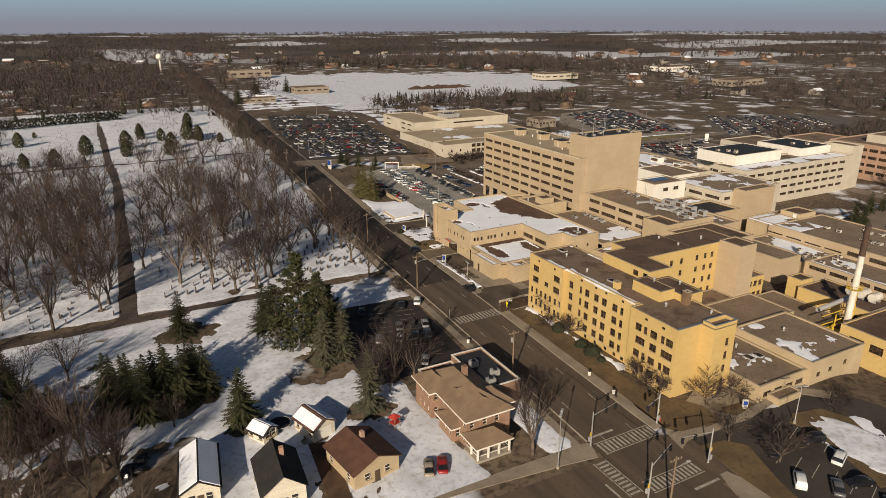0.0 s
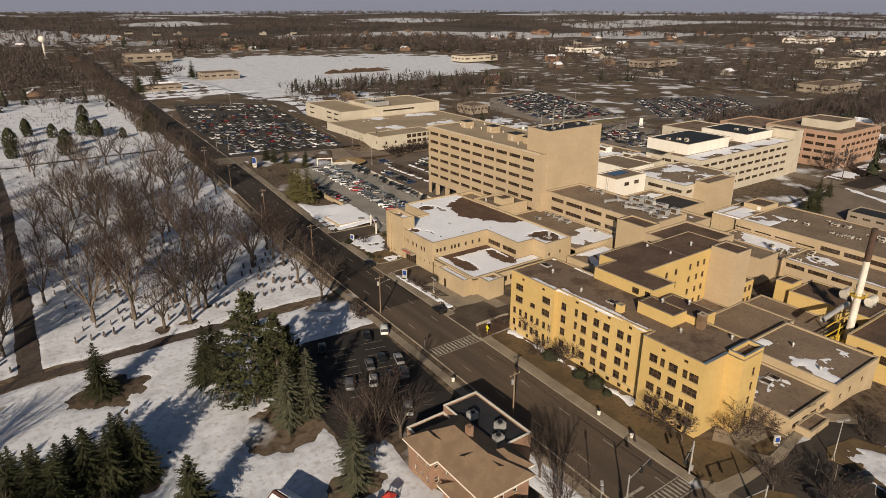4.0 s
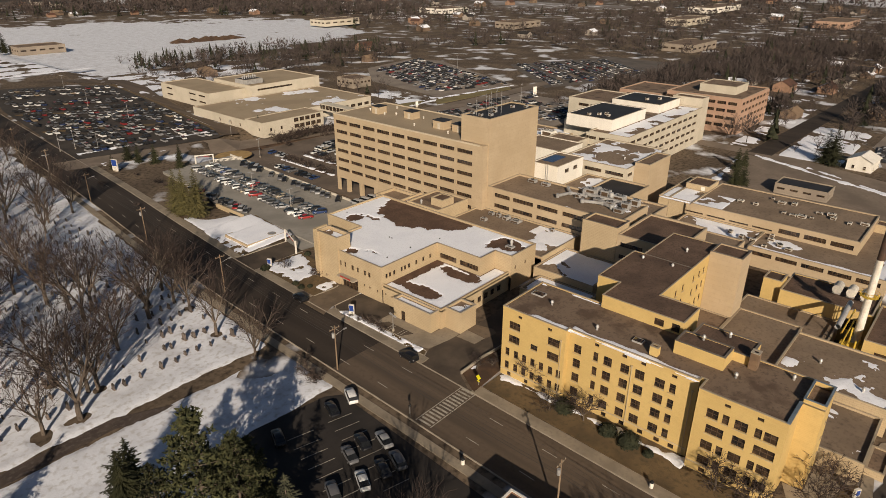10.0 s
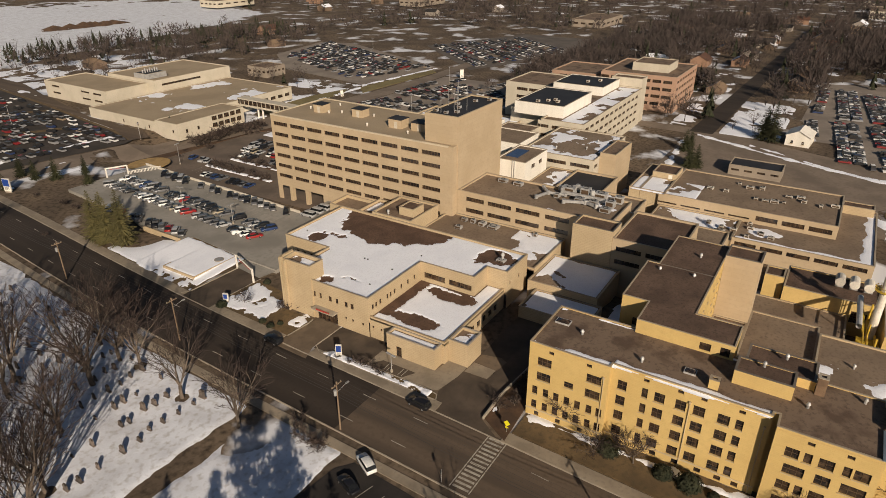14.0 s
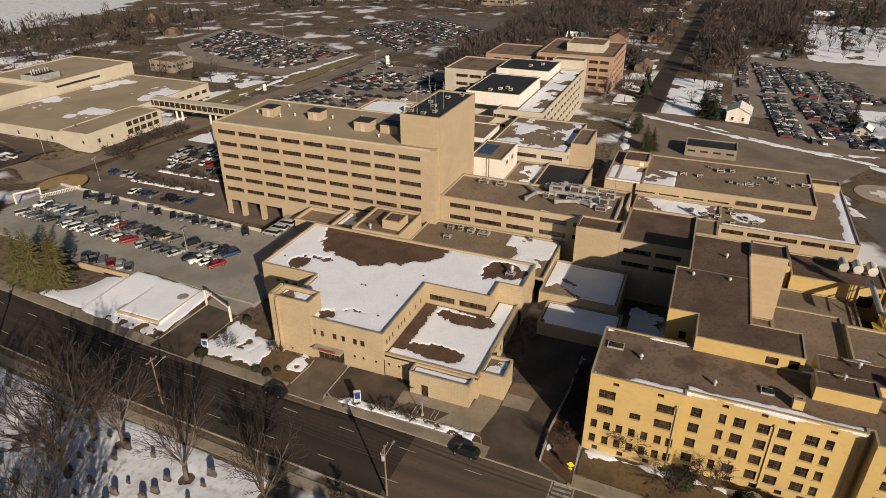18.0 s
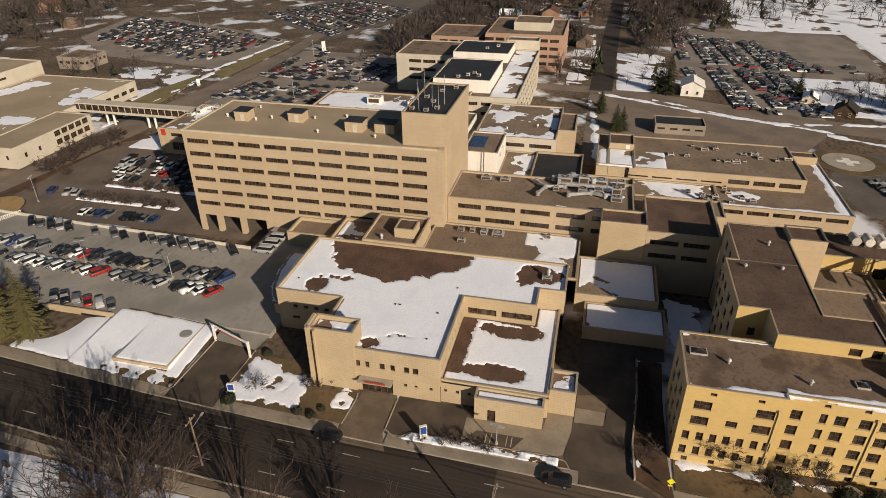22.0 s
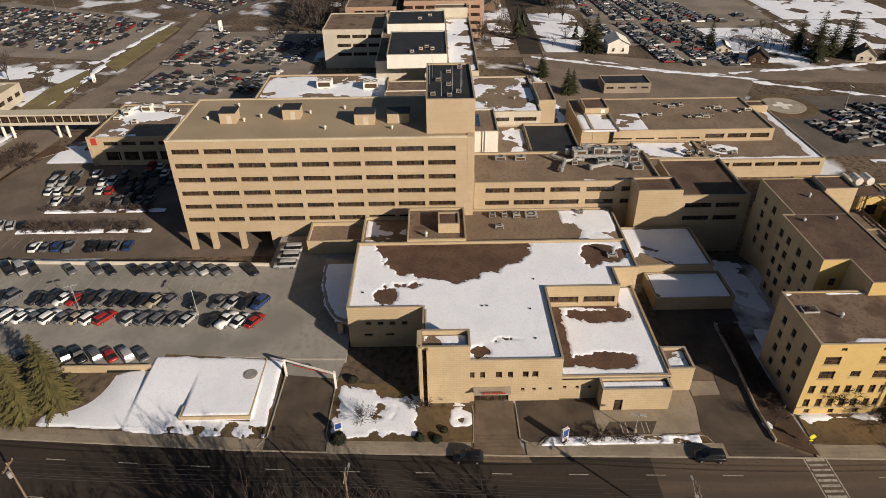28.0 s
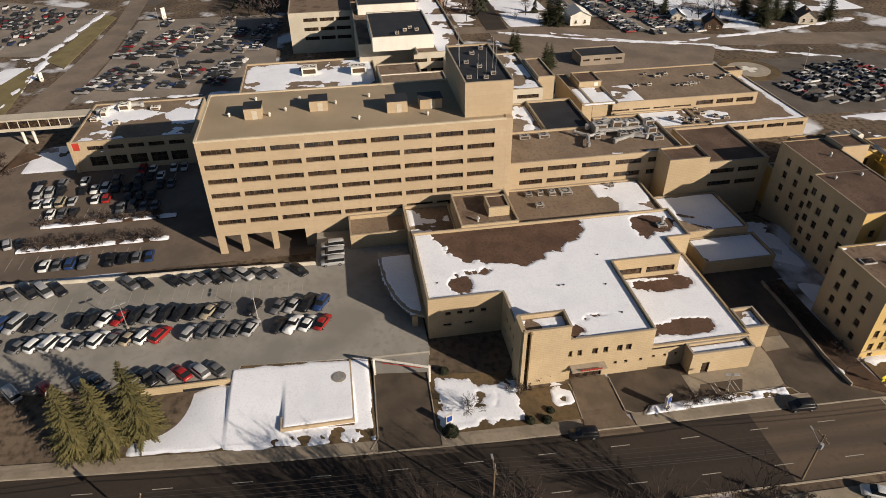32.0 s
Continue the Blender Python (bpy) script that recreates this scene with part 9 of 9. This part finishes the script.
for i, (x, y) in enumerate(((190.4, 105.3), (184.8, 101.8), (184.4, 101.5), (187.2, 104.6), (184.0, 111.8), (183.8, 108.5), (180.9, 104.7), (183.2, 99.0), (185.6, 115.4), (181.4, 111.2))):
    roof_unit(x, y, 2.55, 0.9 + 0.3 * (i % 3), 1.2 + 0.5 * (i % 2), 0.8, "pale exhaust unit among snow on the pavilion roof", PALE)
roof_unit(122.6, 149.0, ROOFZ, 1.6, 2.0, 0.6)
vent(122.9, 148.8, ROOFZ + 0.6, 1.6, 0.5)
vent(130.2, 186.6, 9.4, 1.3, 0.45)
for x, y in ((107.0, 175.4), (107.0, 176.3), (115.0, 163.9 + 2), (105.9, 167.7), (97.9, 167.8), (111.6, 198.3)):
    vent(x, y, ROOFZ, 0.35, 0.22, BLACK)
for x, y, w, d, h in ((144.4, 171.4, 1.2, 1.6, 0.9), (144.3, 168.6, 1.0, 1.2, 1.2), (144.4, 165.8, 2.2, 1.6, 1.0), (144.3, 162.4, 2.4, 2.8, 0.8), (139.2, 170.2, 1.2, 1.8, 0.9), (145.2, 150.6, 0.9, 0.9, 1.0)):
    roof_unit(x, y, 5.65, w, d, h)
for x, y in ((157.3, 181.1), (151.1, 184.7), (166.3, 181.0), (169.6, 178.2), (150.4, 181.1), (152.6, 179.0), (160.5, 183.5)):
    roof_unit(x, y, 32.65, 1.0, 1.1, 0.8)
for i, (x, y, h) in enumerate(((152.0, 178.6, 7.5), (153.4, 180.4, 6.0), (156.5, 178.2, 7.0), (163.0, 184.8, 6.5), (150.6, 182.9, 5.5), (158.6, 186.0 - 0.6, 5.0))):
    a = thing("antenna_mast", "thin steel antenna mast on the elevator tower", "antenna", "antennas", m=pose(x, y, 32.65))
    part("mast", G().tube((0, 0, -0.02), (0, 0, h), 0.07, 0.04, 6), STEEL, a)
    part("dipole", G().box(-0.5, 0.5, -0.04, 0.04, h * 0.8, h * 0.8 + 0.06), STEEL, a)
    part("dipole", G().box(-0.35, 0.35, -0.04, 0.04, h * 0.6, h * 0.6 + 0.06), STEEL, a)
for x, y in ((157.6, 237.2), (156.3, 228.4), (158.6, 225.0), (160.6, 213.8), (163.4, 206.0), (166, 232), (164.5, 222), (151, 209), (150.5, 194)):
    vent(x, y, TZ - 0.18, 0.9, 0.4, PALE, "pale mushroom vent on the hospital roof")
for x, y, w, d in ((96.7, 123.6, 1.6, 2.6), (93.7, 101.3, 1.4, 1.8), (110.4, 75.4, 1.5, 2.2), (113.0, 75.2, 1.5, 2.2), (106.5, 78, 1.2, 1.8)):
    z = YZ if y > 90 else 3.2
    s_ = thing("skylight", "square domed rooftop skylight in a metal frame", "skylight", "skylights", m=pose(x, y, z))
    part("frame", G().box(-w / 2, w / 2, -d / 2, d / 2, -0.02, 0.3), STEEL, s_)
    part("dome", G().poly([(-w * 0.45, -d * 0.45, 0.3), (w * 0.45, -d * 0.45, 0.3), (0, 0, 0.62)]).poly([(w * 0.45, -d * 0.45, 0.3), (w * 0.45, d * 0.45, 0.3), (0, 0, 0.62)]).poly([(w * 0.45, d * 0.45, 0.3), (-w * 0.45, d * 0.45, 0.3), (0, 0, 0.62)]).poly([(-w * 0.45, d * 0.45, 0.3), (-w * 0.45, -d * 0.45, 0.3), (0, 0, 0.62)]), GLASS, s_)
for x, y, z in ((94.8, 119.4, YZ), (94.0, 91.0 - 6, YZ), (92.4, 108.5, YZ), (121.0, 107.3, 17.25), (120.6, 113.6, 17.25), (130, 108, 17.55), (97.0, 91.7, 17.75), (102, 89, 17.05), (99.5, 78, YZ), (112, 80, 3.2), (125, 78, 5.05), (120, 70, 5.05), (205.4, 160, 11.6), (215, 159.5, 11.6), (201, 169, 11.6)):
    vent(x, y, z, 1.0, 0.35)
# boiler plant
for i, y in enumerate((83.8, 81.0, 78.2)):
    tk = thing("cooling_tank", "white horizontal plant tank on the boiler house roof", "tank", "roof tanks", m=pose(157.6, y - 1.5, 5.9))
    part("shell", G().tube((-1.6, 0, 1.3), (1.6, 0, 1.3), 1.0, 1.0, 14).tube((-1.61, 0, 1.3), (-1.6, 0, 1.3), 0.2, 1.0, 14), PALE, tk)
    part("cradle", G().box(-1.2, -0.8, -0.8, 0.8, -0.02, 0.6).box(0.8, 1.2, -0.8, 0.8, -0.02, 0.6), STEEL, tk)
pp = thing("yellow_pipework", "yellow painted pipes and steel platforms on the boiler house", "pipework")
for x0, y0, z0, x1, y1, z1, r in ((136, 76, 3.6, 148, 76, 3.6, 0.22), (136, 76.8, 4.2, 149, 76.8, 4.2, 0.16), (148, 76, 3.6, 148, 76, 7.6, 0.2), (138, 74.6, 1.0, 138, 74.6, 5.2, 0.2), (141, 76, -1, 141, 76, 6.5, 0.15), (138, 77.4, 6.0, 151, 77.4, 6.0, 0.15), (139.5, 74.4, 2.6, 144, 74.4, 2.6, 0.25), (146.4, 75.2, -2, 146.4, 75.2, 12.5, 0.08), (145.9, 75.2, -2, 145.9, 75.2, 12.5, 0.08)):
    part("pipe", G().tube((x0, y0, z0), (x1, y1, z1), r, None, 8), YPAINT, pp)
part("platform", G().box(136, 143, 73.8, 77.6, 2.0, 2.15), YPAINT, pp)
for i in range(8):
    part("platform_post", G().tube((136 + i, 73.8, -2.7), (136 + i, 73.8, 3.2), 0.05, sides=4), YPAINT, pp)
part("silver_duct", G().tube((137, 78.2, 7.6), (149, 78.4, 8.2), 0.55, None, 12), STEEL, pp, "silver insulated flue duct")
for x, y, w, d, h in ((212, 282, 4.0, 1.6, 1.6), (215, 277, 3.0, 3.0, 2.0), (213.5, 268, 1.8, 2.6, 1.0), (204, 277, 1.4, 1.8, 1.2), (208, 284, 2, 2, 1.0)):
    roof_unit(x, y, 5.95, w, d, h, "white chiller unit on the annex roof", WHITE)
for x, y in ((231, 222), (229, 206)):
    roof_unit(x, y, 7.5, 4.0, 5.0, 2.6, "white cooling plant on a snowy roof", WHITE, 2)
for x, y in ((239, 189), (241.5, 187), (239, 185), (236, 192), (285, 190), (290, 186)):
    roof_unit(x, y, 17.35 if x < 264 else 16.55, 1.3, 1.3, 1.0, "pale exhaust fan on a black roof", PALE)
for i in range(7):
    vent(206 + 1.4 * i, 397, 12.5, 2.2 if i % 2 else 1.6, 0.5, STEEL, "silver exhaust stack on the office roof")

# ---- graves ----
gr = random.Random(9)
stone_a = G().box(-0.5, 0.5, -0.16, 0.16, 0.0, 0.2).mesh("plinth", STONE)
stone_b = G().prism([(-0.38, -0.1), (0.38, -0.1), (0.38, 0.1), (-0.38, 0.1)], 0.2, 0.85).poly([(-0.38, -0.1, 0.85), (0.38, -0.1, 0.85), (0.2, -0.1, 1.02), (-0.2, -0.1, 1.02)]).poly([(-0.38, 0.1, 0.85), (-0.2, 0.1, 1.02), (0.2, 0.1, 1.02), (0.38, 0.1, 0.85)]).poly([(-0.2, -0.1, 1.02), (0.2, -0.1, 1.02), (0.2, 0.1, 1.02), (-0.2, 0.1, 1.02)]).mesh("headstone", STONE)
spots = []
for ry in range(26):
    for rx in range(24):
        x, y = 3 + rx * 2.6 + gr.uniform(-0.7, 0.7), 178 + ry * 5.4 + gr.uniform(-0.5, 0.5)
        if x < rc(y) - 12 and gr.random() < 0.7:
            spots.append((x, y))
first = None
for i, (x, y) in enumerate(spots[:290]):
    k = gr.uniform(0.75, 1.6)
    m = pose(x, y, 0.08, 0, 0, 90 + gr.uniform(-6, 6)) @ Matrix.Diagonal((k, k, k * gr.uniform(0.8, 1.2), 1))
    if first is None:
        first = thing("gravestone", "weathered dark gravestone standing in snow", "gravestone", "gravestones")
        part("plinth", stone_a, None, first)
        part("headstone", stone_b, None, first)
        first.matrix_basis = m
    else:
        copy_thing(first, Matrix()).matrix_basis = m
g = G()
for x, y in spots[290:]:
    k = gr.uniform(0.3, 0.6)
    g.box(x - k * 0.3, x + k * 0.3, y - k, y + k, 0.05, gr.uniform(0.7, 1.4))
for x0, x1, y0, y1, n in ((3, 66, 318, 470, 420), (-110, -10, 172, 330, 700), (-110, -10, 330, 520, 320), (3, 60, 470, 560, 160)):
    for _ in range(n):
        x, y = x0 + (x1 - x0) * gr.random(), y0 + 4.5 * round((y1 - y0) * gr.random() / 4.5)
        k = gr.uniform(0.3, 0.7)
        g.box(x - k * 0.25, x + k * 0.25, y - k, y + k, 0.05, gr.uniform(0.6, 1.3))
tagged(part("far_gravestones", g, STONE), "rows of distant gravestones in the snow", "gravestone", kind="stuff")

# ---- the town beyond ----
# tan brick and precast with distance haze put into their colour
CREAM_FAR = material("haze_dulled_tan_walls", (0.30, 0.25, 0.195), (0.24, 0.20, 0.16), big=0.1, rough=0.9)
wt = thing("water_tower", "white ball-shaped water tower on a slender stem", "water tower", m=pose(97, 1193, -8))
part("stem", G().tube((0, 0, -1), (0, 0, 26), 1.4, 1.1, 12).tube((0, 0, -1), (0, 0, 4), 3.0, 1.4, 12), WHITE, wt)
g = G()
for i in range(16):
    for j in range(8):
        def sph(i, j):
            a, b = 6.283 * i / 16, math.pi * (j / 8 - 0.5)
            return (5.2 * math.cos(a) * math.cos(b), 5.2 * math.sin(a) * math.cos(b), 29 + 5.0 * math.sin(b))
        g.poly([sph(i, j), sph(i + 1, j), sph(i + 1, j + 1), sph(i, j + 1)])
part("ball", g, WHITE, wt)
for x0, x1, y0, y1, z, h, mt, nm in ((178, 240, 1030, 1052, -6, 11, BRICK, "long tan school building far off"), (835, 905, 800, 850, -6, 8, WHITE, "long white warehouse in the distance"), (284, 300, 392, 408, -2.7, 6, BRICK, "small tan brick building behind the offices"), (118, 150, 640, 656, -1, 5, TAN, "low tan building by the road"),
                                     (249, 259, 103.5, 121, -2.7, 3.7, BRICK, "small brick plant building with a dark roof"), (700, 760, 560, 590, -5, 8, BRICK, "distant tan block in town"), (900, 980, 420, 450, -6, 9, CREAM, "distant cream store building"), (1000, 1080, 250, 290, -6, 9, PINK, "distant brick store building"), (1150, 1290, 480, 520, -6, 9, WHITE, "long white warehouse far off"), (620, 680, 300, 330, -5, 8, BRICK, "tan block among bare trees"), (1200, 1300, 120, 160, -6, 9, BRICK, "distant tan store building"), (860, 920, 60, 90, -6, 8, CREAM, "distant pale building in town"), (196, 235, 735, 760, -4, 7, BRICK, "tan church hall far off"), (560, 620, 760, 790, -5, 8, CREAM, "distant pale building in town"), (1400, 1500, 700, 760, -6, 10, WHITE, "long white warehouse far off")):
    mt = {"tan_brick": CREAM_FAR, "tan_precast": CREAM_FAR}.get(mt.name, mt)
    b = thing("distant_building", nm, "building")
    block(b, x0, x1, y0, y1, z, z + h, mt, MEMBRANE if h < 4 else GRAVEL, W=[(y0 + (y1 - y0) * (i + 0.2) / 4, y0 + (y1 - y0) * (i + 0.8) / 4, z + h * 0.45, z + h * 0.65, 3, 1) for i in range(4)], S=[(x0 + (x1 - x0) * (i + 0.2) / 5, x0 + (x1 - x0) * (i + 0.8) / 5, z + h * 0.45, z + h * 0.65, 3, 1) for i in range(5)], para=0.3)
TOWNW = material("muted_town_walls", (0.36, 0.32, 0.27), (0.24, 0.21, 0.18), big=0.02, fine=0.2, rough=0.9)
tn = random.Random(21)
gw, n = [G(), G(), G()], 0
tries = 0
while n < 330 and tries < 9000:
    tries += 1
    a, d = tn.uniform(-0.6, 1.95), math.sqrt(tn.uniform(330 ** 2, 1900 ** 2))
    x, y = d * math.cos(a), d * math.sin(a)
    if n < 60:
        x, y = tn.uniform(380, 800), tn.choice((116, 152, 176, 206, 232, 92)) + tn.uniform(-4, 4)
        d = math.hypot(x, y)
        if y < 110 and x < 480:
            continue
    if not free(x, y) or (x < 100 and y < 640):
        continue
    n += 1
    z = -2.7 - 5.0 * float(smooth(500, 1200, np.array(d))) * (1 - float(smooth(900, 3500, np.array(d)))) + 10 * float(smooth(900, 3500, np.array(d)))
    k = tn.uniform(0.7, 1.2) * (1 + d / 4000)
    m = pose(x, y, z, 0, 0, tn.choice((0, 90)) + tn.uniform(-6, 6))
    w, l, e, r2 = 4.2 * k, 6.0 * k, 3.2 * k, 5.6 * k
    c = tn.randrange(3)
    gg = gw[c]
    gg.box(-w, w, -l, l, -1, e, 0, m)
    for q in ([(-w - .4, -l - .4, e - .2), (0, -l - .4, r2), (0, l + .4, r2), (-w - .4, l + .4, e - .2)], [(w + .4, l + .4, e - .2), (0, l + .4, r2), (0, -l - .4, r2), (w + .4, -l - .4, e - .2)]):
        gg.poly([m @ Vector(p) for p in q], 1 if tn.random() < 0.75 else 2)
    for sy in (-l, l):
        gg.poly([m @ Vector(p) for p in ((-w, sy, e), (w, sy, e), (0, sy, r2))], 0)
for gg, wall, roof, nm in zip(gw, (TOWNW, OB, GRAVEL), (BSHINGLE, SHINGLE, TSHINGLE), ("white", "brick", "brown")):
    tagged(part("town_houses_" + nm, gg, [wall, roof, SNOW]), "gabled houses of the distant town, some with snowy roofs", "house", kind="stuff")

# pale winter haze and sky beyond the horizon
hz = bpy.data.materials.new("hazy_sky")
hz.use_nodes = True
nt = hz.node_tree
nt.nodes.remove(nt.nodes["Principled BSDF"])
em = nt.nodes.new("ShaderNodeEmission")
co = nt.nodes.new("ShaderNodeNewGeometry").outputs["Position"]
sep = nt.nodes.new("ShaderNodeSeparateXYZ")
nt.links.new(co, sep.inputs[0])
mr = nt.nodes.new("ShaderNodeMapRange")
mr.inputs["From Min"].default_value, mr.inputs["From Max"].default_value = 70, 330
nt.links.new(sep.outputs[2], mr.inputs["Value"])
nt.links.new(ramp_between(nt, mr.outputs[0], (0.235, 0.235, 0.275), (0.29, 0.44, 0.50)), em.inputs["Color"])
em.inputs["Strength"].default_value = 1.0
nt.links.new(em.outputs[0], nt.nodes["Material Output"].inputs["Surface"])
g = G()
arc = [(4700 * math.cos(a), 4700 * math.sin(a)) for a in np.linspace(-0.9, 2.5, 60)]
for (xa, ya), (xb, yb) in zip(arc, arc[1:]):
    g.poly([(xb, yb, -20), (xa, ya, -20), (xa, ya, 900), (xb, yb, 900)])
tagged(part("backdrop", g, hz), "pale hazy winter sky above the horizon", "sky", kind="structure")
